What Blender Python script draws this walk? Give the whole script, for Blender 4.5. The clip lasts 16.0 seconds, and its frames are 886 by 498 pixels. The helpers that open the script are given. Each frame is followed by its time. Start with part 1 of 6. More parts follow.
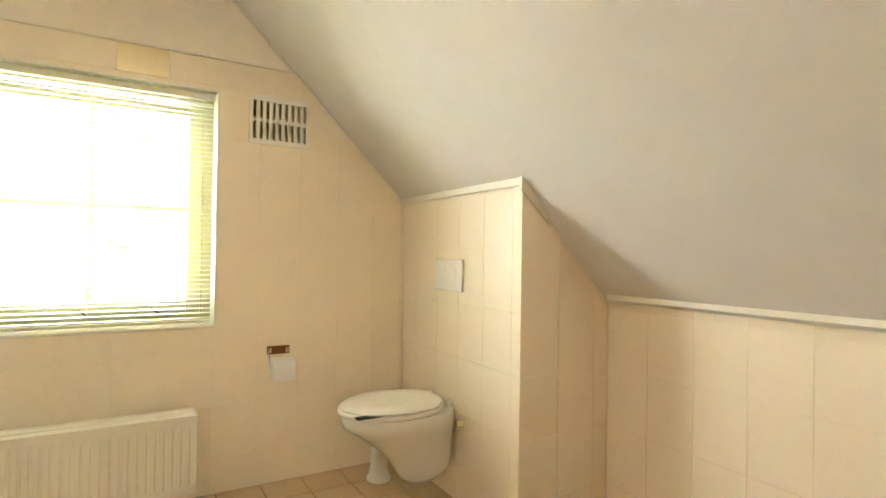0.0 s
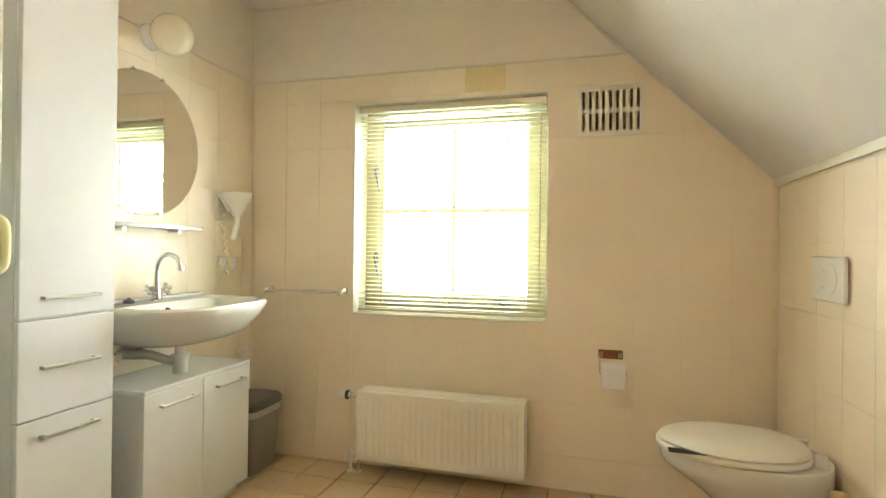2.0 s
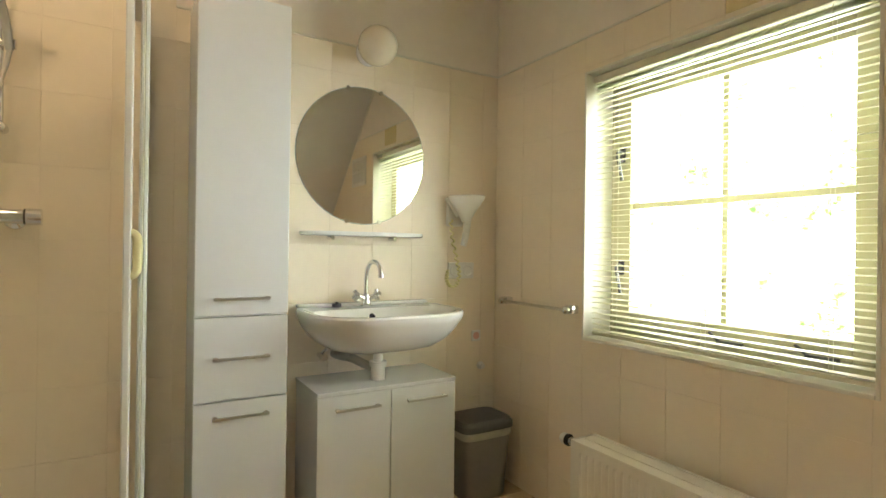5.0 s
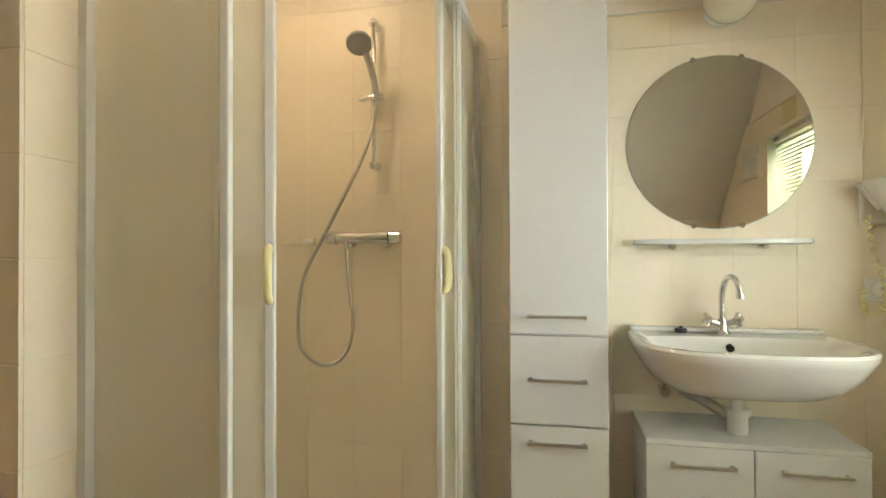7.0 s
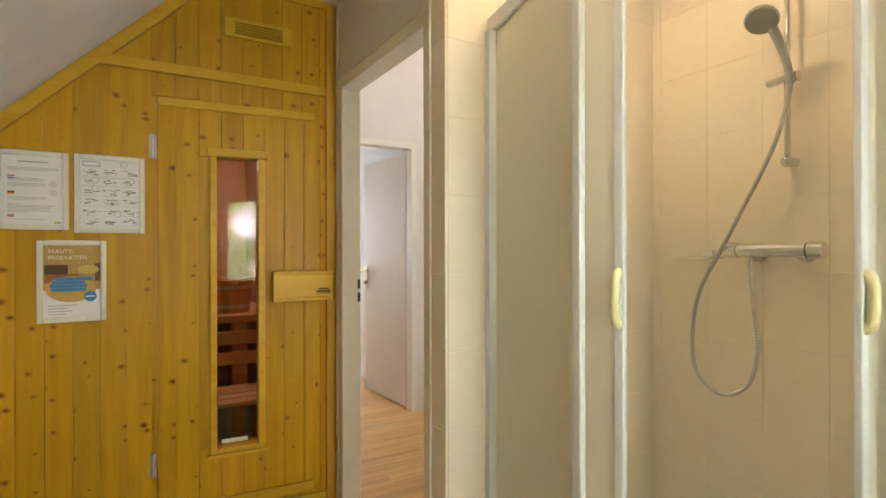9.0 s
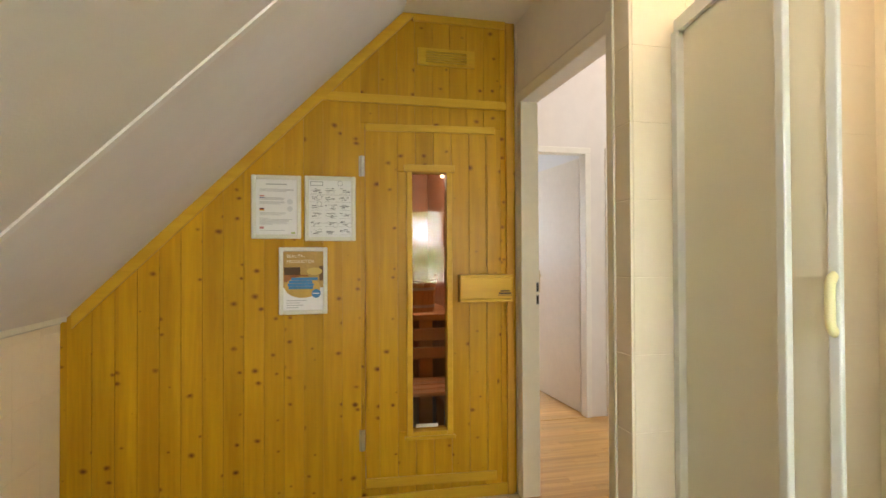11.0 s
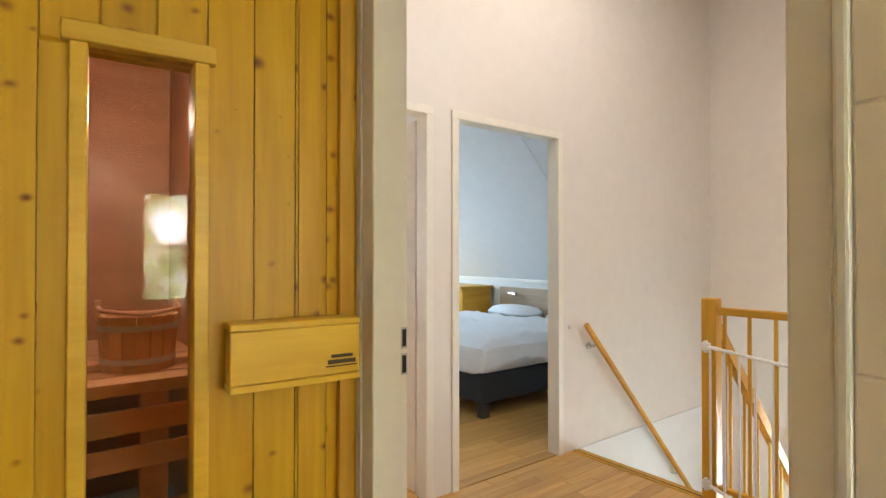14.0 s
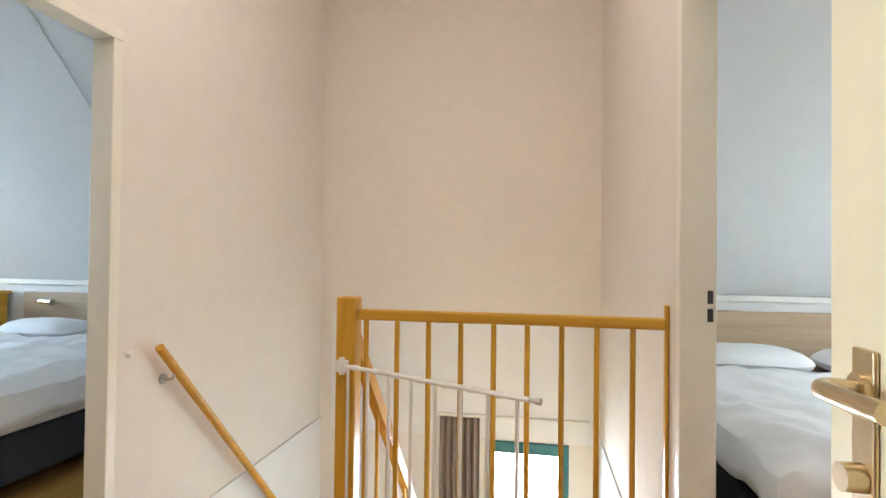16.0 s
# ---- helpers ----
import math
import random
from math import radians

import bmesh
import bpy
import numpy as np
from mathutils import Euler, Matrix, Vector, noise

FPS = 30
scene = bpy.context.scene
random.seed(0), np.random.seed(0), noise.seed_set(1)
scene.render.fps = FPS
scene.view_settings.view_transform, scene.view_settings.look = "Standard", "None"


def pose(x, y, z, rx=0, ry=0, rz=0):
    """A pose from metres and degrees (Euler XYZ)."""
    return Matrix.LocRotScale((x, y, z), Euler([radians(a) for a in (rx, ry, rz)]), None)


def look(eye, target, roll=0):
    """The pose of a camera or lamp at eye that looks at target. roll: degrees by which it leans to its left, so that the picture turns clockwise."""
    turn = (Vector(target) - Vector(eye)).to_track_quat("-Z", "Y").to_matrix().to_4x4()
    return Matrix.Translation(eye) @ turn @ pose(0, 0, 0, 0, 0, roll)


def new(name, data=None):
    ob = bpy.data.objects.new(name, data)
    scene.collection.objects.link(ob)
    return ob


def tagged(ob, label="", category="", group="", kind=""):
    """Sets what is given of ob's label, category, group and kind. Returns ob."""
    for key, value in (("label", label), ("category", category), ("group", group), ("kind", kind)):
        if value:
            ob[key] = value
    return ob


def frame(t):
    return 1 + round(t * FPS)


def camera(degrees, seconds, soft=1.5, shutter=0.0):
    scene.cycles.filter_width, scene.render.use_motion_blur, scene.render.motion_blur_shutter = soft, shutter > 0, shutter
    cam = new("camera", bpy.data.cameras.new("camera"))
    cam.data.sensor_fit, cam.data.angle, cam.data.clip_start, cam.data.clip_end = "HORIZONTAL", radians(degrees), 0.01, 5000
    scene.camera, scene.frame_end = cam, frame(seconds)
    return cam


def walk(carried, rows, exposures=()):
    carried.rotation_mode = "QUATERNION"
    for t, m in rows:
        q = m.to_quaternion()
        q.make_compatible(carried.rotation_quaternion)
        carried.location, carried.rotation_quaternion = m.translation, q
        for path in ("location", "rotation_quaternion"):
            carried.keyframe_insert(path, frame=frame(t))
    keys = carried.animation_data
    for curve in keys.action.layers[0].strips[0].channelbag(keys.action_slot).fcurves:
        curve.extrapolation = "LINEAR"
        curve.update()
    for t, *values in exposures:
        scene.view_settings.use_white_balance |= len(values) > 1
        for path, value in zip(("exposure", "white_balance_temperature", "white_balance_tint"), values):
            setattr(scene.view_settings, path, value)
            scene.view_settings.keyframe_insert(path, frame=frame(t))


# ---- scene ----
cam = camera(80.2, 16.0)
PATH = [
    (0, (1.302, -2.676, 1.14), (2.314, -0.951, 1.158), 0.9),
    (0.5, (1.437, -2.579, 1.086), (1.992, -0.658, 1.125), 0.8),
    (1, (1.564, -2.554, 1.096), (1.757, -0.564, 1.132), 1.1),
    (1.5, (1.688, -2.567, 1.133), (1.627, -0.568, 1.163), 1.0),
    (2, (1.818, -2.561, 1.116), (1.289, -0.633, 1.126), 0.7),
    (2.5, (1.98, -2.504, 1.097), (1.065, -0.726, 1.118), 0.8),
    (3, (2.162, -2.334, 1.069), (1.012, -0.697, 1.101), 0.9),
    (3.2, (2.223, -2.262, 1.026), (1.012, -0.672, 1.083), 1.4),
    (5.3, (2.204, -1.546, 1.152), (0.388, -0.708, 1.16), 0.4),
    (5.5, (2.159, -1.486, 1.145), (0.281, -0.797, 1.165), 0.3),
    (6, (2.058, -1.371, 1.161), (0.082, -1.061, 1.188), 0.1),
    (6.5, (2.015, -1.315, 1.156), (0.016, -1.361, 1.188), -0.1),
    (7, (2.013, -1.307, 1.168), (0.056, -1.722, 1.187), -0.2),
    (7.5, (2.016, -1.324, 1.227), (0.17, -2.095, 1.2), -0.9),
    (8, (1.904, -1.273, 1.153), (0.304, -2.471, 1.225), 0.6),
    (8.5, (1.898, -1.226, 1.191), (0.558, -2.71, 1.237), 0.4),
    (9, (1.863, -1.109, 1.238), (0.845, -2.831, 1.239), -0.1),
    (9.5, (1.934, -1.063, 1.225), (1.14, -2.899, 1.238), -0.4),
    (10, (1.949, -0.994, 1.23), (1.382, -2.912, 1.243), -0.3),
    (10.2, (1.992, -0.975, 1.222), (1.462, -2.903, 1.24), -0.3),
    (12.5, (1.88, -1.516, 1.262), (1.497, -3.479, 1.285), -0.2),
    (13, (1.837, -1.813, 1.261), (1.216, -3.715, 1.28), -0.0),
    (13.5, (1.729, -2.129, 1.284), (0.835, -3.918, 1.302), -0.1),
    (14, (1.606, -2.471, 1.272), (0.393, -4.062, 1.292), 0.0),
    (14.5, (1.45, -2.713, 1.231), (-0.022, -4.067, 1.25), 0.2),
    (15, (1.212, -2.913, 1.189), (-0.461, -4.009, 1.211), 0.4),
    (15.5, (0.976, -3.05, 1.177), (-0.875, -3.806, 1.209), 0.6),
    (16, (0.712, -3.113, 1.196), (-1.257, -3.464, 1.227), 0.7),
]
walk(cam, [(t, look(eye, target, roll)) for t, eye, target, roll in PATH],
     [(0, 0.36), (1.0, 0.3), (1.5, 0.24), (2.0, 0.06), (2.5, -0.1), (3.2, -0.24), (5.3, -0.6), (6.5, -0.58), (7.5, -0.48), (9.0, -0.38), (10.2, -0.28), (12.5, -0.12), (14.0, -0.08), (15.0, -0.08), (16.0, -0.04)])


# ---------- light and world ----------
def area_light(name, m, sx, sy, watts, colour):
    d = bpy.data.lights.new(name, "AREA")
    d.shape, d.size, d.size_y, d.energy, d.color = "RECTANGLE", sx, sy, watts, colour
    ob = new(name, d)
    ob.matrix_world = m
    return ob


def point_light(name, place, watts, colour, radius):
    d = bpy.data.lights.new(name, "POINT")
    d.energy, d.color, d.shadow_soft_size = watts, colour, radius
    ob = new(name, d)
    ob.location = place
    return ob


world = bpy.data.worlds.new("world")
scene.world = world
world.use_nodes = True
wn = world.node_tree
sky = wn.nodes.new("ShaderNodeTexSky")
sky.sky_type, sky.sun_disc = "NISHITA", False
sky.sun_elevation, sky.sun_rotation = radians(42), radians(200)
wn.links.new(sky.outputs["Color"], wn.nodes["Background"].inputs["Color"])
wn.nodes["Background"].inputs["Strength"].default_value = 0.12
sun_data = bpy.data.lights.new("sun", "SUN")
sun_data.energy, sun_data.angle, sun_data.color = 1.2, radians(12), (1, 0.95, 0.86)
sun = new("sun", sun_data)
sun.matrix_world = look((6, -20, 20), (0, 0, 0))

DAY = (0.58, 0.80, 1.0)
area_light("bedroom_daylight", look((-1.9, 0.1, 1.35), (-1.9, -3, 1.2)), 0.5, 0.6, 32, (0.74, 0.87, 1.0))
area_light("gable_daylight", look((-1.6, -9.35, 1.5), (-1.6, -5, 1.3)), 1.3, 1.1, 78, DAY)
# No window is known here: added lamp whitens the open landing door.
area_light("side_room_daylight", look((0.5, -9.35, 1.5), (0.4, -5, 1.2)), 0.6, 1.0, 150, (0.86, 0.93, 1.0))
# Fill lamp added below the closed landing ceiling; there is no roof window.
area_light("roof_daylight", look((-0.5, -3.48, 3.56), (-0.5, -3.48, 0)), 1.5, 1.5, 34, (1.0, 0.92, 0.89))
area_light("stair_daylight", look((-2.93, -3.17, -0.75), (0, -3.2, -0.9)), 0.45, 1.2, 24, DAY)


# ---------- materials ----------
def material(name, colour, rough=0.6, metal=0.0, noise_scale=0.0, vary=0.0, bump=0.0, bump_scale=120.0, stretch=(1, 1, 1), spec=0.5, coat=0.0, island=0.0):
    """A painted, glazed or metal surface: a base colour that varies at two scales, with fine relief."""
    m = bpy.data.materials.new(name)
    m.use_nodes = True
    t, p = m.node_tree, m.node_tree.nodes["Principled BSDF"]
    p.inputs["Roughness"].default_value, p.inputs["Metallic"].default_value = rough, metal
    p.inputs["Specular IOR Level"].default_value = spec
    p.inputs["Coat Weight"].default_value = coat
    p.inputs["Base Color"].default_value = (*colour, 1)
    co = t.nodes.new("ShaderNodeTexCoord")
    mp = t.nodes.new("ShaderNodeMapping")
    mp.inputs["Scale"].default_value = stretch
    t.links.new(co.outputs["Object"], mp.inputs["Vector"])
    if vary:
        big, fine = t.nodes.new("ShaderNodeTexNoise"), t.nodes.new("ShaderNodeTexNoise")
        big.inputs["Scale"].default_value, fine.inputs["Scale"].default_value = noise_scale, noise_scale * 9
        for n in (big, fine):
            n.inputs["Detail"].default_value = 4
            t.links.new(mp.outputs["Vector"], n.inputs["Vector"])
        add = t.nodes.new("ShaderNodeMath")
        add.operation = "ADD"
        t.links.new(big.outputs["Fac"], add.inputs[0])
        t.links.new(fine.outputs["Fac"], add.inputs[1])
        last = add.outputs[0]
        if island:
            info = t.nodes.new("ShaderNodeObjectInfo")
            mul = t.nodes.new("ShaderNodeMath")
            mul.operation = "MULTIPLY_ADD"
            mul.inputs[1].default_value = island
            t.links.new(info.outputs["Random"], mul.inputs[0])
            t.links.new(last, mul.inputs[2])
            last = mul.outputs[0]
        ramp = t.nodes.new("ShaderNodeMapRange")
        ramp.inputs["From Min"].default_value, ramp.inputs["From Max"].default_value = 0.6, 1.4 + island
        ramp.inputs["To Min"].default_value, ramp.inputs["To Max"].default_value = 1 - vary, 1 + vary * 0.6
        t.links.new(last, ramp.inputs["Value"])
        mix = t.nodes.new("ShaderNodeVectorMath")
        mix.operation = "SCALE"
        mix.inputs[0].default_value = colour
        t.links.new(ramp.outputs[0], mix.inputs["Scale"])
        t.links.new(mix.outputs[0], p.inputs["Base Color"])
    if bump:
        n = t.nodes.new("ShaderNodeTexNoise")
        n.inputs["Scale"].default_value = bump_scale
        t.links.new(mp.outputs["Vector"], n.inputs["Vector"])
        b = t.nodes.new("ShaderNodeBump")
        b.inputs["Strength"].default_value, b.inputs["Distance"].default_value = bump, 0.004
        t.links.new(n.outputs["Fac"], b.inputs["Height"])
        t.links.new(b.outputs["Normal"], p.inputs["Normal"])
    return m


def wood(name, light, dark, knot, rings=9.0, long="Z", rough=0.45, knots=True, coat=0.1):
    """Planed softwood or laminate: long fibres, soft rings and dark knots; every piece is cut from another spot of the log."""
    m = bpy.data.materials.new(name)
    m.use_nodes = True
    t, p = m.node_tree, m.node_tree.nodes["Principled BSDF"]
    N, L = t.nodes.new, t.links.new
    p.inputs["Roughness"].default_value = rough
    p.inputs["Specular IOR Level"].default_value = 0.28
    p.inputs["Coat Weight"].default_value = coat
    p.inputs["Coat Roughness"].default_value = 0.3
    geo, info, off = N("ShaderNodeNewGeometry"), N("ShaderNodeObjectInfo"), N("ShaderNodeVectorMath")
    sc = N("ShaderNodeVectorMath")
    sc.operation = "SCALE"
    sc.inputs[0].default_value = (17.3, 9.1, 23.7)
    L(info.outputs["Random"], sc.inputs["Scale"])
    off.operation = "ADD"
    L(geo.outputs["Position"], off.inputs[0])
    L(sc.outputs[0], off.inputs[1])
    mp = N("ShaderNodeMapping")
    mp.inputs["Scale"].default_value = {"Z": (rings, rings, 0.55), "X": (0.55, rings, rings), "Y": (rings, 0.55, rings)}[long]
    L(off.outputs[0], mp.inputs["Vector"])
    n1, n2 = N("ShaderNodeTexNoise"), N("ShaderNodeTexNoise")
    n1.inputs["Scale"].default_value, n1.inputs["Detail"].default_value, n1.inputs["Distortion"].default_value = 1.6, 3, 0.8
    n2.inputs["Scale"].default_value, n2.inputs["Detail"].default_value = 9.0, 5
    L(mp.outputs[0], n1.inputs["Vector"])
    L(mp.outputs[0], n2.inputs["Vector"])
    mixf = N("ShaderNodeMath")
    mixf.operation = "MULTIPLY_ADD"
    mixf.inputs[1].default_value = 0.45
    L(n2.outputs["Fac"], mixf.inputs[0])
    L(n1.outputs["Fac"], mixf.inputs[2])
    r = N("ShaderNodeMapRange")
    r.inputs["From Min"].default_value, r.inputs["From Max"].default_value = 0.5, 0.95
    L(mixf.outputs[0], r.inputs["Value"])
    mc = N("ShaderNodeMix")
    mc.data_type = "RGBA"
    mc.inputs[6].default_value, mc.inputs[7].default_value = (*light, 1), (*dark, 1)
    L(r.outputs[0], mc.inputs[0])
    last = mc.outputs[2]
    if knots:
        sx, mk = N("ShaderNodeSeparateXYZ"), N("ShaderNodeCombineXYZ")
        L(off.outputs[0], sx.inputs[0])
        for axis, i, k in (("X", 0, 8.6), ("Z", 1, 11.5)):
            sm = N("ShaderNodeMath")
            sm.operation = "MULTIPLY"
            sm.inputs[1].default_value = k
            L(sx.outputs[axis], sm.inputs[0])
            L(sm.outputs[0], mk.inputs[i])
        warp = N("ShaderNodeTexNoise")
        warp.inputs["Scale"].default_value = 26
        L(off.outputs[0], warp.inputs["Vector"])
        vo = N("ShaderNodeTexVoronoi")
        vo.inputs["Scale"].default_value = 1.0
        vo.voronoi_dimensions = "2D"
        L(mk.outputs[0], vo.inputs["Vector"])
        wv = N("ShaderNodeMath")
        wv.operation = "MULTIPLY_ADD"
        wv.inputs[1].default_value = 0.20
        L(warp.outputs["Fac"], wv.inputs[0])
        L(vo.outputs["Distance"], wv.inputs[2])
        sep = N("ShaderNodeSeparateColor")
        L(vo.outputs["Color"], sep.inputs[0])
        size = N("ShaderNodeMapRange")
        size.inputs["From Min"].default_value, size.inputs["From Max"].default_value = 0.30, 1.0
        size.inputs["To Min"].default_value, size.inputs["To Max"].default_value = 0.09, 0.235
        L(sep.outputs[0], size.inputs["Value"])
        rel = N("ShaderNodeMath")
        rel.operation = "DIVIDE"
        L(wv.outputs[0], rel.inputs[0])
        L(size.outputs[0], rel.inputs[1])
        kr = N("ShaderNodeMapRange")
        kr.interpolation_type = "SMOOTHSTEP"
        kr.inputs["From Min"].default_value, kr.inputs["From Max"].default_value = 0.45, 1.35
        kr.inputs["To Min"].default_value, kr.inputs["To Max"].default_value = 1, 0
        L(rel.outputs[0], kr.inputs["Value"])
        mk2 = N("ShaderNodeMix")
        mk2.data_type = "RGBA"
        mk2.inputs[7].default_value = (*knot, 1)
        L(kr.outputs[0], mk2.inputs[0])
        L(last, mk2.inputs[6])
        core, mk3 = N("ShaderNodeMapRange"), N("ShaderNodeMix")
        core.interpolation_type = "SMOOTHSTEP"
        core.inputs["From Min"].default_value, core.inputs["From Max"].default_value = 0.15, 0.7
        core.inputs["To Min"].default_value, core.inputs["To Max"].default_value = 1, 0
        mk3.data_type = "RGBA"
        mk3.inputs[7].default_value = (knot[0] * 0.4, knot[1] * 0.4, knot[2] * 0.5, 1)
        L(rel.outputs[0], core.inputs["Value"])
        L(core.outputs[0], mk3.inputs[0])
        L(mk2.outputs[2], mk3.inputs[6])
        last = mk3.outputs[2]
    tone = N("ShaderNodeMapRange")
    tone.inputs["To Min"].default_value, tone.inputs["To Max"].default_value = 0.88, 1.10
    L(info.outputs["Random"], tone.inputs["Value"])
    s2 = N("ShaderNodeVectorMath")
    s2.operation = "SCALE"
    L(last, s2.inputs[0])
    L(tone.outputs[0], s2.inputs["Scale"])
    L(s2.outputs[0], p.inputs["Base Color"])
    b = N("ShaderNodeBump")
    b.inputs["Strength"].default_value, b.inputs["Distance"].default_value = 0.15, 0.003
    L(n2.outputs["Fac"], b.inputs["Height"])
    L(b.outputs["Normal"], p.inputs["Normal"])
    return m


def clear_glass(name, tint=(1, 1, 1), gloss=0.04):
    """Thin flat glass: what lies behind it shows straight through, with a gloss that grows towards grazing views."""
    m = bpy.data.materials.new(name)
    m.use_nodes = True
    t = m.node_tree
    t.nodes.remove(t.nodes["Principled BSDF"])
    tr, gl, mix, lw, pw, ad = (t.nodes.new(n) for n in ("ShaderNodeBsdfTransparent", "ShaderNodeBsdfGlossy", "ShaderNodeMixShader", "ShaderNodeLayerWeight", "ShaderNodeMath", "ShaderNodeMath"))
    tr.inputs["Color"].default_value = (*tint, 1)
    gl.inputs["Roughness"].default_value = 0.0
    lw.inputs["Blend"].default_value = 0.5
    pw.operation, ad.operation = "POWER", "MULTIPLY_ADD"
    pw.inputs[1].default_value, ad.inputs[1].default_value, ad.inputs[2].default_value = 4.5, 0.7, gloss
    t.links.new(lw.outputs["Facing"], pw.inputs[0])
    t.links.new(pw.outputs[0], ad.inputs[0])
    t.links.new(ad.outputs[0], mix.inputs[0])
    t.links.new(tr.outputs[0], mix.inputs[1])
    t.links.new(gl.outputs[0], mix.inputs[2])
    t.links.new(mix.outputs[0], t.nodes["Material Output"].inputs["Surface"])
    return m


def frosted(name, colour):
    m = bpy.data.materials.new(name)
    m.use_nodes = True
    t = m.node_tree
    p = t.nodes["Principled BSDF"]
    p.inputs["Base Color"].default_value = (*colour, 1)
    p.inputs["Roughness"].default_value = 0.2
    p.inputs["Coat Weight"].default_value, p.inputs["Coat Roughness"].default_value = 1.0, 0.12
    tl, mix, clear, mix2 = (t.nodes.new(n) for n in ("ShaderNodeBsdfTranslucent", "ShaderNodeMixShader", "ShaderNodeBsdfTransparent", "ShaderNodeMixShader"))
    tl.inputs["Color"].default_value = (*colour, 1)
    mix.inputs[0].default_value, mix2.inputs[0].default_value = 0.50, 0.12
    co, nz, bp = t.nodes.new("ShaderNodeTexCoord"), t.nodes.new("ShaderNodeTexNoise"), t.nodes.new("ShaderNodeBump")
    nz.inputs["Scale"].default_value = 28
    mp = t.nodes.new("ShaderNodeMapping")
    mp.inputs["Scale"].default_value = (1, 1, 0.03)
    bp.inputs["Strength"].default_value, bp.inputs["Distance"].default_value = 0.25, 0.004
    t.links.new(co.outputs["Object"], mp.inputs["Vector"])
    t.links.new(mp.outputs["Vector"], nz.inputs["Vector"])
    t.links.new(nz.outputs["Fac"], bp.inputs["Height"])
    t.links.new(bp.outputs["Normal"], p.inputs["Normal"])
    t.links.new(bp.outputs["Normal"], tl.inputs["Normal"])
    t.links.new(p.outputs[0], mix.inputs[1])
    t.links.new(tl.outputs[0], mix.inputs[2])
    t.links.new(mix.outputs[0], mix2.inputs[1])
    t.links.new(clear.outputs[0], mix2.inputs[2])
    t.links.new(mix2.outputs[0], t.nodes["Material Output"].inputs["Surface"])
    return m


def glowing(name, colour, strength):
    m = bpy.data.materials.new(name)
    m.use_nodes = True
    p = m.node_tree.nodes["Principled BSDF"]
    p.inputs["Base Color"].default_value = (0.9, 0.9, 0.88, 1)
    p.inputs["Emission Color"].default_value = (*colour, 1)
    p.inputs["Emission Strength"].default_value = strength
    return m


PLASTER = material("cream_plaster", (0.80, 0.74, 0.675), 0.85, noise_scale=1.3, vary=0.05, bump=0.25, bump_scale=160)
CEIL = material("white_ceiling_paint", (0.73, 0.73, 0.74), 0.85, noise_scale=1.1, vary=0.04, bump=0.2, bump_scale=140)
BATHPLASTER = material("pale_bathroom_plaster", (0.90, 0.84, 0.775), 0.85, noise_scale=1.3, vary=0.04, bump=0.2, bump_scale=160)
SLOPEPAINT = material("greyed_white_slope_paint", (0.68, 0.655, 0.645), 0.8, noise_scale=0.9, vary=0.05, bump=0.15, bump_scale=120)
WHITEWALL = material("white_wall_paint", (0.82, 0.81, 0.80), 0.85, noise_scale=1.2, vary=0.04, bump=0.2, bump_scale=150)
TILE = material("cream_glazed_tile", (0.88, 0.79, 0.665), 0.34, noise_scale=3.0, vary=0.03, bump=0.05, bump_scale=14, island=0.12, spec=0.35)
# For one tile above the window, yellower and glossier than the rest.
ODDTILE = material("yellow_tile", (0.82, 0.70, 0.42), 0.2, noise_scale=4, vary=0.06, bump=0.05, bump_scale=14)
GROUT = material("pale_grout", (0.84, 0.755, 0.63), 0.9, noise_scale=9, vary=0.08)
FLOORTILE = material("sand_floor_tile", (0.57, 0.42, 0.265), 0.4, noise_scale=6, vary=0.16, bump=0.15, bump_scale=60, island=0.4)
FLOORGROUT = material("brown_grout", (0.22, 0.15, 0.09), 0.9, noise_scale=12, vary=0.2)
TRIMPAINT = material("white_trim_paint", (0.80, 0.78, 0.72), 0.4, noise_scale=4, vary=0.04)
DOORPAINT = material("cream_door_paint", (0.80, 0.74, 0.55), 0.38, noise_scale=3, vary=0.04, bump=0.05)
FRAMEPAINT = material("ivory_frame_paint", (0.84, 0.79, 0.69), 0.4, noise_scale=3, vary=0.05, bump=0.05)
LACQUER = material("white_cabinet_lacquer", (0.75, 0.77, 0.81), 0.25, noise_scale=2, vary=0.02, coat=0.3)
CERAMIC = material("white_ceramic", (0.80, 0.80, 0.81), 0.08, noise_scale=2, vary=0.015, coat=0.5)
PLASTIC = material("white_plastic", (0.82, 0.81, 0.79), 0.35, noise_scale=5, vary=0.02)
YELLOWPLASTIC = material("yellowed_plastic", (0.85, 0.80, 0.48), 0.4, noise_scale=5, vary=0.05)
ENAMEL = material("radiator_enamel", (0.85, 0.82, 0.76), 0.35, noise_scale=4, vary=0.03)
ALU = material("white_coated_aluminium", (0.78, 0.80, 0.82), 0.3, noise_scale=4, vary=0.03)
CHROME = material("chrome", (0.75, 0.75, 0.76), 0.12, 1.0)
STEEL = material("brushed_steel", (0.55, 0.54, 0.52), 0.35, 1.0, noise_scale=30, vary=0.1)
DARKSTEEL = material("dark_steel", (0.12, 0.12, 0.13), 0.45, 0.5, noise_scale=20, vary=0.1)
BRASS = material("satin_champagne_metal", (0.66, 0.55, 0.36), 0.3, 1.0, noise_scale=20, vary=0.06)
DARK = material("dark_void", (0.02, 0.02, 0.02), 0.8)
BLACKPLASTIC = material("black_plastic", (0.03, 0.03, 0.035), 0.4)
GREYPLASTIC = material("grey_plastic", (0.23, 0.22, 0.21), 0.45, noise_scale=6, vary=0.08)
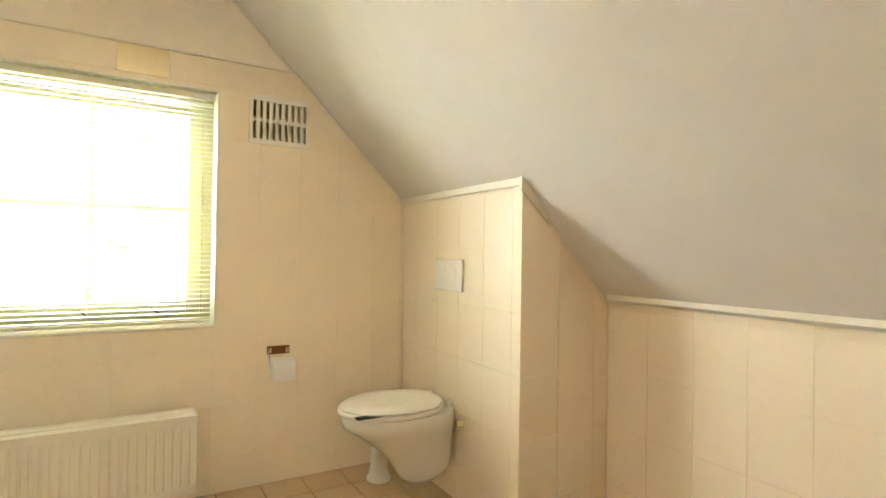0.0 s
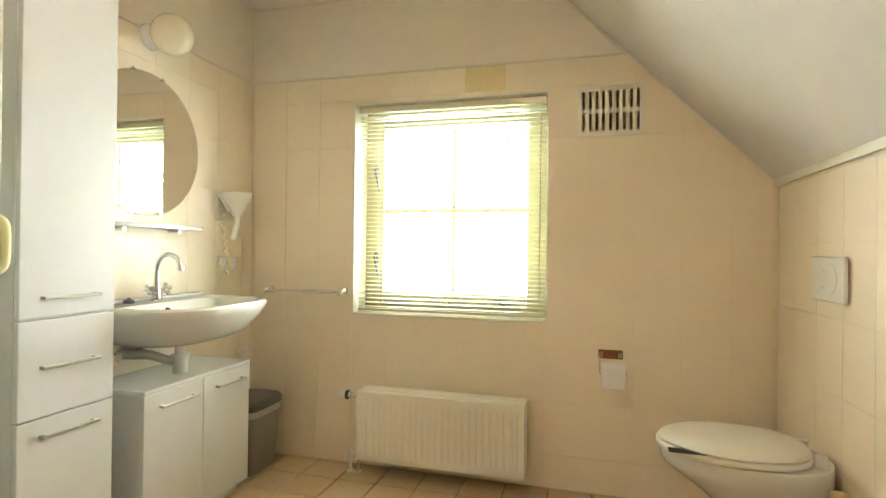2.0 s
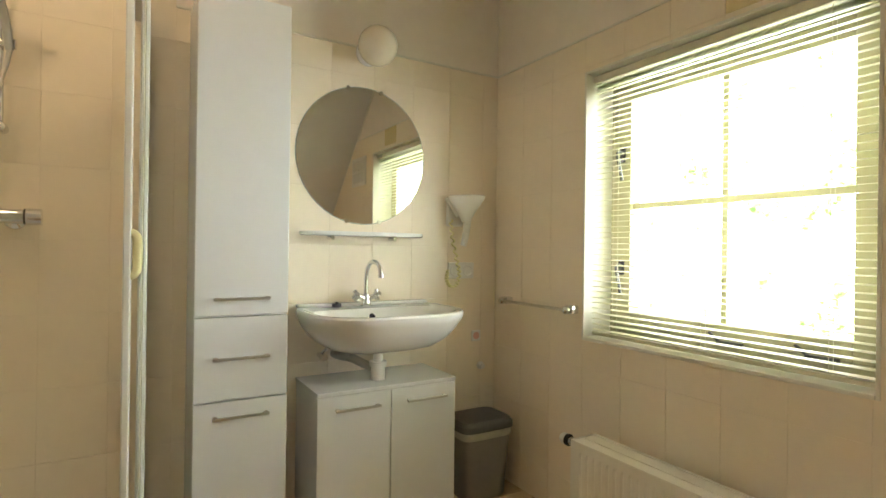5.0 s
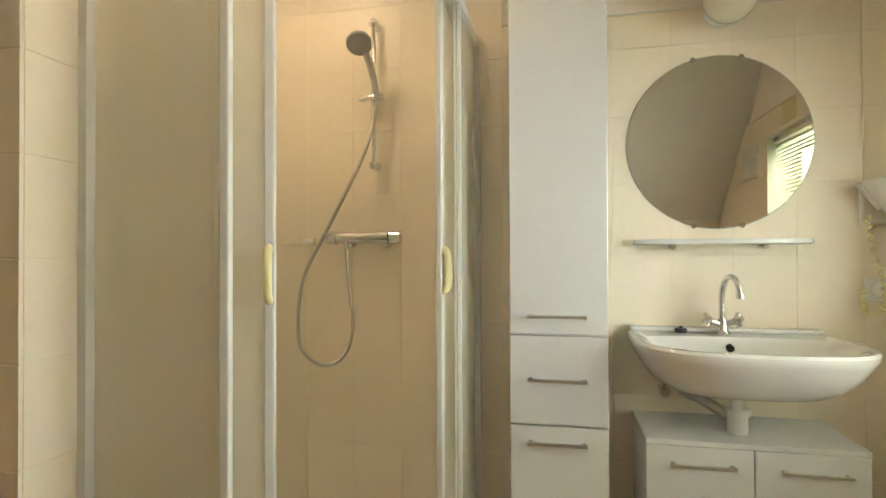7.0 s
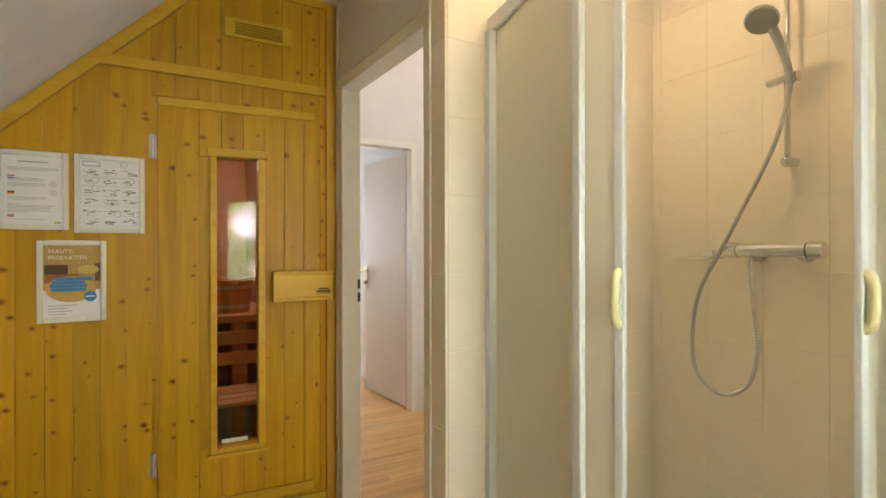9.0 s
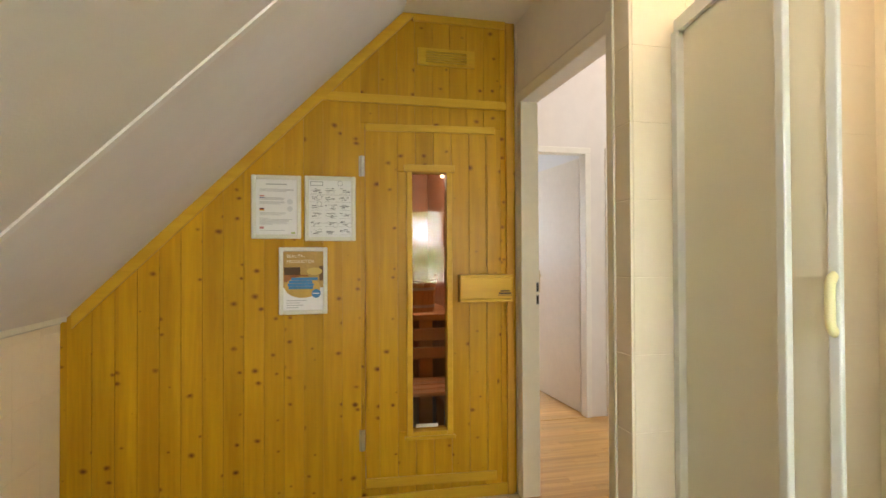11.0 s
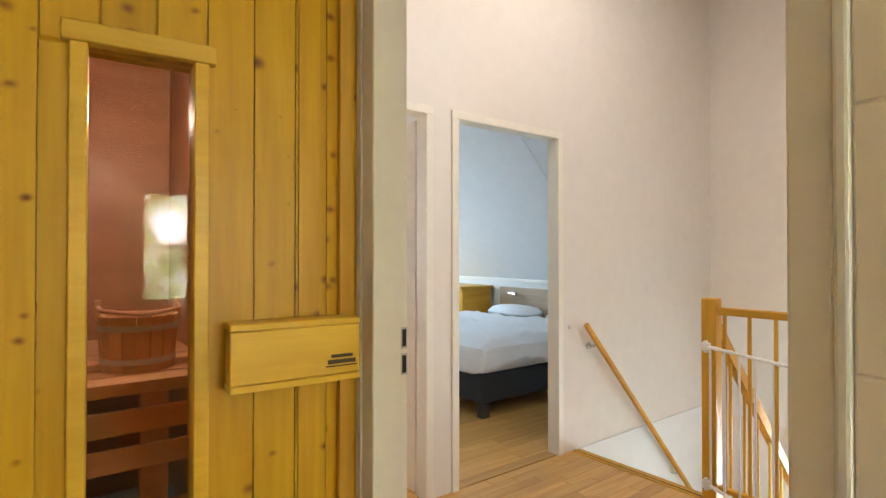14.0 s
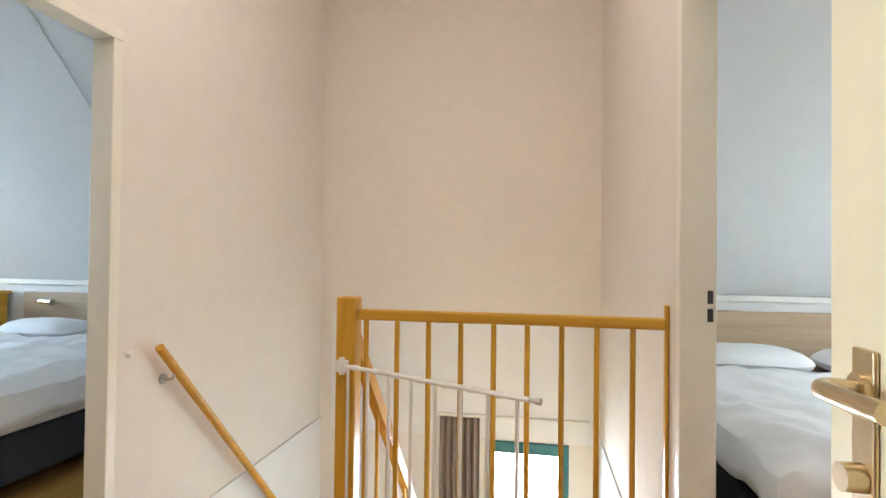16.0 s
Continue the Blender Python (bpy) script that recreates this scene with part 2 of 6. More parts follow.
SLAT = material("yellowed_blind_slat", (0.72, 0.69, 0.55), 0.4, noise_scale=7, vary=0.05)
WINPAINT = material("pale_yellow_window_paint", (0.50, 0.47, 0.31), 0.4, noise_scale=5, vary=0.05)
TEAL = material("teal_window_paint", (0.01, 0.13, 0.14), 0.4, noise_scale=5, vary=0.08)
PINE = wood("varnished_pine", (0.62, 0.346, 0.008), (0.46, 0.232, 0.005), (0.20, 0.066, 0.005), coat=0.03)
PINEX = wood("varnished_pine_rail", (0.72, 0.38, 0.05), (0.58, 0.27, 0.025), (0.2, 0.07, 0.015), long="X", knots=False)
PINEY = wood("varnished_beech_rail", (0.70, 0.395, 0.05), (0.55, 0.275, 0.025), (0.2, 0.07, 0.015), long="Y", knots=False)
PINEZ = wood("varnished_beech_post", (0.70, 0.395, 0.05), (0.55, 0.275, 0.025), (0.2, 0.07, 0.015), long="Z", knots=False)
PALEPINE = wood("pale_pine", (0.68, 0.415, 0.03), (0.57, 0.32, 0.018), (0.25, 0.1, 0.03), long="X", knots=False)
SAUNAWOOD = wood("dark_sauna_wood", (0.44, 0.22, 0.125), (0.34, 0.155, 0.085), (0.1, 0.03, 0.01), long="X", knots=False)
BENCHWOOD = wood("sauna_bench_wood", (0.60, 0.34, 0.17), (0.47, 0.24, 0.11), (0.2, 0.08, 0.03), long="X", knots=False)
OAKX = wood("oak_laminate", (0.68, 0.40, 0.125), (0.49, 0.25, 0.06), (0.14, 0.07, 0.03), rings=14, long="X", rough=0.35, knots=False, coat=0.2)
HEADWOOD = wood("pale_oak_board", (0.55, 0.42, 0.30), (0.45, 0.32, 0.21), (0.2, 0.1, 0.05), long="Y", knots=False)
LINEN = material("white_bed_linen", (0.86, 0.86, 0.88), 0.9, noise_scale=8, vary=0.03, bump=0.7, bump_scale=16)
BEDBASE = material("charcoal_upholstery", (0.03, 0.035, 0.045), 0.9, noise_scale=30, vary=0.15, bump=0.3, bump_scale=300)
CURTAIN = material("taupe_curtain", (0.24, 0.18, 0.15), 0.95, noise_scale=20, vary=0.12)
PAPER = material("printed_paper", (0.82, 0.83, 0.86), 0.7, noise_scale=10, vary=0.02)
INK = material("grey_print", (0.25, 0.26, 0.29), 0.8)
SILVER = material("silver_frame", (0.76, 0.76, 0.70), 0.4, 0.1, noise_scale=12, vary=0.05)
MIRROR = material("mirror_silver", (0.92, 0.92, 0.90), 0.01, 1.0)
GLASS = clear_glass("window_glass")
SMOKED = clear_glass("sauna_glass", (0.86, 0.83, 0.80), 0.022)
FROST = frosted("frosted_acrylic", (0.97, 0.965, 0.91))


# ---------- mesh helpers ----------
def bm_new():
    return bmesh.new()


def box(bm, x0, y0, z0, x1, y1, z1, bevel=0.0):
    r = bmesh.ops.create_cube(bm, size=1.0, matrix=Matrix.Translation(((x0 + x1) / 2, (y0 + y1) / 2, (z0 + z1) / 2)) @ Matrix.Diagonal((abs(x1 - x0), abs(y1 - y0), abs(z1 - z0), 1)))
    if bevel:
        es = list({e for v in r["verts"] for e in v.link_edges})
        bmesh.ops.bevel(bm, geom=es, offset=bevel, segments=2, affect="EDGES", profile=0.5)
    return bm


def cyl(bm, a, b, r, r2=None, seg=20):
    a, b = Vector(a), Vector(b)
    m = Matrix.Translation((a + b) / 2) @ (b - a).to_track_quat("Z", "Y").to_matrix().to_4x4()
    bmesh.ops.create_cone(bm, cap_ends=True, segments=seg, radius1=r, radius2=r if r2 is None else r2, depth=(b - a).length, matrix=m)
    return bm


def ball(bm, c, r, scale=(1, 1, 1), seg=24):
    bmesh.ops.create_uvsphere(bm, u_segments=seg, v_segments=seg // 2, radius=r, matrix=Matrix.Translation(c) @ Matrix.Diagonal((*scale, 1)))
    return bm


def smooth_path(pts, n=8):
    """Catmull-Rom through the points."""
    pts = [Vector(p) for p in pts]
    e = [pts[0] * 2 - pts[1]] + pts + [pts[-1] * 2 - pts[-2]]
    out = []
    for i in range(1, len(e) - 2):
        for k in range(n):
            t = k / n
            a, b, c, d = e[i - 1], e[i], e[i + 1], e[i + 2]
            out.append(0.5 * (2 * b + (c - a) * t + (2 * a - 5 * b + 4 * c - d) * t * t + (3 * b - a - 3 * c + d) * t ** 3))
    return out + [pts[-1]]


def tube(bm, pts, r, seg=10):
    pts = [Vector(p) for p in pts]
    rings, up = [], None
    for i, p in enumerate(pts):
        d = (pts[min(i + 1, len(pts) - 1)] - pts[max(i - 1, 0)]).normalized()
        if up is None:
            up = d.orthogonal().normalized()
        up = (up - d * up.dot(d)).normalized()
        side = d.cross(up)
        rr = r(i / (len(pts) - 1)) if callable(r) else r
        rings.append([bm.verts.new(p + (up * math.cos(a) + side * math.sin(a)) * rr) for a in (2 * math.pi * k / seg for k in range(seg))])
    for a, b in zip(rings, rings[1:]):
        for k in range(seg):
            bm.faces.new((a[k], a[(k + 1) % seg], b[(k + 1) % seg], b[k]))
    bm.faces.new(rings[0][::-1])
    bm.faces.new(rings[-1])
    return bm


def lathe(bm, profile, m=None, seg=32):
    """Turn a profile of (radius, height) round the local z axis."""
    m = m or Matrix()
    rings = [[bm.verts.new(m @ Vector((r * math.cos(a), r * math.sin(a), h))) for a in (2 * math.pi * k / seg for k in range(seg))] for r, h in profile]
    for a, b in zip(rings, rings[1:]):
        for k in range(seg):
            bm.faces.new((a[k], a[(k + 1) % seg], b[(k + 1) % seg], b[k]))
    bm.faces.new(rings[0][::-1])
    bm.faces.new(rings[-1])
    return bm


def prism(bm, pts, thick):
    """A flat polygon of 3D points, given thickness along the vector thick."""
    a = [bm.verts.new(p) for p in pts]
    b = [bm.verts.new(Vector(p) + Vector(thick)) for p in pts]
    bm.faces.new(a)
    bm.faces.new(b[::-1])
    for i in range(len(a)):
        j = (i + 1) % len(a)
        bm.faces.new((a[j], a[i], b[i], b[j]))
    return bm


def finish(name, bm, mat, smooth=False):
    bmesh.ops.recalc_face_normals(bm, faces=bm.faces[:])
    me = bpy.data.meshes.new(name)
    bm.to_mesh(me)
    bm.free()
    me.materials.append(mat)
    if smooth:
        me.polygons.foreach_set("use_smooth", [True] * len(me.polygons))
        me.set_sharp_from_angle(angle=radians(38))
    return new(name, me)


def part(name, bm, mat, parent, label="", smooth=False):
    ob = finish(name, bm, mat, smooth)
    ob.parent = parent
    return tagged(ob, label)


def thing(name, label, category, group="", kind=""):
    return tagged(new(name), label, category, group, kind)


def structure(name, bm, mat, label, category):
    return tagged(finish(name, bm, mat), label, category, kind="structure")


def wall_with_holes(axis, at, thick, u0, u1, z0, z1, holes=()):
    """A wall in the plane axis = at, reaching thick beyond it, from u0 to u1 and z0 to z1, with openings (u0, u1, z0, z1) through it."""
    bm = bm_new()
    us = sorted({u0, u1, *(h[0] for h in holes), *(h[1] for h in holes)})
    zs = sorted({z0, z1, *(h[2] for h in holes), *(h[3] for h in holes)})

    def solid(i, k):
        if not (0 <= i < len(us) - 1 and 0 <= k < len(zs) - 1):
            return False
        cu, cz = (us[i] + us[i + 1]) / 2, (zs[k] + zs[k + 1]) / 2
        return not any(h[0] < cu < h[1] and h[2] < cz < h[3] for h in holes)

    cache = {}

    def v(u, d, z):
        key = (round(u, 5), round(d, 5), round(z, 5))
        if key not in cache:
            cache[key] = bm.verts.new((at + d, u, z) if axis == "x" else (u, at + d, z))
        return cache[key]
    for i in range(len(us) - 1):
        for k in range(len(zs) - 1):
            if not solid(i, k):
                continue
            a, b, c, d = us[i], us[i + 1], zs[k], zs[k + 1]
            bm.faces.new((v(a, 0, c), v(b, 0, c), v(b, 0, d), v(a, 0, d)))
            bm.faces.new((v(a, thick, d), v(b, thick, d), v(b, thick, c), v(a, thick, c)))
            for (di, dk, p, q) in ((-1, 0, (a, c), (a, d)), (1, 0, (b, d), (b, c)), (0, -1, (b, c), (a, c)), (0, 1, (a, d), (b, d))):
                if not solid(i + di, k + dk):
                    bm.faces.new((v(p[0], 0, p[1]), v(q[0], 0, q[1]), v(q[0], thick, q[1]), v(p[0], thick, p[1])))
    return bm


def clip(poly, fn):
    """Keep the side of a 2D polygon on which fn is positive."""
    out = []
    for i, p in enumerate(poly):
        q = poly[(i + 1) % len(poly)]
        fp, fq = fn(p), fn(q)
        if fp >= 0:
            out.append(p)
        if fp * fq < 0:
            s = fp / (fp - fq)
            out.append((p[0] + (q[0] - p[0]) * s, p[1] + (q[1] - p[1]) * s))
    return out


def slab_mesh(name, poly, depth, chamfer, mat, cache={}):
    """A flat tile or board over a 2D polygon (u, v): local x and y, proud along local z, with chamfered edges."""
    key = (name, tuple((round(a, 4), round(b, 4)) for a, b in poly), depth, mat.name)
    if key in cache:
        return cache[key]
    cx, cy = sum(p[0] for p in poly) / len(poly), sum(p[1] for p in poly) / len(poly)

    def inset(p):
        d = math.hypot(p[0] - cx, p[1] - cy) or 1
        k = min(0.9, chamfer * 1.4 / d)
        return (p[0] + (cx - p[0]) * k, p[1] + (cy - p[1]) * k)
    n = len(poly)
    verts = [(a, b, 0) for a, b in poly] + [(a, b, depth - chamfer) for a, b in poly] + [(*inset(p), depth) for p in poly]
    faces = [tuple(range(2 * n, 3 * n))]
    for k in (0, 1):
        faces += [(k * n + i, k * n + (i + 1) % n, (k + 1) * n + (i + 1) % n, (k + 1) * n + i) for i in range(n)]
    me = bpy.data.meshes.new(name)
    me.from_pydata(verts, [], faces)
    me.update()
    me.materials.append(mat)
    cache[key] = me
    return me


def area2(poly):
    return 0.5 * sum(poly[i][0] * poly[(i + 1) % len(poly)][1] - poly[(i + 1) % len(poly)][0] * poly[i][1] for i in range(len(poly)))


def pieces(name, parent, basis, us, vs, holes, keeps, gap, depth, chamfer, mat, odd=None):
    """Lay a grid of pieces on a surface. basis: pose whose local x, y run over the surface and z out of it; us, vs: joints; holes: (u0, u1, v0, v1); keeps: half planes."""
    for u0, u1 in zip(us, us[1:]):
        for v0, v1 in zip(vs, vs[1:]):
            rects = [(u0 + gap / 2, u1 - gap / 2, v0 + gap / 2, v1 - gap / 2)]
            for h in holes:
                cut = []
                for a, b, c, d in rects:
                    if b <= h[0] or a >= h[1] or d <= h[2] or c >= h[3]:
                        cut.append((a, b, c, d))
                        continue
                    if c < h[2]:
                        cut.append((a, b, c, h[2]))
                    if d > h[3]:
                        cut.append((a, b, h[3], d))
                    lo, hi = max(c, h[2]), min(d, h[3])
                    if a < h[0]:
                        cut.append((a, h[0], lo, hi))
                    if b > h[1]:
                        cut.append((h[1], b, lo, hi))
                rects = cut
            for a, b, c, d in rects:
                poly = [(a, c), (b, c), (b, d), (a, d)]
                for fn in keeps:
                    poly = clip(poly, fn)
                    if len(poly) < 3:
                        break
                if len(poly) < 3 or abs(area2(poly)) < 0.0004:
                    continue
                ox, oy = poly[0]
                me = slab_mesh(name, [(p[0] - ox, p[1] - oy) for p in poly], depth, chamfer, odd[1] if odd and odd[0](u0, v0) else mat)
                ob = new(name, me)
                ob.matrix_world = basis @ Matrix.Translation((ox, oy, 0))
                ob.parent = parent


def steps(a, b, d, start=None):
    """Joints from a to b, every d, with one at start."""
    s = a if start is None else start - math.ceil((start - a) / d) * d
    out = [a]
    x = s
    while x < b - 0.012:
        if x > a + 0.012:
            out.append(x)
        x += d
    return out + [b]


# ---------- structure ----------
def basis(o, lx, ly, lz):
    m = Matrix((lx, ly, lz)).transposed().to_4x4()
    m.translation = o
    return m


SAUNA_Y, KNEE_X, ROOF = -3.64, 3.04, 4.03      # sauna wall, knee wall, slope z = ROOF - x
CEIL_Z, LEDGE = 2.45, 2.035
ROWS = [0.0] + [0.16 + 0.25 * k for k in range(8)] + [LEDGE]
WIN = (0.62, 1.64, 0.777, 1.893)

bathroom_floor = structure("floor_bathroom", box(box(bm_new(), 0.0, -2.546, -0.25, KNEE_X + 0.06, 0.0, -0.008), 0.99, SAUNA_Y, -0.25, KNEE_X + 0.06, -2.5465, -0.008), FLOORGROUT, "square sand-coloured bathroom floor tiles with brown joints", "floor")
landing_bm = box(bm_new(), -1.17, -4.8, -0.25, 0.99, -2.55, -0.012)
landing_floor = structure("floor_landing", landing_bm, OAKX, "oak-look laminate planks on the landing", "floor")
bed2_floor = structure("floor_bedroom_1", box(bm_new(), -3.4, -9.4, -0.25, 1.0, -4.8, -0.012), OAKX, "oak-look laminate planks in the bedroom", "floor")
bed4_floor = structure("floor_bedroom_2", box(bm_new(), -3.4, -2.55, -0.25, -0.1, 0.0, -0.012), OAKX, "oak-look laminate planks in the second bedroom", "floor")

wall_window = structure("wall_north", wall_with_holes("y", 0.0, 0.3, -3.5, 3.4, -0.25, 3.9, [WIN, (-2.2, -1.6, 1.0, 1.7)]), BATHPLASTER, "cream plastered gable wall with the tiled bathroom side", "wall")
wall_sink = structure("wall_west_bathroom", box(bm_new(), -0.1, -2.547, -0.25, 0.0, 0.0, CEIL_Z + 1.3), BATHPLASTER, "cream plaster over tiled wall behind the washbasin", "wall")
wing_bm = box(bm_new(), -0.1, -2.68, -0.25, 1.0, -2.547, CEIL_Z + 1.3)
wall_wing = structure("wall_shower_wing", wing_bm, PLASTER, "tiled wing wall between shower and landing", "wall")
structure("wall_bathroom_door", wall_with_holes("x", 0.894, 0.088, -4.69, -2.681, -0.25, CEIL_Z + 1.3, [(-3.60, -2.681, -0.25, 2.08)]), PLASTER, "plastered wall with the bathroom doorway", "wall")
structure("wall_landing_south", wall_with_holes("y", -4.69, -0.07, -3.4, 0.89, -2.9, 3.75, [(-1.047, -0.141, -0.012, 2.05), (-0.017, 0.817, -0.012, 2.045)]), PLASTER, "plain cream landing wall with two doorways", "wall")
structure("wall_landing_north", wall_with_holes("y", -2.68, 0.10, -3.4, -0.1, -2.9, 3.75, [(-1.03, -0.12, -0.012, 2.08)]), PLASTER, "plain cream landing wall with a bedroom doorway", "wall")
structure("wall_stairwell_west", wall_with_holes("x", -3.0, -0.12, -4.69, -2.68, -2.9, 3.75, [(-3.455, -2.885, -1.5, -0.08)]), PLASTER, "tall cream stairwell wall with a window at its foot", "wall")
wall_knee = structure("wall_knee_east", box(bm_new(), KNEE_X + 0.06, SAUNA_Y - 2.2, -0.25, KNEE_X + 0.16, 0.0, 1.0), PLASTER, "low tiled knee wall under the roof slope", "wall")
wall_sauna_back = structure("wall_sauna_back", box(bm_new(), 0.99, -5.9, -0.25, 3.2, -5.8, 3.0), SAUNAWOOD, "dark wooden back wall of the sauna", "wall")
structure("wall_bedroom_east", box(bm_new(), 0.99, -9.4, -0.25, 1.09, -5.9, 4.0), WHITEWALL, "white bedroom wall", "wall")
# Unseen wall, added to stop bedroom light reaching the side room.
structure("wall_light_block", box(bm_new(), -0.135, -9.4, -0.25, -0.05, -4.761, 4.0), WHITEWALL, "unseen white partition added to keep bedroom light off the next room", "wall")
# White plate paints the light that the lower window throws on this wall.
structure("wall_lightened_stairwell_west", box(bm_new(), -2.9995, -4.6, -0.07, -2.994, -2.695, 0.77), WHITEWALL, "lower part of the stairwell wall, whitened for the window light from below", "wall")
structure("wall_gable_south", wall_with_holes("y", -9.4, -0.2, -3.4, 1.09, -0.25, 4.1, [(-2.25, -0.95, 0.95, 2.05), (0.15, 0.85, 0.95, 2.05)]), WHITEWALL, "white gable wall with two windows", "wall")
structure("wall_knee_bedroom_1", box(bm_new(), -3.3, -9.4, -0.25, -3.12, -4.761, 0.95), WHITEWALL, "low white knee wall behind the bed", "wall")
structure("wall_knee_bedroom_2", box(bm_new(), -3.3, -2.58, -0.25, -3.12, 0.0, 0.95), WHITEWALL, "low white knee wall behind the bed", "wall")
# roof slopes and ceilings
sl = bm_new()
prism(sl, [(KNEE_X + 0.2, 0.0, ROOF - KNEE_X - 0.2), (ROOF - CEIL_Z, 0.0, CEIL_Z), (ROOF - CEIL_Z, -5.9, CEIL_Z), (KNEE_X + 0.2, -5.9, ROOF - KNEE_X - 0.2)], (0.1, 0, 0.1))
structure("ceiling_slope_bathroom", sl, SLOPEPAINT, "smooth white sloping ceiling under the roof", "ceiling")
structure("ceiling_bathroom", box(bm_new(), -0.1, SAUNA_Y, CEIL_Z, ROOF - CEIL_Z + 0.1, 0.0, CEIL_Z + 0.12), BATHPLASTER, "flat cream bathroom ceiling", "ceiling")
structure("ceiling_sauna", box(bm_new(), 0.99, -5.8, 2.36, 1.72, SAUNA_Y - 0.15, 2.42), SAUNAWOOD, "dark wooden sauna ceiling", "ceiling")
structure("ceiling_landing", box(bm_new(), -3.4, -4.8, 3.6, 0.99, -2.55, 3.7), PLASTER, "high cream landing ceiling", "ceiling")
for nm, y0, y1, x1 in (("ceiling_slope_bedroom_1", -9.4, -4.758, 0.0), ("ceiling_slope_bedroom_2", -2.58, 0.0, 0.0)):
    b = bm_new()
    prism(b, [(-3.3, y0, 0.79), (-3.3, y1, 0.79), (-0.2, y1, 3.89), (-0.2, y0, 3.89)], (-0.1, 0, 0.1))
    structure(nm, b, CEIL, "white sloping bedroom ceiling under the roof", "ceiling")
structure("ceiling_bedroom_1", box(bm_new(), -0.4, -9.4, 3.7, 1.09, -4.758, 3.8), CEIL, "white bedroom ceiling", "ceiling")
structure("ceiling_bedroom_2", box(bm_new(), -0.4, -2.58, 3.7, -0.1, 0.0, 3.8), CEIL, "white bedroom ceiling", "ceiling")
structure("floor_lower_hall", box(bm_new(), -3.1, -4.8, -3.0, 0.9, -2.5, -2.9), OAKX, "wooden floor of the hall below", "floor")
structure("wall_lower_hall", box(bm_new(), 0.9, -4.8, -2.9, 1.0, -2.5, -0.25), WHITEWALL, "white wall of the hall below", "wall")
# white lower part of the stairwell walls, below landing level
structure("wall_panel_stairwell_south", box(bm_new(), -3.0, -4.689, -2.9, -1.17, -4.68, 0.0), WHITEWALL, "white painted lower stairwell wall", "wall")
structure("wall_panel_stairwell_north", box(bm_new(), -3.0, -2.69, -2.9, -1.17, -2.681, 0.0), WHITEWALL, "white painted lower stairwell wall", "wall")

# outdoors seen through the windows
def backdrop(name, m, w, h, strength, leaf=15.0):
    """A far wall of foliage that glows, its sun and shade painted as emission: leaf clumps at two sizes with bright
    gaps between them.
    """
    bd = bpy.data.materials.new(name)
    bd.use_nodes = True
    t = bd.node_tree
    t.nodes.remove(t.nodes["Principled BSDF"])
    N, L = t.nodes.new, t.links.new
    em, co, n1, n2, add, ramp = N("ShaderNodeEmission"), N("ShaderNodeTexCoord"), N("ShaderNodeTexNoise"), N("ShaderNodeTexNoise"), N("ShaderNodeMath"), N("ShaderNodeValToRGB")
    n1.inputs["Scale"].default_value, n1.inputs["Detail"].default_value, n1.inputs["Roughness"].default_value = leaf, 6, 0.7
    n2.inputs["Scale"].default_value, n2.inputs["Detail"].default_value = leaf * 0.16, 2
    add.operation = "MULTIPLY_ADD"
    add.inputs[1].default_value = 0.55
    L(co.outputs["Object"], n1.inputs["Vector"])
    L(co.outputs["Object"], n2.inputs["Vector"])
    L(n2.outputs["Fac"], add.inputs[0])
    L(n1.outputs["Fac"], add.inputs[2])
    L(add.outputs[0], ramp.inputs[0])
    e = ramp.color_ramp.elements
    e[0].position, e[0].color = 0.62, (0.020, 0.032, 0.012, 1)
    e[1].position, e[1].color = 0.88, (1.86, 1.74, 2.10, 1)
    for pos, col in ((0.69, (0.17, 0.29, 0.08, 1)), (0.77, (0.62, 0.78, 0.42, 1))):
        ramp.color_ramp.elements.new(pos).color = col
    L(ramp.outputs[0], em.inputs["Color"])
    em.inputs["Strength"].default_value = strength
    L(em.outputs[0], t.nodes["Material Output"].inputs["Surface"])
    b = bm_new()
    bmesh.ops.create_grid(b, x_segments=1, y_segments=1, size=0.5, matrix=m @ Matrix.Diagonal((w, h, 1, 1)))
    return tagged(finish("backdrop", b, bd), "glowing green trees outside the window, sunlight painted in", "backdrop", kind="structure")


# These glowing trees also give the rooms their daylight.
backdrop("glowing_trees_north", pose(1.5, 3.2, 0.9, 90, 0, 0), 26.0, 8.0, 36.0)
backdrop("glowing_trees_south", pose(-1.6, -11.4, 2.0, 90, 0, 0), 7.0, 6.0, 4.0, 4.0)
backdrop("glowing_trees_west", pose(-4.6, -3.2, -0.6, 90, 0, 90), 3.5, 3.5, 24.0, 6.0)
structure("ground", box(bm_new(), -60, -60, -3.25, 60, 60, -3.05), material("lawn", (0.07, 0.12, 0.03), 0.9, noise_scale=2, vary=0.4), "green lawn round the house", "ground")


def tiled(wall, o, lx, ly, lz, u0, u1, holes=(), keeps=(), start=None, v1=LEDGE, odd=None):
    m = basis(o, lx, ly, lz)
    vs = [v for v in ROWS if v < v1 - 0.01] + [v1]
    pieces("tile", wall, m, steps(u0, u1, 0.2, start), vs, holes, keeps, 0.0012, 0.0065, 0.0005, TILE, odd)


def slope_keep(u, v):
    return ROOF - 0.004 - u - v


def grout(wall, x0, y0, z0, x1, y1, z1):
    part("grout", box(bm_new(), x0, y0, z0, x1, y1, z1), GROUT, wall)


Z3, X3, Y3 = Vector((0, 0, 1)), Vector((1, 0, 0)), Vector((0, 1, 0))
# grout beds, 4 mm proud of the plaster
def polyplate(wall, pts, thick):
    part("grout", prism(bm_new(), pts, thick), GROUT, wall)


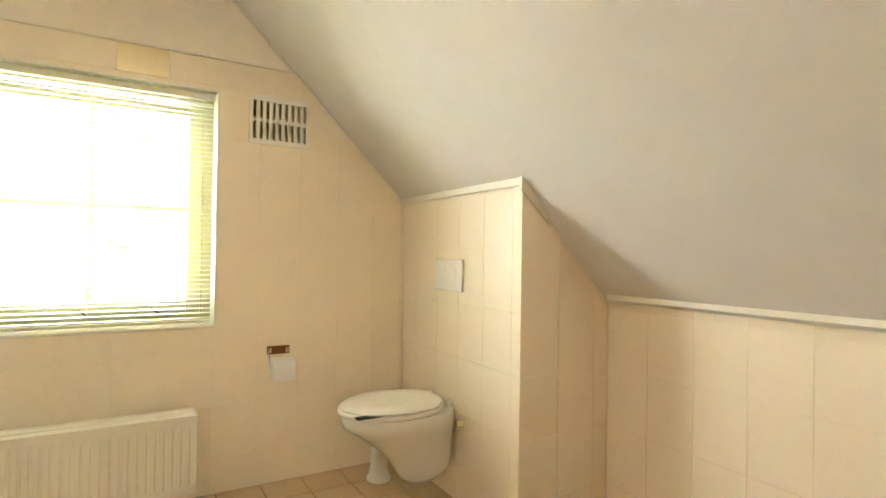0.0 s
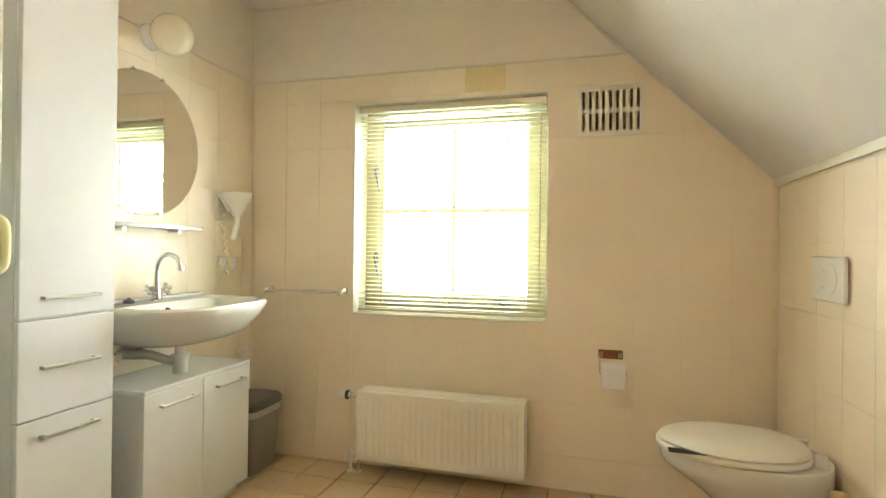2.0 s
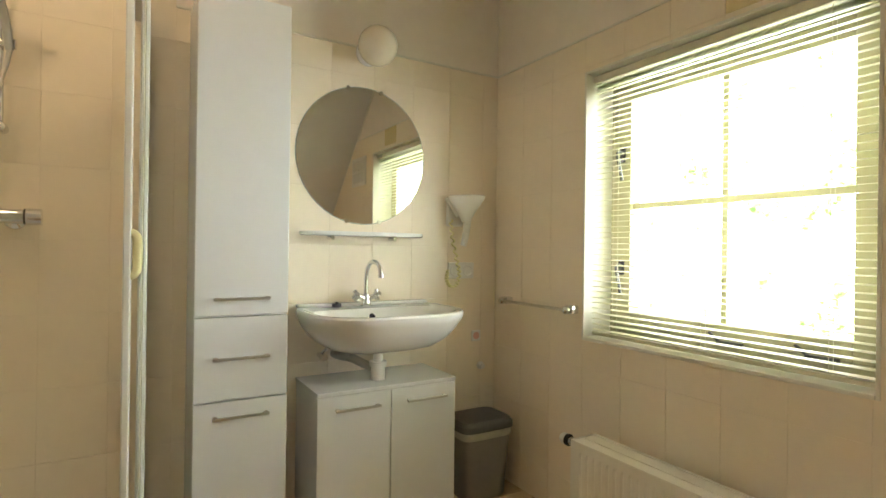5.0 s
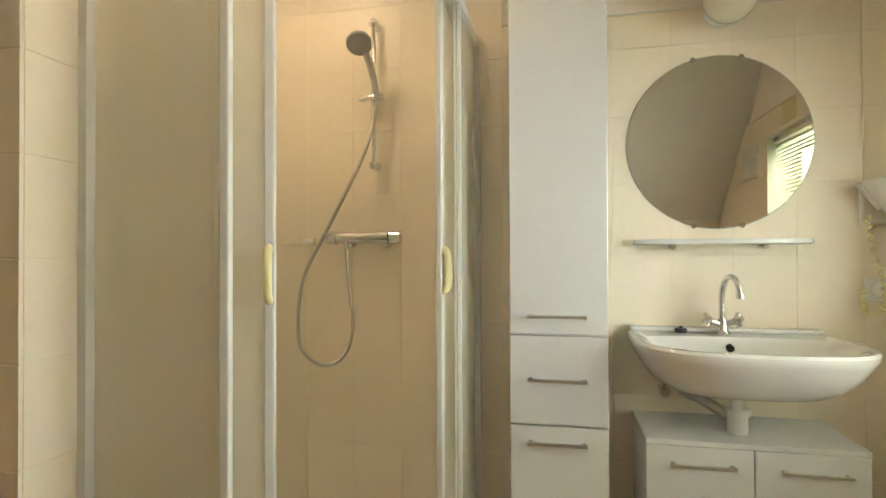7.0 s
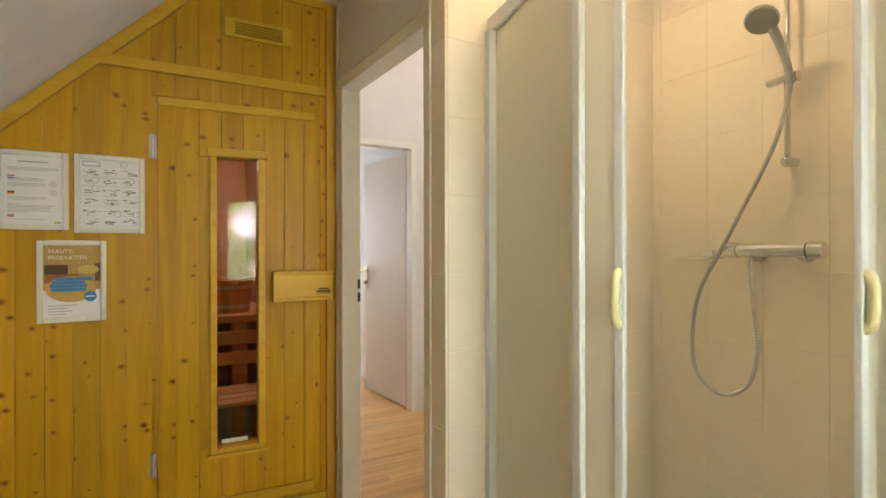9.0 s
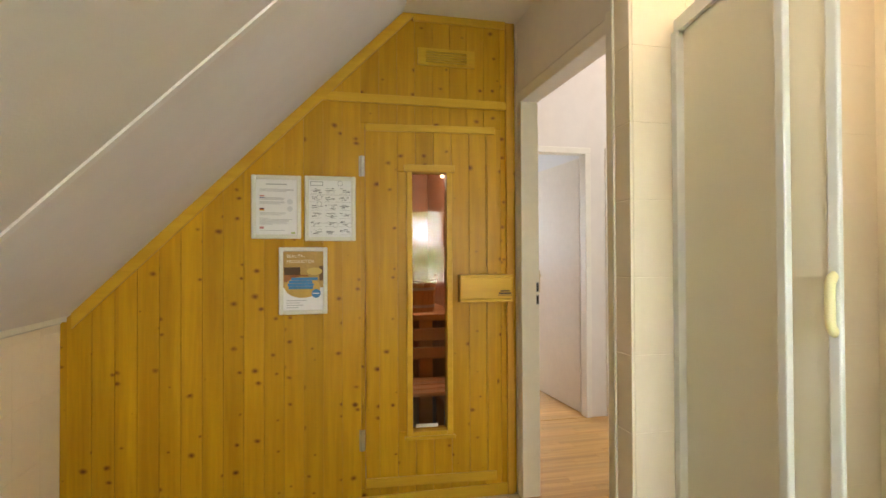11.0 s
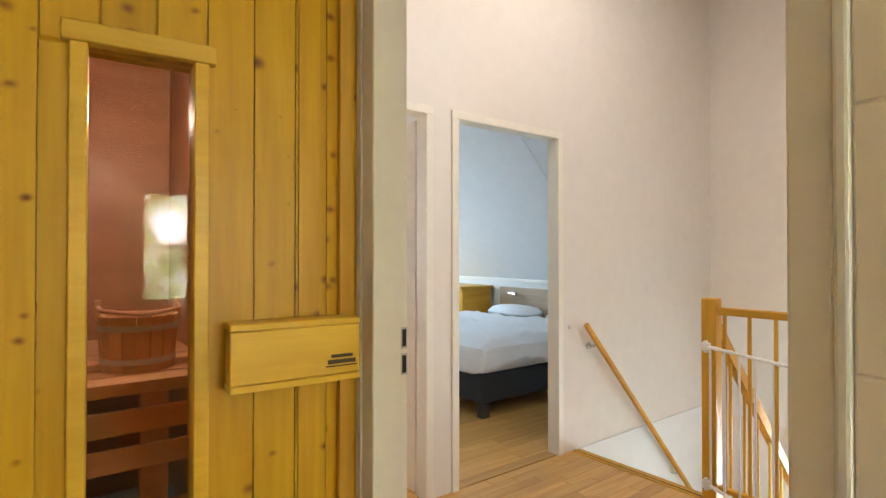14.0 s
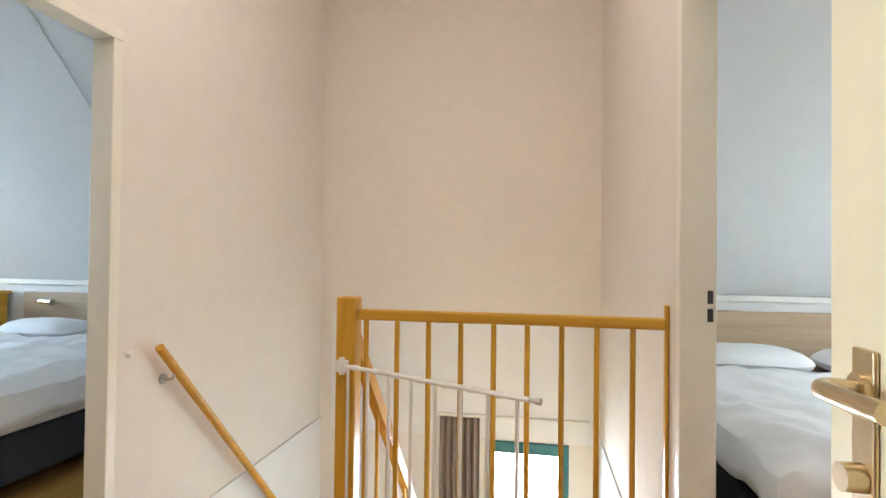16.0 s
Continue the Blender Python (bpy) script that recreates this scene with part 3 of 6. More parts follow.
wx0, wx1, wz0, wz1 = WIN
for x0, x1, z0, z1 in ((0, wx0, 0, LEDGE), (wx1, 1.98, 0, LEDGE), (wx0, wx1, 0, wz0), (wx0, wx1, wz1, LEDGE)):
    grout(wall_window, x0, -0.0085, z0, x1, 0.0, z1)
polyplate(wall_window, [(1.98, 0, 0), (2.62, 0, 0), (2.62, 0, 1.40), (1.995, 0, LEDGE), (1.98, 0, LEDGE)], (0, -0.0085, 0))
grout(wall_sink, 0.0, -1.5, 0, 0.0085, -0.0085, LEDGE)
grout(wall_sink, 0.0, -2.547, 0, 0.0085, -1.5, CEIL_Z)
grout(wall_wing, 0.0085, -2.547, 0, 1.0, -2.5385, CEIL_Z)
grout(wall_wing, 1.0, -2.628, 0, 1.0085, -2.5385, CEIL_Z)

# boxed-in cistern wall and knee wall
cistern = bm_new()
prism(cistern, [(2.61, -0.01, -0.008), (KNEE_X + 0.06, -0.01, -0.008), (KNEE_X + 0.06, -0.01, ROOF - KNEE_X - 0.06), (2.61, -0.01, ROOF - 2.61)], (0, -1.05, 0))
wall_cistern = structure("wall_cistern_box", cistern, GROUT, "tiled boxed-out wall behind the toilet", "wall")
grout(wall_knee, KNEE_X + 0.05, SAUNA_Y, 0, KNEE_X + 0.06, -1.06, 0.99)

# white trims where the slope meets the tiled walls, plaster ledge trim, skirtings
def trim(name, bm, mat, label):
    return tagged(finish(name, bm, mat), label, "trim", kind="structure")


b = bm_new()
prism(b, [(2.600, 0.0, 1.412), (2.600, 0.0, 1.452), (2.588, 0.0, 1.452), (2.588, 0.0, 1.412)], (0, -1.075, 0))
trim("trim_cistern_top", b, TRIMPAINT, "white wooden batten along the slope above the toilet")
b = bm_new()
prism(b, [(2.585, -1.07, 1.395), (2.585, -1.07, 1.445), (2.72, -1.07, 1.312), (2.735, -1.07, 1.262)], (0, -0.012, 0))
trim("trim_cistern_side", b, TRIMPAINT, "white batten following the slope beside the boxed wall")
trim("trim_knee_top", box(bm_new(), KNEE_X + 0.012, SAUNA_Y + 0.03, 0.955, KNEE_X + 0.05, -1.085, 1.01, 0.003), TRIMPAINT, "white wooden batten along the top of the knee wall")
trim("trim_tile_ledge_north", box(bm_new(), 0.010, -0.013, LEDGE + 0.001, 1.99, 0.0, LEDGE + 0.010, 0.002), TRIMPAINT, "thin ledge along the top of the wall tiles")
trim("trim_tile_ledge_west", box(bm_new(), 0.0, -1.499, LEDGE + 0.001, 0.013, -0.014, LEDGE + 0.010, 0.002), TRIMPAINT, "thin ledge along the top of the wall tiles")
b = bm_new()
prism(b, [(1.57, -0.002, 2.445), (1.59, -0.002, 2.445), (2.60, -0.002, 1.435), (2.58, -0.002, 1.435)], (0, -0.010, 0))
trim("trim_slope_north", b, TRIMPAINT, "thin sealant strip between slope and gable wall")

# door frames
def door_frame(name, axis, at, thick, u0, u1, z1, w, label, lead=0.012):
    """A painted steel frame lining an opening between u0 and u1; it stands lead proud of both wall faces."""
    f = thing(name, label, "door frame", kind="structure")
    d0, d1 = min(at, at + thick) - lead, max(at, at + thick) + lead

    def seg(nm, a, b, c, d):
        bmx = box(bm_new(), *((d0, a, c, d1, b, d) if axis == "x" else (a, d0, c, b, d1, d)), 0.004)
        part(nm, bmx, FRAMEPAINT, f)
    seg("jamb", u0 - w, u0, -0.01, z1)
    seg("jamb", u1, u1 + w, -0.01, z1)
    seg("head", u0 - w, u1 + w, z1, z1 + w)
    return f


d1 = door_frame("door_frame_bathroom", "x", 0.894, 0.088, -3.555, -2.665, 2.02, 0.055, "ivory painted frame of the bathroom doorway", 0.004)
part("jamb", box(bm_new(), 0.895, -3.636, -0.01, 0.989, -3.611, 2.44), FRAMEPAINT, d1)
part("jamb", box(bm_new(), 1.0005, -2.683, -0.01, 1.010, -2.643, 2.075, 0.003), FRAMEPAINT, d1)
part("bead", box(bm_new(), 1.0005, -2.6425, 0.0, 1.016, -2.6285, 2.44, 0.004), TRIMPAINT, d1, "white corner bead beside the tiles")
for z in (0.978, 1.042):
    part("strike_plate", box(bm_new(), 0.8915, -3.5555, z, 0.9085, -3.5535, z + 0.052), STEEL, d1, "dark steel strike plate")
    part("latch_hole", box(bm_new(), 0.8945, -3.554, z + 0.005, 0.9055, -3.5527, z + 0.047), DARK, d1)
door_frame("door_frame_bedroom", "y", -4.69, -0.07, -1.0, -0.188, 2.005, 0.046, "ivory painted frame of the bedroom doorway")
door_frame("door_frame_landing", "y", -4.69, -0.07, 0.03, 0.77, 2.0, 0.046, "ivory painted frame of a doorway with its door open")
d4 = door_frame("door_frame_second_bedroom", "y", -2.68, 0.10, -0.995, -0.155, 2.03, 0.045, "ivory painted frame of the second bedroom doorway", 0.003)
for z in (1.02, 1.075):
    part("strike_plate", box(bm_new(), -0.9955, -2.604, z - 0.01, -0.993, -2.588, z + 0.03), BLACKPLASTIC, d4, "dark steel strike plate")


def door_leaf(name, label, w, h, mat):
    d = thing(name, label, "door")
    part("leaf", box(bm_new(), 0, -0.02, 0.012, w, 0.02, h, 0.004), mat, d)
    return d


def lever(door, x, side, mat):
    """Backplate, lever, and thumb-turn on one face of a leaf."""
    y = 0.02 * side
    plate = part("backplate", box(bm_new(), x - 0.022, y, 0.895, x + 0.022, y + 0.007 * side, 1.095, 0.003), mat, door, "satin metal backplate")
    bm = bm_new()
    cyl(bm, (x, y + 0.007 * side, 1.048), (x, y + 0.014 * side, 1.048), 0.019)
    cyl(bm, (x, y, 1.048), (x, y + 0.05 * side, 1.048), 0.0105)
    tube(bm, smooth_path([(x, y + 0.03 * side, 1.048), (x, y + 0.046 * side, 1.048), (x - 0.014, y + 0.054 * side, 1.048), (x - 0.04, y + 0.056 * side, 1.049), (x - 0.085, y + 0.055 * side, 1.050), (x - 0.122, y + 0.052 * side, 1.051)]), 0.0115, 12)
    part("handle", bm, mat, door, "satin metal lever handle", True)
    bm = bm_new()
    cyl(bm, (x, y, 0.945), (x, y + 0.03 * side, 0.945), 0.017)
    part("thumb_turn", bm, mat, door, "round satin metal lock knob", True)
    return plate


leaf1 = door_leaf("door_bathroom", "cream painted bathroom door standing open against the landing wall", 0.925, 2.01, DOORPAINT)
lever(leaf1, 0.843, 1, BRASS)
for z in (0.25, 1.75):
    bm = bm_new()
    cyl(bm, (0.0, -0.026, z), (0.0, -0.026, z + 0.09), 0.008)
    part("hinge", bm, STEEL, leaf1, "", True)
leaf1.matrix_world = pose(0.862, -2.711, 0, 0, 0, 180)
leaf3 = door_leaf("door_landing", "white painted inner door standing wide open", 0.75, 1.985, FRAMEPAINT)
lever(leaf3, 0.70, 1, BRASS)
leaf3.matrix_world = pose(0.012, -4.778, 0, 0, 0, -87)


# ---------- bathroom: window and blind ----------
def make_window(name, label, x0, x1, z0, z1, y, mat, cols, rows_, handle=False):
    """A casement set in its reveal: outer frame, sash with glazing bars, one pane to each field."""
    w = thing(name, label, "window", kind="structure")
    f = 0.05
    for a, b, c, d in ((x0, x0 + f, z0, z1), (x1 - f, x1, z0, z1), (x0 + f, x1 - f, z0, z0 + f), (x0 + f, x1 - f, z1 - f, z1)):
        part("window_frame", box(bm_new(), a, y, c, b, y + 0.07, d, 0.003), mat, w)
    s0, s1, t0, t1, s = x0 + f + 0.002, x1 - f - 0.002, z0 + f + 0.002, z1 - f - 0.002, 0.062
    for a, b, c, d in ((s0, s0 + s, t0, t1), (s1 - s, s1, t0, t1), (s0 + s, s1 - s, t0, t0 + s), (s0 + s, s1 - s, t1 - s, t1)):
        part("sash", box(bm_new(), a, y - 0.012, c, b, y + 0.05, d, 0.004), mat, w)
    gx0, gx1, gz0, gz1 = s0 + s, s1 - s, t0 + s, t1 - s
    for i in range(1, cols):
        u = gx0 + (gx1 - gx0) * i / cols
        part("glazing_bar", box(bm_new(), u - 0.011, y + 0.005, gz0, u + 0.011, y + 0.045, gz1), mat, w)
    for i in range(1, rows_):
        v = gz0 + (gz1 - gz0) * i / rows_
        part("glazing_bar", box(bm_new(), gx0, y + 0.007, v - 0.011, gx1, y + 0.043, v + 0.011), mat, w)
    p = part("pane", box(bm_new(), gx0 - 0.004, y + 0.022, gz0 - 0.004, gx1 + 0.004, y + 0.028, gz1 + 0.004), GLASS, w)
    p.visible_shadow = False
    if handle:
        for z in (1.08, 1.55):
            b = bm_new()
            box(b, s0 + 0.012, y - 0.022, z - 0.03, s0 + 0.036, y - 0.012, z + 0.03, 0.002)
            tube(b, smooth_path([(s0 + 0.024, y - 0.022, z + 0.01), (s0 + 0.026, y - 0.05, z + 0.005), (s0 + 0.04, y - 0.055, z - 0.05), (s0 + 0.05, y - 0.05, z - 0.11)]), 0.007)
            part("handle", b, DARKSTEEL, w, "dark steel espagnolette handle", True)
        for u in (x0 + 0.5, x0 + 0.78):
            b = bm_new()
            box(b, u, y - 0.03, z0 + 0.05, u + 0.09, y - 0.015, z0 + 0.062, 0.002)
            cyl(b, (u + 0.01, y - 0.022, z0 + 0.055), (u - 0.03, y - 0.022, z0 + 0.085), 0.005)
            part("stay", b, DARKSTEEL, w, "small steel window stay")
    return w


win1 = make_window("window_1", "pale yellow painted casement window with glazing bars", wx0 + 0.004, wx1 - 0.004, wz0 + 0.004, wz1 - 0.004, 0.15, WINPAINT, 2, 2, True)
rev = 0.011
for a in ((wx0, -0.012, wz0, wx0 + rev, 0.15, wz1), (wx1 - rev, -0.012, wz0, wx1, 0.15, wz1), (wx0 + rev, -0.012, wz1 - rev, wx1 - rev, 0.15, wz1)):
    part("reveal_lining", box(bm_new(), *a, 0.002), TRIMPAINT, win1, "white reveal lining")
part("window_sill", box(bm_new(), wx0 + rev, -0.016, wz0, wx1 - rev, 0.15, wz0 + 0.014, 0.003), TRIMPAINT, win1, "white tiled window sill")
make_window("window_2", "white casement window of the second bedroom", -2.2, -1.6, 1.0, 1.7, 0.12, TRIMPAINT, 2, 1)
make_window("window_3", "unseen white casement window added in the south gable", -2.25, -0.95, 0.95, 2.05, -9.55, TRIMPAINT, 2, 1)

# Assumed window for the side room's fill lamp, out of view.
make_window("window_5", "unseen white casement window added in the south gable", 0.15, 0.85, 0.95, 2.05, -9.55, TRIMPAINT, 1, 1)

blind = thing("venetian_blind", "yellowed venetian blind, lowered with open slats, in the window recess", "blind")
part("head_rail", box(bm_new(), wx0 + 0.018, 0.022, wz1 - 0.046, wx1 - 0.018, 0.052, wz1 - 0.016, 0.003), SLAT, blind)
part("bracket", box(bm_new(), wx1 - 0.11, 0.016, wz1 - 0.043, wx1 - 0.03, 0.021, wz1 - 0.02, 0.002), STEEL, blind)
n_slat, z_top, z_bot = 46, wz1 - 0.068, wz0 + 0.045
slat_verts = []
for i in range(2):
    for k in range(5):
        u = (k - 2) / 2
        slat_verts.append(((wx0 + 0.02, wx1 - 0.02)[i], 0.037 + u * 0.0125, 0.0022 * (1 - u * u) + u * 0.0012))
slat_me = bpy.data.meshes.new("slat")
slat_me.from_pydata(slat_verts + [(a, b, c - 0.0007) for a, b, c in slat_verts], [], [(k, k + 1, k + 6, k + 5) for k in range(4)] + [(k + 11, k + 10, k + 15, k + 16) for k in range(4)])
slat_me.materials.append(SLAT)
for i in range(n_slat):
    s = new("slat", slat_me)
    s.location = (0, 0, z_bot + (z_top - z_bot) * (i / (n_slat - 1)))
    s.rotation_euler = (random.uniform(-0.02, 0.02), random.uniform(-0.001, 0.001), 0)
    s.parent = blind
for i in range(4):
    s = new("slat", slat_me)
    s.location, s.parent = (0, 0, wz1 - 0.062 - 0.005 * i), blind
part("bottom_rail", box(bm_new(), wx0 + 0.02, 0.026, wz0 + 0.022, wx1 - 0.02, 0.048, wz0 + 0.036, 0.003), SLAT, blind)
for u in (wx0 + 0.13, (wx0 + wx1) / 2, wx1 - 0.13):
    b = bm_new()
    cyl(b, (u, 0.0235, wz0 + 0.03), (u, 0.0235, wz1 - 0.05), 0.0009, seg=6)
    cyl(b, (u, 0.0505, wz0 + 0.03), (u, 0.0505, wz1 - 0.05), 0.0009, seg=6)
    part("ladder_cord", b, SLAT, blind)

# vent in the wall
vent = thing("wall_vent", "white plastic ventilation grille with two rows of slots", "vent")
part("plate", wall_with_holes("y", -0.007, -0.012, 1.769, 2.059, 1.661, 1.894, [(1.787 + 0.0302 * k, 1.8005 + 0.0302 * k, z, z + 0.084) for k in range(9) for z in (1.685, 1.788)]), PLASTIC, vent)
# Dark plate added behind the slots to paint their inner shade.
part("slot_shade", box(bm_new(), 1.775, -0.0105, 1.667, 2.053, -0.0075, 1.888), material("slot_shade_grey", (0.10, 0.09, 0.07), 0.9, noise_scale=40, vary=0.15), vent, "dark plate painting the shade inside the slots")
b = bm_new()
cyl(b, (1.914, -0.019, 1.778), (1.914, -0.026, 1.778), 0.013)
part("knob", b, PLASTIC, vent, "", True)

# ---------- toilet corner ----------
def loft(bm, rings, cap0=True, cap1=True):
    vs = [[bm.verts.new(p) for p in r] for r in rings]
    n = len(vs[0])
    for a, b in zip(vs, vs[1:]):
        for k in range(n):
            bm.faces.new((a[k], a[(k + 1) % n], b[(k + 1) % n], b[k]))
    if cap0:
        bm.faces.new(vs[0][::-1])
    if cap1:
        bm.faces.new(vs[-1])
    return bm


def bowl_ring(x_back, x_front, half, cy, z, n=36, flat=0.0):
    """An egg-shaped ring, blunt at the back (large x) and round at the front."""
    out = []
    cx, a = (x_back + x_front) / 2, (x_back - x_front) / 2
    for k in range(n):
        t = 2 * math.pi * k / n
        c, s = math.cos(t), math.sin(t)
        p = 2.6 if c > 0 else 2.0
        x = cx + a * math.copysign(abs(c) ** (2 / p), c)
        out.append((x, cy + half * math.copysign(abs(s) ** (2 / (2.3 if c > 0 else 2.0)), s), z + flat * (c + 1) / 2))
    return out


TY = -0.535
toilet = thing("toilet", "white wall-hung ceramic toilet with the lid closed", "toilet")
b = bm_new()
TOILET_RINGS = ((2.49, 2.41, 0.030, 0.066), (2.53, 2.375, 0.056, 0.074), (2.575, 2.345, 0.078, 0.100), (2.600, 2.325, 0.092, 0.135), (2.600, 2.300, 0.102, 0.175), (2.600, 2.255, 0.120, 0.225), (2.600, 2.195, 0.143, 0.275), (2.600, 2.140, 0.162, 0.315),
                (2.600, 2.105, 0.175, 0.340), (2.601, 2.083, 0.181, 0.358), (2.601, 2.076, 0.183, 0.375), (2.601, 2.076, 0.182, 0.398), (2.600, 2.081, 0.178, 0.405))
loft(b, [bowl_ring(xb, xf, hw, TY, z) for xb, xf, hw, z in TOILET_RINGS])
part("bowl", b, CERAMIC, toilet, "", True)
b = bm_new()
loft(b, [bowl_ring(2.535, 2.068, 0.183, TY, 0.410), bowl_ring(2.538, 2.062, 0.188, TY, 0.416), bowl_ring(2.538, 2.062, 0.188, TY, 0.424), bowl_ring(2.535, 2.068, 0.183, TY, 0.430)])
part("seat", b, PLASTIC, toilet, "", True)
b = bm_new()
loft(b, [bowl_ring(2.535, 2.075, 0.180, TY, 0.433), bowl_ring(2.536, 2.07, 0.184, TY, 0.438), bowl_ring(2.530, 2.085, 0.174, TY, 0.447), bowl_ring(2.48, 2.16, 0.11, TY, 0.455), bowl_ring(2.42, 2.22, 0.05, TY, 0.457)])
part("lid", b, PLASTIC, toilet, "", True)
part("buffer", box(bm_new(), 2.085, TY - 0.155, 0.4302, 2.2, TY - 0.115, 0.4328), DARK, toilet)
for s in (-0.075, 0.075):
    b = bm_new()
    cyl(b, (2.548, TY + s, 0.405), (2.548, TY + s, 0.442), 0.016)
    part("hinge", b, PLASTIC, toilet, "", True)
b = bm_new()
box(b, 2.535, TY - 0.185, 0.345, 2.58, TY - 0.168, 0.372, 0.003)
part("side_fixing", b, BRASS, toilet, "brass side fixing")
brush = thing("toilet_brush_holder", "white plastic toilet brush holder on the floor", "brush holder")
b = bm_new()
lathe(b, [(0.058, 0.0), (0.061, 0.004), (0.060, 0.014), (0.052, 0.024), (0.045, 0.05), (0.035, 0.17), (0.033, 0.182), (0.028, 0.186)], pose(2.385, -0.225, 0.0))
part("pot", b, PLASTIC, brush, "", True)
b = bm_new()
lathe(b, [(0.010, 0.0), (0.010, 0.03), (0.018, 0.04), (0.018, 0.05), (0.006, 0.056)], pose(2.385, -0.225, 0.1865))
part("stick", b, PLASTIC, brush, "", True)

toilet.location = (0, 0, 0.036)
flush = thing("flush_plate", "white flush plate with two round buttons", "flush plate")
part("plate", box(bm_new(), 2.588, -0.655, 0.965, 2.600, -0.40, 1.115, 0.004), PLASTIC, flush)
for yy, r in ((-0.56, 0.048), (-0.488, 0.036)):
    b = bm_new()
    cyl(b, (2.589, yy, 1.04), (2.5865, yy, 1.04), r, r * 0.97, 32)
    part("button", b, PLASTIC, flush, "", True)

holder = thing("toilet_roll_holder", "brown wooden and chrome toilet roll holder on the tiles", "roll holder")
part("plate", box(bm_new(), 1.872, -0.022, 0.632, 1.980, -0.0072, 0.672, 0.003), wood("brown_wood", (0.22, 0.09, 0.025), (0.13, 0.05, 0.015), (0.05, 0.02, 0.01), long="X", knots=False), holder)
for u in (1.885, 1.967):
    part("clip", box(bm_new(), u - 0.008, -0.027, 0.64, u + 0.008, -0.022, 0.664, 0.002), CHROME, holder)
b = bm_new()
tube(b, [(1.877, -0.02, 0.645), (1.877, -0.06, 0.60), (1.877, -0.07, 0.575), (1.995, -0.07, 0.575)], 0.003, 8)
part("arm", b, CHROME, holder, "", True)
roll = thing("toilet_roll", "roll of white toilet paper hanging in its holder", "toilet roll")
b = bm_new()
lathe(b, [(0.02, 0), (0.05, 0), (0.052, 0.003), (0.052, 0.099), (0.05, 0.102), (0.02, 0.102)], pose(1.884, -0.07, 0.571, 0, 90, 0))
part("paper", b, LINEN, roll, "", True)
b = bm_new()
box(b, 1.885, -0.1225, 0.52, 1.985, -0.1215, 0.572)
part("loose_sheet", b, LINEN, roll)

# ---------- radiator ----------
rad = thing("radiator", "cream enamelled panel radiator under the window", "radiator")
RX0, RX1, RY, RZ0, RZ1 = 0.733, 1.55, -0.175, 0.09, 0.425
b = bm_new()
nf, prof = 24, []
for i in range(nf):
    u0, u1 = RX0 + 0.02 + (RX1 - RX0 - 0.04) * i / nf, RX0 + 0.02 + (RX1 - RX0 - 0.04) * (i + 1) / nf
    prof += [(u0 + 0.004, 0.0), (u1 - 0.011, 0.0), (u1 - 0.006, 0.003), (u1 - 0.001, 0.003)]
cols = [(RX0, 0.0)] + prof + [(RX1, 0.0)]
zs = [RZ0, RZ0 + 0.03, RZ0 + 0.045, RZ1 - 0.05, RZ1 - 0.035, RZ1 - 0.008]
grid = [[b.verts.new((u, RY + (d if 1 < k < 4 else 0.0), z)) for u, d in cols] for k, z in enumerate(zs)]
for r0, r1 in zip(grid, grid[1:]):
    for k in range(len(cols) - 1):
        b.faces.new((r0[k], r0[k + 1], r1[k + 1], r1[k]))
part("front_panel", b, ENAMEL, rad)
part("back_panel", box(bm_new(), RX0 + 0.005, -0.06, RZ0 + 0.002, RX1 - 0.005, -0.045, RZ1 - 0.01), ENAMEL, rad)
for u in (RX0 - 0.002, RX1 - 0.002):
    part("side_panel", box(bm_new(), u, RY, RZ0 + 0.01, u + 0.004, -0.045, RZ1 - 0.001, 0.001), ENAMEL, rad)
part("top_rail", box(bm_new(), RX0, RY - 0.001, RZ1 - 0.012, RX1, RY + 0.012, RZ1, 0.002), ENAMEL, rad)
part("top_rail", box(bm_new(), RX0, -0.058, RZ1 - 0.012, RX1, -0.045, RZ1, 0.002), ENAMEL, rad)
for i in range(30):
    u = RX0 + 0.02 + (RX1 - RX0 - 0.04) * i / 29
    part("grille_bar", box(bm_new(), u - 0.0131, RY + 0.012, RZ1 - 0.008, u + 0.0131, -0.058, RZ1 - 0.003), ENAMEL, rad)
part("top_rail", box(bm_new(), RX0 + 0.004, -0.122, RZ1 - 0.0028, RX1 - 0.004, -0.112, RZ1 + 0.001, 0.001), ENAMEL, rad)
b = bm_new()
cyl(b, (RX0, -0.11, 0.385), (0.655, -0.11, 0.385), 0.011)
cyl(b, (0.675, -0.11, 0.385), (0.655, -0.11, 0.385), 0.016)
part("valve", b, CHROME, rad, "chrome radiator valve", True)
b = bm_new()
lathe(b, [(0.017, 0), (0.022, 0.006), (0.022, 0.03), (0.016, 0.038)], pose(0.655, -0.11, 0.385, 0, -90, 0))
part("valve_knob", b, PLASTIC, rad, "white thermostat knob", True)
b = bm_new()
cyl(b, (0.658, -0.11, 0.385), (0.648, -0.11, 0.385), 0.0235)
part("valve_ring", b, BLACKPLASTIC, rad, "black ring", True)
for u in (0.675, 0.715):
    b = bm_new()
    cyl(b, (u, -0.11, -0.004), (u, -0.11, 0.11), 0.008)
    cyl(b, (u, -0.11, 0.055), (u, -0.11, 0.09), 0.014)
    cyl(b, (u, -0.11, 0.0), (u, -0.11, 0.007), 0.02)
    part("pipe", b, ENAMEL, rad, "", True)
for u in (0.9, 1.35):
    part("bracket", box(bm_new(), u - 0.015, -0.046, RZ0 + 0.03, u + 0.015, -0.0055, RZ1 - 0.05), STEEL, rad)

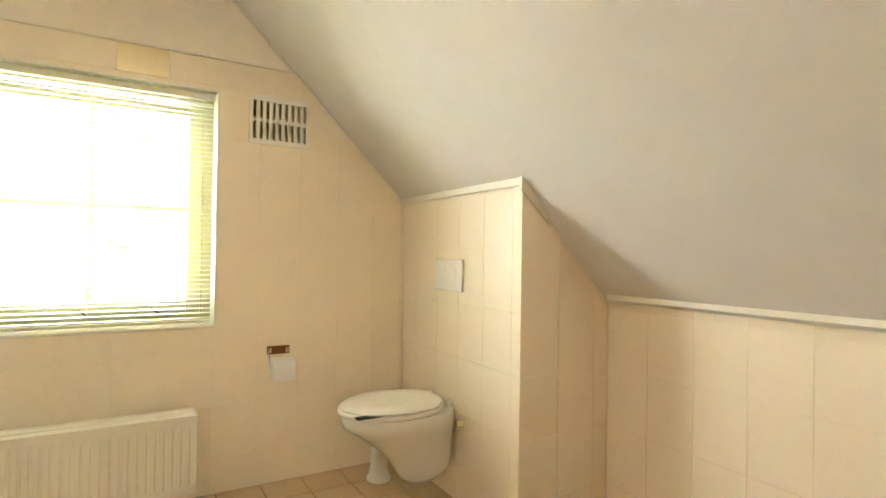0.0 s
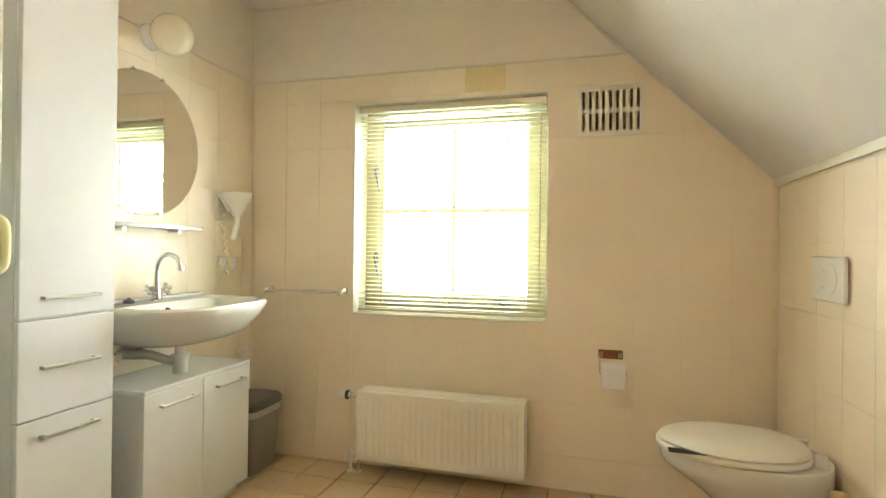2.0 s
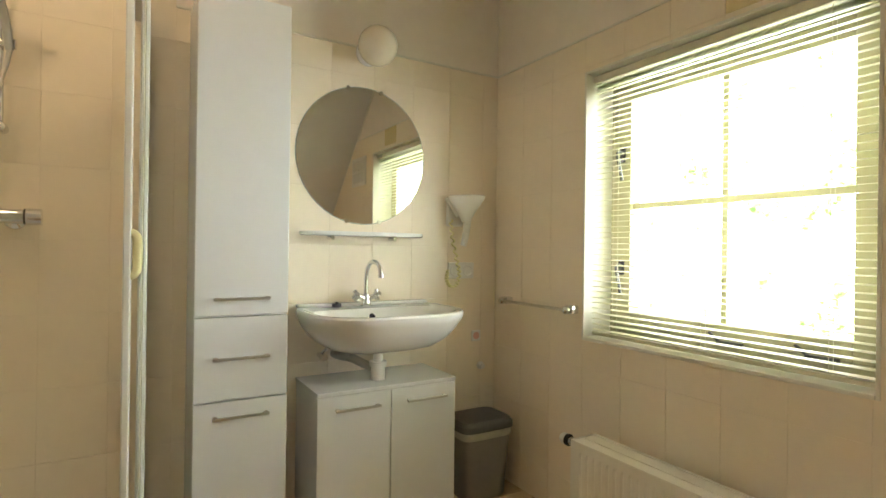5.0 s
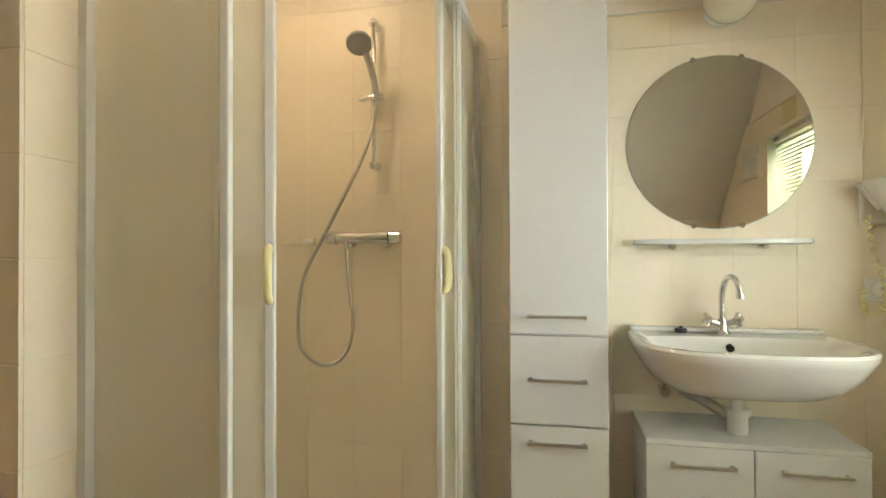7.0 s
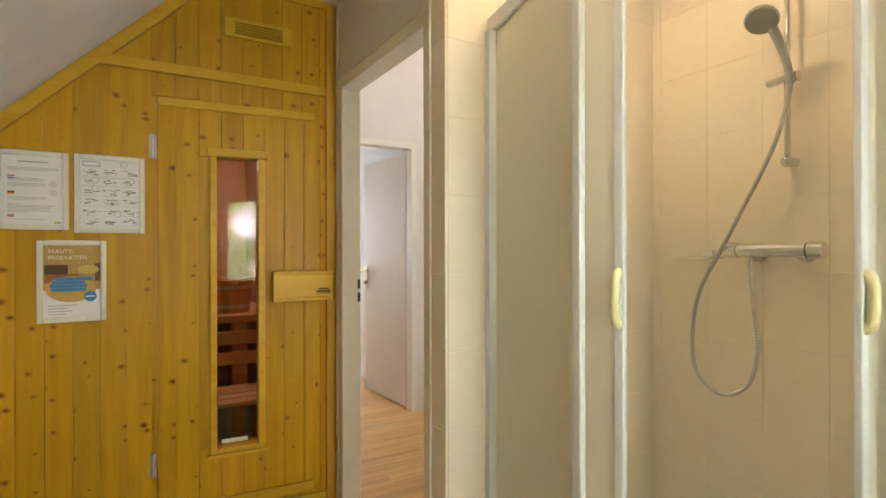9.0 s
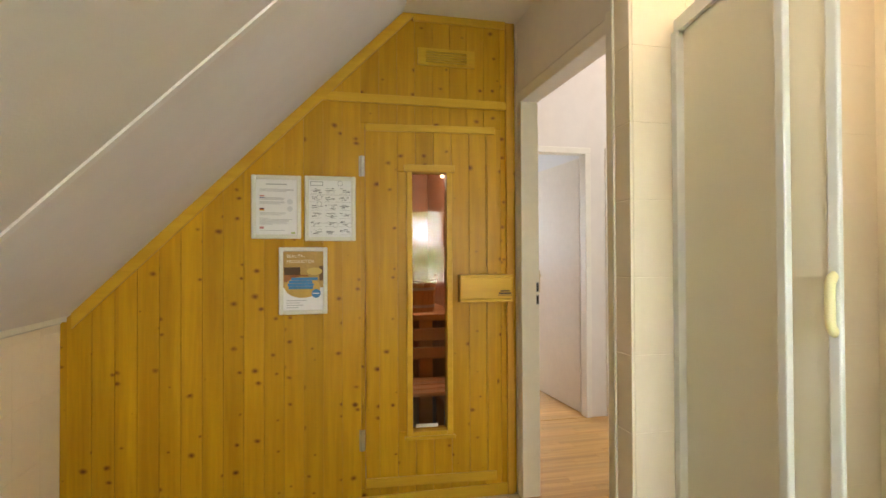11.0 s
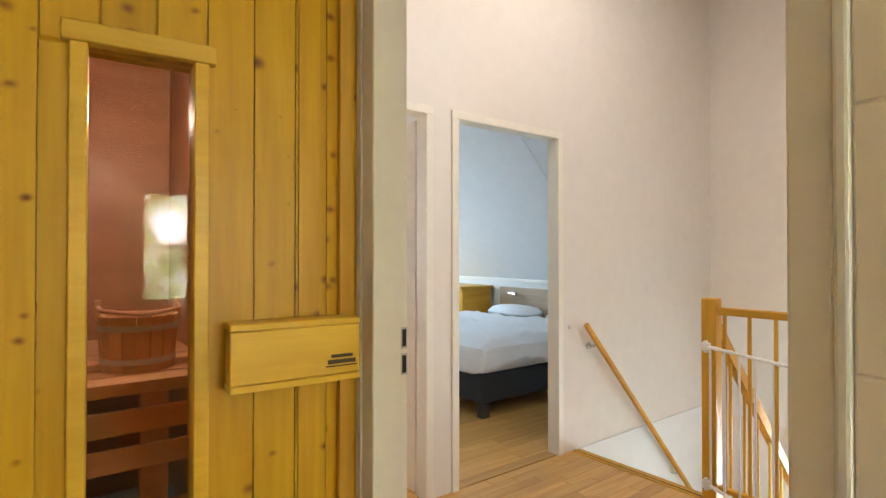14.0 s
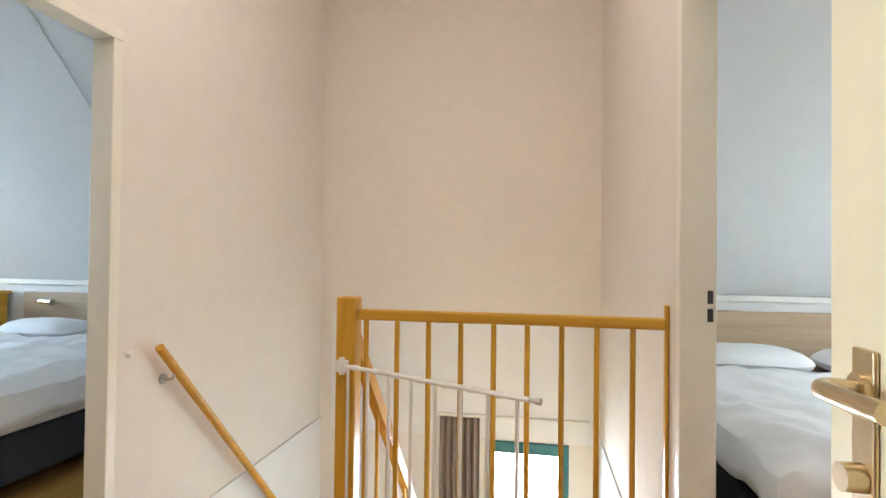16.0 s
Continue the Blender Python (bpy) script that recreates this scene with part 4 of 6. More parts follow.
# towel rail
rail = thing("towel_rail", "chrome towel rail on the tiled wall", "towel rail")
for u in (0.135, 0.578):
    b = bm_new()
    box(b, u - 0.022, -0.045, 0.882, u + 0.022, -0.0072, 0.916, 0.004)
    ball(b, (u, -0.06, 0.898), 0.02, (1, 1, 0.9))
    part("mount", b, CHROME, rail, "", True)
b = bm_new()
cyl(b, (0.135, -0.06, 0.898), (0.578, -0.06, 0.898), 0.0075)
part("bar", b, CHROME, rail, "", True)

# ---------- washbasin side ----------
def bar_handle(parent, x, y0, y1, z, label="slim metal bar handle"):
    b = bm_new()
    box(b, x + 0.016, y0, z - 0.005, x + 0.024, y1, z + 0.005, 0.002)
    box(b, x, y0 + 0.004, z - 0.005, x + 0.018, y0 + 0.016, z + 0.005)
    box(b, x, y1 - 0.016, z - 0.005, x + 0.018, y1 - 0.004, z + 0.005)
    part("handle", b, STEEL, parent, label)


tall = thing("tall_cabinet", "tall narrow white bathroom cabinet with three fronts", "cabinet")
TY0, TY1, TX = -1.452, -1.142, 0.262
part("body", box(bm_new(), 0.008, TY0, 0.06, TX - 0.001, TY1, 2.02, 0.002), LACQUER, tall)
part("plinth", box(bm_new(), 0.012, TY0 + 0.01, 0.0, TX - 0.03, TY1 - 0.01, 0.06), LACQUER, tall)
for z0, z1, hz in ((0.908, 2.02, 0.966), (0.617, 0.902, 0.762), (0.065, 0.611, 0.560)):
    d = part("front", box(bm_new(), TX, TY0, z0, TX + 0.020, TY1, z1, 0.003), LACQUER, tall)
    bar_handle(d, TX + 0.020, -1.395, -1.207, hz)

van = thing("vanity_cabinet", "low white two-door cabinet under the washbasin", "cabinet")
VY0, VY1, VX = -1.037, -0.433, 0.288
part("body", box(bm_new(), 0.008, VY0 + 0.003, 0.05, VX - 0.001, VY1 - 0.003, 0.588, 0.002), LACQUER, van)
part("plinth", box(bm_new(), 0.012, VY0 + 0.02, 0.0, VX - 0.03, VY1 - 0.02, 0.05), LACQUER, van)
part("top", box(bm_new(), 0.008, VY0, 0.5885, VX + 0.022, VY1, 0.604, 0.002), LACQUER, van)
vm = (VY0 + VY1) / 2
for y0, y1 in ((VY0 + 0.001, vm - 0.0015), (vm + 0.0015, VY1 - 0.001)):
    d = part("door", box(bm_new(), VX, y0, 0.055, VX + 0.019, y1, 0.586, 0.003), LACQUER, van)
    bar_handle(d, VX + 0.019, y0 + 0.065, y1 - 0.05, 0.533)

BY = -0.738
def d_ring(half, x0, x1, z, n=56, p=3.0):
    """Washbasin outline: straight along the wall, a shallow rounded bow at the front."""
    out = []
    for k in range(n):
        t = 2 * math.pi * k / n
        c, s = math.cos(t), math.sin(t)
        if c >= 0:
            x = x0 + (x1 - x0) * (0.42 + 0.58 * abs(c) ** (2 / 2.7))
        else:
            x = x0 + (x1 - x0) * 0.42 * (1 - abs(c) ** (2 / 7))
        out.append((x, BY + half * math.copysign(abs(s) ** (2 / p), s), z))
    return out


basin = thing("washbasin", "white ceramic washbasin mounted on the wall", "washbasin")
b = bm_new()
BASIN_RINGS = ((0.12, 0.010, 0.24, 0.728), (0.185, 0.010, 0.315, 0.734), (0.235, 0.009, 0.375, 0.752), (0.275, 0.009, 0.420, 0.785), (0.303, 0.008, 0.452, 0.825), (0.319, 0.008, 0.474, 0.858), (0.326, 0.008, 0.484, 0.876), (0.327, 0.008, 0.486, 0.889), (0.322, 0.010, 0.481, 0.897), (0.305, 0.02, 0.464, 0.897),
               (0.283, 0.115, 0.440, 0.890), (0.262, 0.128, 0.424, 0.868), (0.20, 0.150, 0.375, 0.805), (0.10, 0.19, 0.31, 0.780), (0.03, 0.225, 0.265, 0.776))
loft(b, [d_ring(*r) for r in BASIN_RINGS])
part("bowl", b, CERAMIC, basin, "", True)
part("back_ledge", box(bm_new(), 0.008, BY - 0.305, 0.894, 0.05, BY + 0.305, 0.910, 0.008), CERAMIC, basin, "", True)
b = bm_new()
cyl(b, (0.141, BY - 0.01, 0.855), (0.128, BY - 0.01, 0.859), 0.012)
part("overflow", b, DARK, basin)
b = bm_new()
lathe(b, [(0.022, 0), (0.02, 0.004), (0.008, 0.006)], pose(0.245, BY, 0.776))
part("drain", b, CHROME, basin, "", True)
plug = thing("basin_plug", "black rubber plug lying on the washbasin ledge", "plug")
b = bm_new()
lathe(b, [(0.018, 0), (0.021, 0.004), (0.019, 0.014), (0.006, 0.016), (0.006, 0.022)], pose(0.075, -0.885, 0.8965))
part("stopper", b, BLACKPLASTIC, plug, "", True)

tap = thing("basin_tap", "chrome two-handle basin tap with a gooseneck spout", "tap")
TYY = -0.757
b = bm_new()
lathe(b, [(0.026, 0), (0.026, 0.006), (0.019, 0.012), (0.017, 0.04), (0.013, 0.052)], pose(0.085, TYY, 0.897))
part("body", b, CHROME, tap, "", True)
b = bm_new()
tube(b, smooth_path([(0.085, TYY, 0.94), (0.085, TYY, 1.02), (0.092, TYY + 0.005, 1.065), (0.125, TYY + 0.012, 1.09), (0.165, TYY + 0.022, 1.075), (0.18, TYY + 0.026, 1.035)]), 0.0095, 14)
cyl(b, (0.18, TYY + 0.026, 1.04), (0.182, TYY + 0.0265, 1.022), 0.0125)
part("spout", b, CHROME, tap, "", True)
for s in (-1, 1):
    b = bm_new()
    tube(b, [(0.085, TYY, 0.925), (0.09, TYY + 0.035 * s, 0.94)], 0.011)
    for k in range(4):
        a = k * math.pi / 2 + 0.4
        o = Vector((0.09, TYY + 0.04 * s, 0.943))
        cyl(b, o, o + Vector((math.cos(a) * 0.024, 0.012 * s, math.sin(a) * 0.024)), 0.008, 0.0095, 12)
    ball(b, (0.09, TYY + 0.045 * s, 0.945), 0.015)
    part("handle", b, CHROME, tap, "chrome cross handle", True)

trap = thing("basin_trap", "white plastic bottle trap under the washbasin", "pipe")
b = bm_new()
cyl(b, (0.20, BY - 0.01, 0.605), (0.20, BY - 0.01, 0.665), 0.03)
cyl(b, (0.20, BY - 0.01, 0.66), (0.20, BY - 0.01, 0.68), 0.036)
cyl(b, (0.20, BY - 0.01, 0.68), (0.20, BY - 0.01, 0.712), 0.02)
part("bottle", b, PLASTIC, trap, "", True)
b = bm_new()
tube(b, smooth_path([(0.20, BY - 0.01, 0.645), (0.17, BY - 0.05, 0.662), (0.13, BY - 0.10, 0.688), (0.07, BY - 0.13, 0.69), (0.008, BY - 0.135, 0.69)]), 0.018, 14)
part("outlet", b, STEEL, trap, "dull metal outlet pipe", True)
for s in (-0.20, -0.08):
    b = bm_new()
    cyl(b, (0.05, BY + s, 0.69), (0.085, BY + s, 0.69), 0.016)
    cyl(b, (0.008, BY + s, 0.69), (0.05, BY + s, 0.69), 0.011)
    tube(b, smooth_path([(0.05, BY + s, 0.69), (0.07, BY + s + 0.01, 0.72), (0.085, TYY, 0.80)]), 0.006)
    part("stop_valve", b, CHROME, trap, "chrome stop valve", True)

mirror = thing("mirror", "round frameless mirror with clips above the washbasin", "mirror")
b = bm_new()
cyl(b, (0.0075, -0.748, 1.557), (0.014, -0.748, 1.557), 0.305, seg=72)
part("edge", b, material("mirror_edge", (0.35, 0.40, 0.37), 0.15), mirror)
b = bm_new()
cyl(b, (0.0142, -0.748, 1.557), (0.0150, -0.748, 1.557), 0.3025, seg=72)
part("glass", b, MIRROR, mirror)
for a in (75, 105, 255, 285):
    c = Vector((0.015, -0.748 + 0.303 * math.cos(radians(a)), 1.557 + 0.303 * math.sin(radians(a))))
    b = bm_new()
    cyl(b, c - Vector((0.007, 0, 0)), c + Vector((0.004, 0, 0)), 0.009)
    part("clip", b, CHROME, mirror, "", True)

shelf = thing("wall_shelf", "small white ceramic shelf below the mirror", "shelf")
b = bm_new()
rings = []
for z, k in ((1.198, 0.97), (1.202, 1.0), (1.212, 1.0), (1.216, 0.985)):
    r = []
    for q in range(40):
        t = 2 * math.pi * q / 40
        c, s = math.cos(t), math.sin(t)
        x = 0.008 + (0.118 * abs(c) ** 0.7 * k if c > 0 else 0.0)
        r.append((x, -0.745 + 0.285 * k * math.copysign(abs(s) ** 0.55, s), z))
    rings.append(r)
loft(b, rings)
part("board", b, CERAMIC, shelf, "", True)
for s in (-0.16, 0.13):
    b = bm_new()
    cyl(b, (0.008, -0.745 + s, 1.190), (0.07, -0.745 + s, 1.190), 0.008)
    part("bracket", b, CHROME, shelf, "", True)

lamp = thing("wall_lamp", "white opal glass globe lamp above the mirror", "lamp")
b = bm_new()
lathe(b, [(0.055, 0), (0.055, 0.02), (0.045, 0.03), (0.04, 0.045)], pose(0.0, -0.735, 2.015, 0, 90, 0))
part("base", b, CERAMIC, lamp, "", True)
b = bm_new()
ball(b, (0.125, -0.735, 2.015), 0.085, seg=32)
part("globe", b, material("opal_glass", (0.72, 0.66, 0.54), 0.15, noise_scale=3, vary=0.05, coat=0.3), lamp, "", True)

dryer = thing("hair_dryer", "white hotel hair dryer in its wall holder", "hair dryer")
HY = -0.265
b = bm_new()
box(b, 0.007, HY - 0.05, 1.26, 0.03, HY + 0.04, 1.39, 0.006)
part("wall_bracket", b, PLASTIC, dryer)
b = bm_new()
hood = []
for zz, hw, hd in ((1.285, 0.020, 0.020), (1.30, 0.026, 0.026), (1.33, 0.045, 0.038), (1.365, 0.072, 0.050), (1.392, 0.092, 0.058), (1.404, 0.094, 0.058), (1.409, 0.086, 0.052), (1.400, 0.05, 0.03)):
    hood.append([(0.085 + hd * math.cos(q), HY + 0.024 + (hw + 0.005) * math.sin(q), zz + 0.006 * math.sin(q)) for q in (2 * math.pi * k / 28 for k in range(28))])
loft(b, hood)
part("hood", b, PLASTIC, dryer, "wide white plastic nozzle", True)
b = bm_new()
tube(b, smooth_path([(0.03, HY - 0.062, 1.392), (0.045, HY - 0.052, 1.38), (0.06, HY - 0.035, 1.35), (0.07, HY - 0.012, 1.31)]), lambda t: 0.010 + 0.006 * t, 14)
part("cradle", b, PLASTIC, dryer, "", True)
b = bm_new()
tube(b, smooth_path([(0.085, HY + 0.030, 1.30), (0.083, HY + 0.026, 1.25), (0.075, HY + 0.020, 1.19), (0.07, HY + 0.016, 1.165)]), lambda t: 0.019 - 0.004 * t, 14)
part("grip", b, PLASTIC, dryer, "", True)
b = bm_new()
pts = []
for k, c in enumerate(smooth_path([(0.05, HY - 0.045, 1.29), (0.052, HY - 0.035, 1.20), (0.055, HY - 0.012, 1.10), (0.055, HY + 0.004, 1.03), (0.05, HY - 0.008, 0.975), (0.045, HY - 0.038, 0.968), (0.038, HY - 0.055, 1.00), (0.03, HY - 0.045, 1.045)], 20)):
    pts.append(c + Vector((0.008 * math.cos(k * 0.9), 0.008 * math.sin(k * 0.9), 0)))
tube(b, pts, 0.004, 6)
part("coiled_cord", b, YELLOWPLASTIC, dryer, "yellowed coiled cord", True)
sock = thing("wall_socket", "white double wall socket on the tiles", "socket")
part("plate", box(bm_new(), 0.007, -0.300, 1.003, 0.018, -0.150, 1.083, 0.004), PLASTIC, sock)
for yy in (-0.262, -0.188):
    b = bm_new()
    lathe(b, [(0.028, 0), (0.026, 0.004), (0.022, 0.002), (0.0205, 0.0004)], pose(0.018, yy, 1.043, 0, 90, 0))
    part("insert", b, PLASTIC, sock, "", True)
stick = thing("wall_sticker", "small white wall plate with a red prohibition ring", "sticker")
part("plate", box(bm_new(), 0.0075, -0.155, 0.686, 0.0145, -0.101, 0.740, 0.003), PLASTIC, stick)
RED = material("faded_red_print", (0.77, 0.48, 0.42), 0.7)
b = bm_new()
lathe(b, [(0.0145, 0.0), (0.0185, 0.0), (0.0185, 0.0006), (0.0145, 0.0006)], pose(0.0146, -0.128, 0.713, 0, 90, 0))
part("ring", b, RED, stick)
b = bm_new()
cyl(b, (0.0146, -0.139, 0.724), (0.0146, -0.117, 0.702), 0.0018, seg=6)
part("bar", b, RED, stick)
pipe_end = thing("pipe_cap", "small white pipe cap low on the tiles", "cap")
b = bm_new()
lathe(b, [(0.02, 0), (0.02, 0.01), (0.012, 0.016), (0.012, 0.03)], pose(0.007, -0.1, 0.56, 0, 90, 0))
part("cap", b, PLASTIC, pipe_end, "", True)

bin_ = thing("waste_bin", "grey plastic pedal bin with a clear liner and dark lid", "waste bin")
b = bm_new()
def rrect(cx, cy, hx, hy, z, n=32, p=6):
    return [(cx + hx * math.copysign(abs(math.cos(2 * math.pi * k / n)) ** (2 / p), math.cos(2 * math.pi * k / n)), cy + hy * math.copysign(abs(math.sin(2 * math.pi * k / n)) ** (2 / p), math.sin(2 * math.pi * k / n)), z) for k in range(n)]
BX, BBY = 0.165, -0.215
loft(b, [rrect(BX, BBY, 0.08, 0.105, 0.0), rrect(BX, BBY, 0.085, 0.11, 0.01), rrect(BX, BBY, 0.10, 0.13, 0.30)])
part("bucket", b, GREYPLASTIC, bin_, "", True)
b = bm_new()
loft(b, [rrect(BX, BBY, 0.104, 0.134, 0.287), rrect(BX, BBY, 0.106, 0.137, 0.295), rrect(BX, BBY, 0.108, 0.139, 0.315), rrect(BX, BBY, 0.104, 0.134, 0.322)])
part("liner", b, material("milky_liner", (0.45, 0.43, 0.38), 0.35, noise_scale=25, vary=0.15, bump=0.8, bump_scale=40), bin_, "crumpled milky bin liner", True)
b = bm_new()
loft(b, [rrect(BX, BBY, 0.112, 0.143, 0.323), rrect(BX, BBY, 0.112, 0.143, 0.350), rrect(BX, BBY, 0.10, 0.13, 0.366), rrect(BX, BBY, 0.085, 0.112, 0.368)])
part("lid", b, material("dark_grey_lid", (0.09, 0.09, 0.09), 0.4, noise_scale=8, vary=0.1), bin_, "dark grey lid", True)


# ---------- shower ----------
QX, QY, QR = 0.41, -2.10, 0.51       # centre and radius of the quadrant


def quad_line(off, a0, a1, y0=None, x1=None, n=14):
    """Points along the quadrant at the inset off: from the wing wall (y0), round the arc from a0 to a1 degrees, to the basin wall (x1)."""
    pts = []
    if y0 is not None:
        pts += [(QX + QR - off - 0.07, y0), (QX + QR - off - 0.028, (y0 + QY) / 2)]
    for k in range(n + 1):
        a = radians(a0 + (a1 - a0) * k / n)
        pts.append((QX + (QR - off) * math.cos(a), QY + (QR - off) * math.sin(a)))
    if x1 is not None:
        pts += [((x1 + QX) / 2, QY + QR - off), (x1, QY + QR - off)]
    return pts


def ribbon(bm, pts, thick, z0, z1):
    """A standing strip along 2D points."""
    n = len(pts)
    rows_ = []
    for i, p in enumerate(pts):
        a, b = Vector(pts[max(i - 1, 0)]), Vector(pts[min(i + 1, n - 1)])
        d = (b - a).normalized()
        nrm = Vector((d.y, -d.x)) * thick / 2
        q = Vector(p)
        rows_.append([bm.verts.new((*(q + nrm), z0)), bm.verts.new((*(q - nrm), z0)), bm.verts.new((*(q - nrm), z1)), bm.verts.new((*(q + nrm), z1))])
    for a, b in zip(rows_, rows_[1:]):
        for k in range(4):
            bm.faces.new((a[k], a[(k + 1) % 4], b[(k + 1) % 4], b[k]))
    bm.faces.new(rows_[0])
    bm.faces.new(rows_[-1][::-1])
    return bm


shower = thing("shower_enclosure", "quadrant shower enclosure with frosted panels and white frame, doors slid open", "shower enclosure")
SY0, SX0, SZ0, SZ1 = -2.538, 0.008, 0.13, 2.0
part("rail", ribbon(bm_new(), quad_line(0.032, 0, 90, SY0, SX0), 0.056, SZ1 - 0.045, SZ1), ALU, shower, "", True)
part("rail", ribbon(bm_new(), quad_line(0.032, 0, 90, SY0, SX0), 0.056, SZ0, SZ0 + 0.03), ALU, shower, "", True)
for pts in ([(QX + QR - 0.078, SY0), (QX + QR - 0.073, SY0 + 0.035)], [(SX0, QY + QR - 0.008), (SX0 + 0.035, QY + QR - 0.008)]):
    part("wall_profile", ribbon(bm_new(), pts, 0.03, SZ0 + 0.03, SZ1 - 0.045), ALU, shower)
part("fixed_panel", ribbon(bm_new(), quad_line(0.016, 0, 3, SY0 + 0.035, None, 4), 0.005, SZ0 + 0.03, SZ1 - 0.045), FROST, shower, "frosted acrylic panel", True)
part("fixed_panel", ribbon(bm_new(), quad_line(0.016, 93, 90, None, SX0 + 0.035, 4), 0.005, SZ0 + 0.03, SZ1 - 0.045), FROST, shower, "frosted acrylic panel", True)


def profile_at(off, a, width, depth, name, parent=None, z0=SZ0 + 0.03, z1=SZ1 - 0.045):
    r = radians(a)
    b = bm_new()
    box(b, -depth / 2, -width / 2, z0, depth / 2, width / 2, z1, 0.004)
    bmesh.ops.transform(b, matrix=Matrix.Translation((QX + (QR - off) * math.cos(r), QY + (QR - off) * math.sin(r), 0)) @ Matrix.Rotation(r, 4, "Z"), verts=b.verts)
    return part(name, b, ALU, parent or shower)


profile_at(0.016, 3.8, 0.026, 0.022, "post")
profile_at(0.014, 93.6, 0.026, 0.022, "post")
for a_edge, line in ((15.0, quad_line(0.052, 0, 13.5, -2.42, None, 6)), (83.4, quad_line(0.052, 84.5, 90, None, 0.13, 4))):
    door = part("sliding_door", ribbon(bm_new(), line, 0.004, SZ0 + 0.03, SZ1 - 0.045), FROST, shower, "frosted sliding door", True)
    profile_at(0.052, a_edge, 0.026, 0.02, "edge_profile", door)
    r = radians(a_edge)
    b = bm_new()
    tube(b, smooth_path([(0, 0, 1.055), (0.022, 0, 1.07), (0.026, 0, 1.12), (0.022, 0, 1.17), (0, 0, 1.185)], 5), 0.013, 12)
    bmesh.ops.transform(b, matrix=Matrix.Translation((QX + (QR - 0.052) * math.cos(r), QY + (QR - 0.052) * math.sin(r), 0)) @ Matrix.Rotation(r, 4, "Z") @ Matrix.Diagonal((1, 0.8, 1, 1)), verts=b.verts)
    part("handle", b, YELLOWPLASTIC, door, "yellowed plastic grip", True)
# stile of each door where it runs behind the fixed panel
part("stile", box(bm_new(), QX + QR - 0.122, -2.44, SZ0 + 0.03, QX + QR - 0.102, -2.415, SZ1 - 0.045), ALU, shower)
part("stile", box(bm_new(), 0.105, QY + QR - 0.064, SZ0 + 0.03, 0.13, QY + QR - 0.044, SZ1 - 0.045), ALU, shower)

tray = thing("shower_tray", "cream quadrant shower tray with a low rim", "shower tray")
out = [(SX0, SY0), (QX + QR - 0.07, SY0)] + quad_line(0.0, 0, 90, None, None, 16) + [(SX0, QY + QR)]
inn = [(SX0 + 0.03, SY0 + 0.03), (QX + QR - 0.125, SY0 + 0.03)] + quad_line(0.055, 0, 90, None, None, 16) + [(SX0 + 0.03, QY + QR - 0.055)]
inn2 = [(p[0] + (0.4 - p[0]) * 0.08, p[1] + (-2.1 - p[1]) * 0.08) for p in inn]
b = bm_new()
loft(b, [[(*p, 0.0) for p in out], [(*p, 0.122) for p in out], [(p[0] * 0.995 + 0.002, p[1] * 0.998 - 0.004, 0.128) for p in out], [(*p, 0.128) for p in inn], [(*p, 0.075) for p in inn2]])
part("basin", b, CERAMIC, tray, "", True)
b = bm_new()
lathe(b, [(0.045, 0), (0.043, 0.004), (0.01, 0.006)], pose(0.45, -2.05, 0.0755))
part("drain", b, CHROME, tray, "", True)

mixer = thing("shower_mixer", "chrome thermostatic bar shower mixer on the tiles", "shower mixer")
b = bm_new()
cyl(b, (0.075, -2.145, 1.233), (0.075, -1.93, 1.233), 0.0225, seg=28)
part("body", b, CHROME, mixer, "", True)
for y0, y1 in ((-2.18, -2.145), (-1.925, -1.885)):
    b = bm_new()
    cyl(b, (0.075, y0, 1.233), (0.075, y1, 1.233), 0.0275, 0.026, seg=28)
    part("knob", b, CHROME, mixer, "ribbed chrome knob", True)
b = bm_new()
cyl(b, (0.075, -1.931, 1.233), (0.075, -1.926, 1.233), 0.0245, seg=28)
part("ring", b, BLACKPLASTIC, mixer)
for yy in (-2.112, -1.962):
    b = bm_new()
    lathe(b, [(0.034, 0), (0.03, 0.012), (0.016, 0.02), (0.014, 0.055)], pose(0.006, yy, 1.225, 0, 90, 0))
    part("wall_rosette", b, CHROME, mixer, "", True)
b = bm_new()
cyl(b, (0.08, -2.104, 1.22), (0.08, -2.104, 1.19), 0.009)
part("outlet", b, CHROME, mixer, "", True)

srail = thing("shower_rail", "chrome slide rail with grey hand shower and hose", "shower head")
b = bm_new()
cyl(b, (0.055, -1.998, 1.50), (0.055, -1.998, 2.09), 0.009)
part("bar", b, CHROME, srail, "", True)
for z in (1.517, 2.075):
    b = bm_new()
    cyl(b, (0.007, -1.998, z), (0.058, -1.998, z), 0.0165)
    ball(b, (0.06, -1.998, z), 0.018)
    part("mount", b, CHROME, srail, "", True)
b = bm_new()
cyl(b, (0.068, -2.05, 1.775), (0.068, -1.965, 1.782), 0.0125)
cyl(b, (0.068, -1.972, 1.78), (0.068, -1.958, 1.78), 0.017)
part("slider", b, CHROME, srail, "", True)
b = bm_new()
tube(b, smooth_path([(0.085, -1.972, 1.755), (0.10, -1.978, 1.82), (0.125, -1.99, 1.89), (0.16, -2.0, 1.945)]), lambda t: 0.011 + 0.004 * t, 14)
part("hand_grip", b, material("grey_shower_plastic", (0.42, 0.43, 0.44), 0.3, 0.2), srail, "grey hand shower grip", True)
b = bm_new()
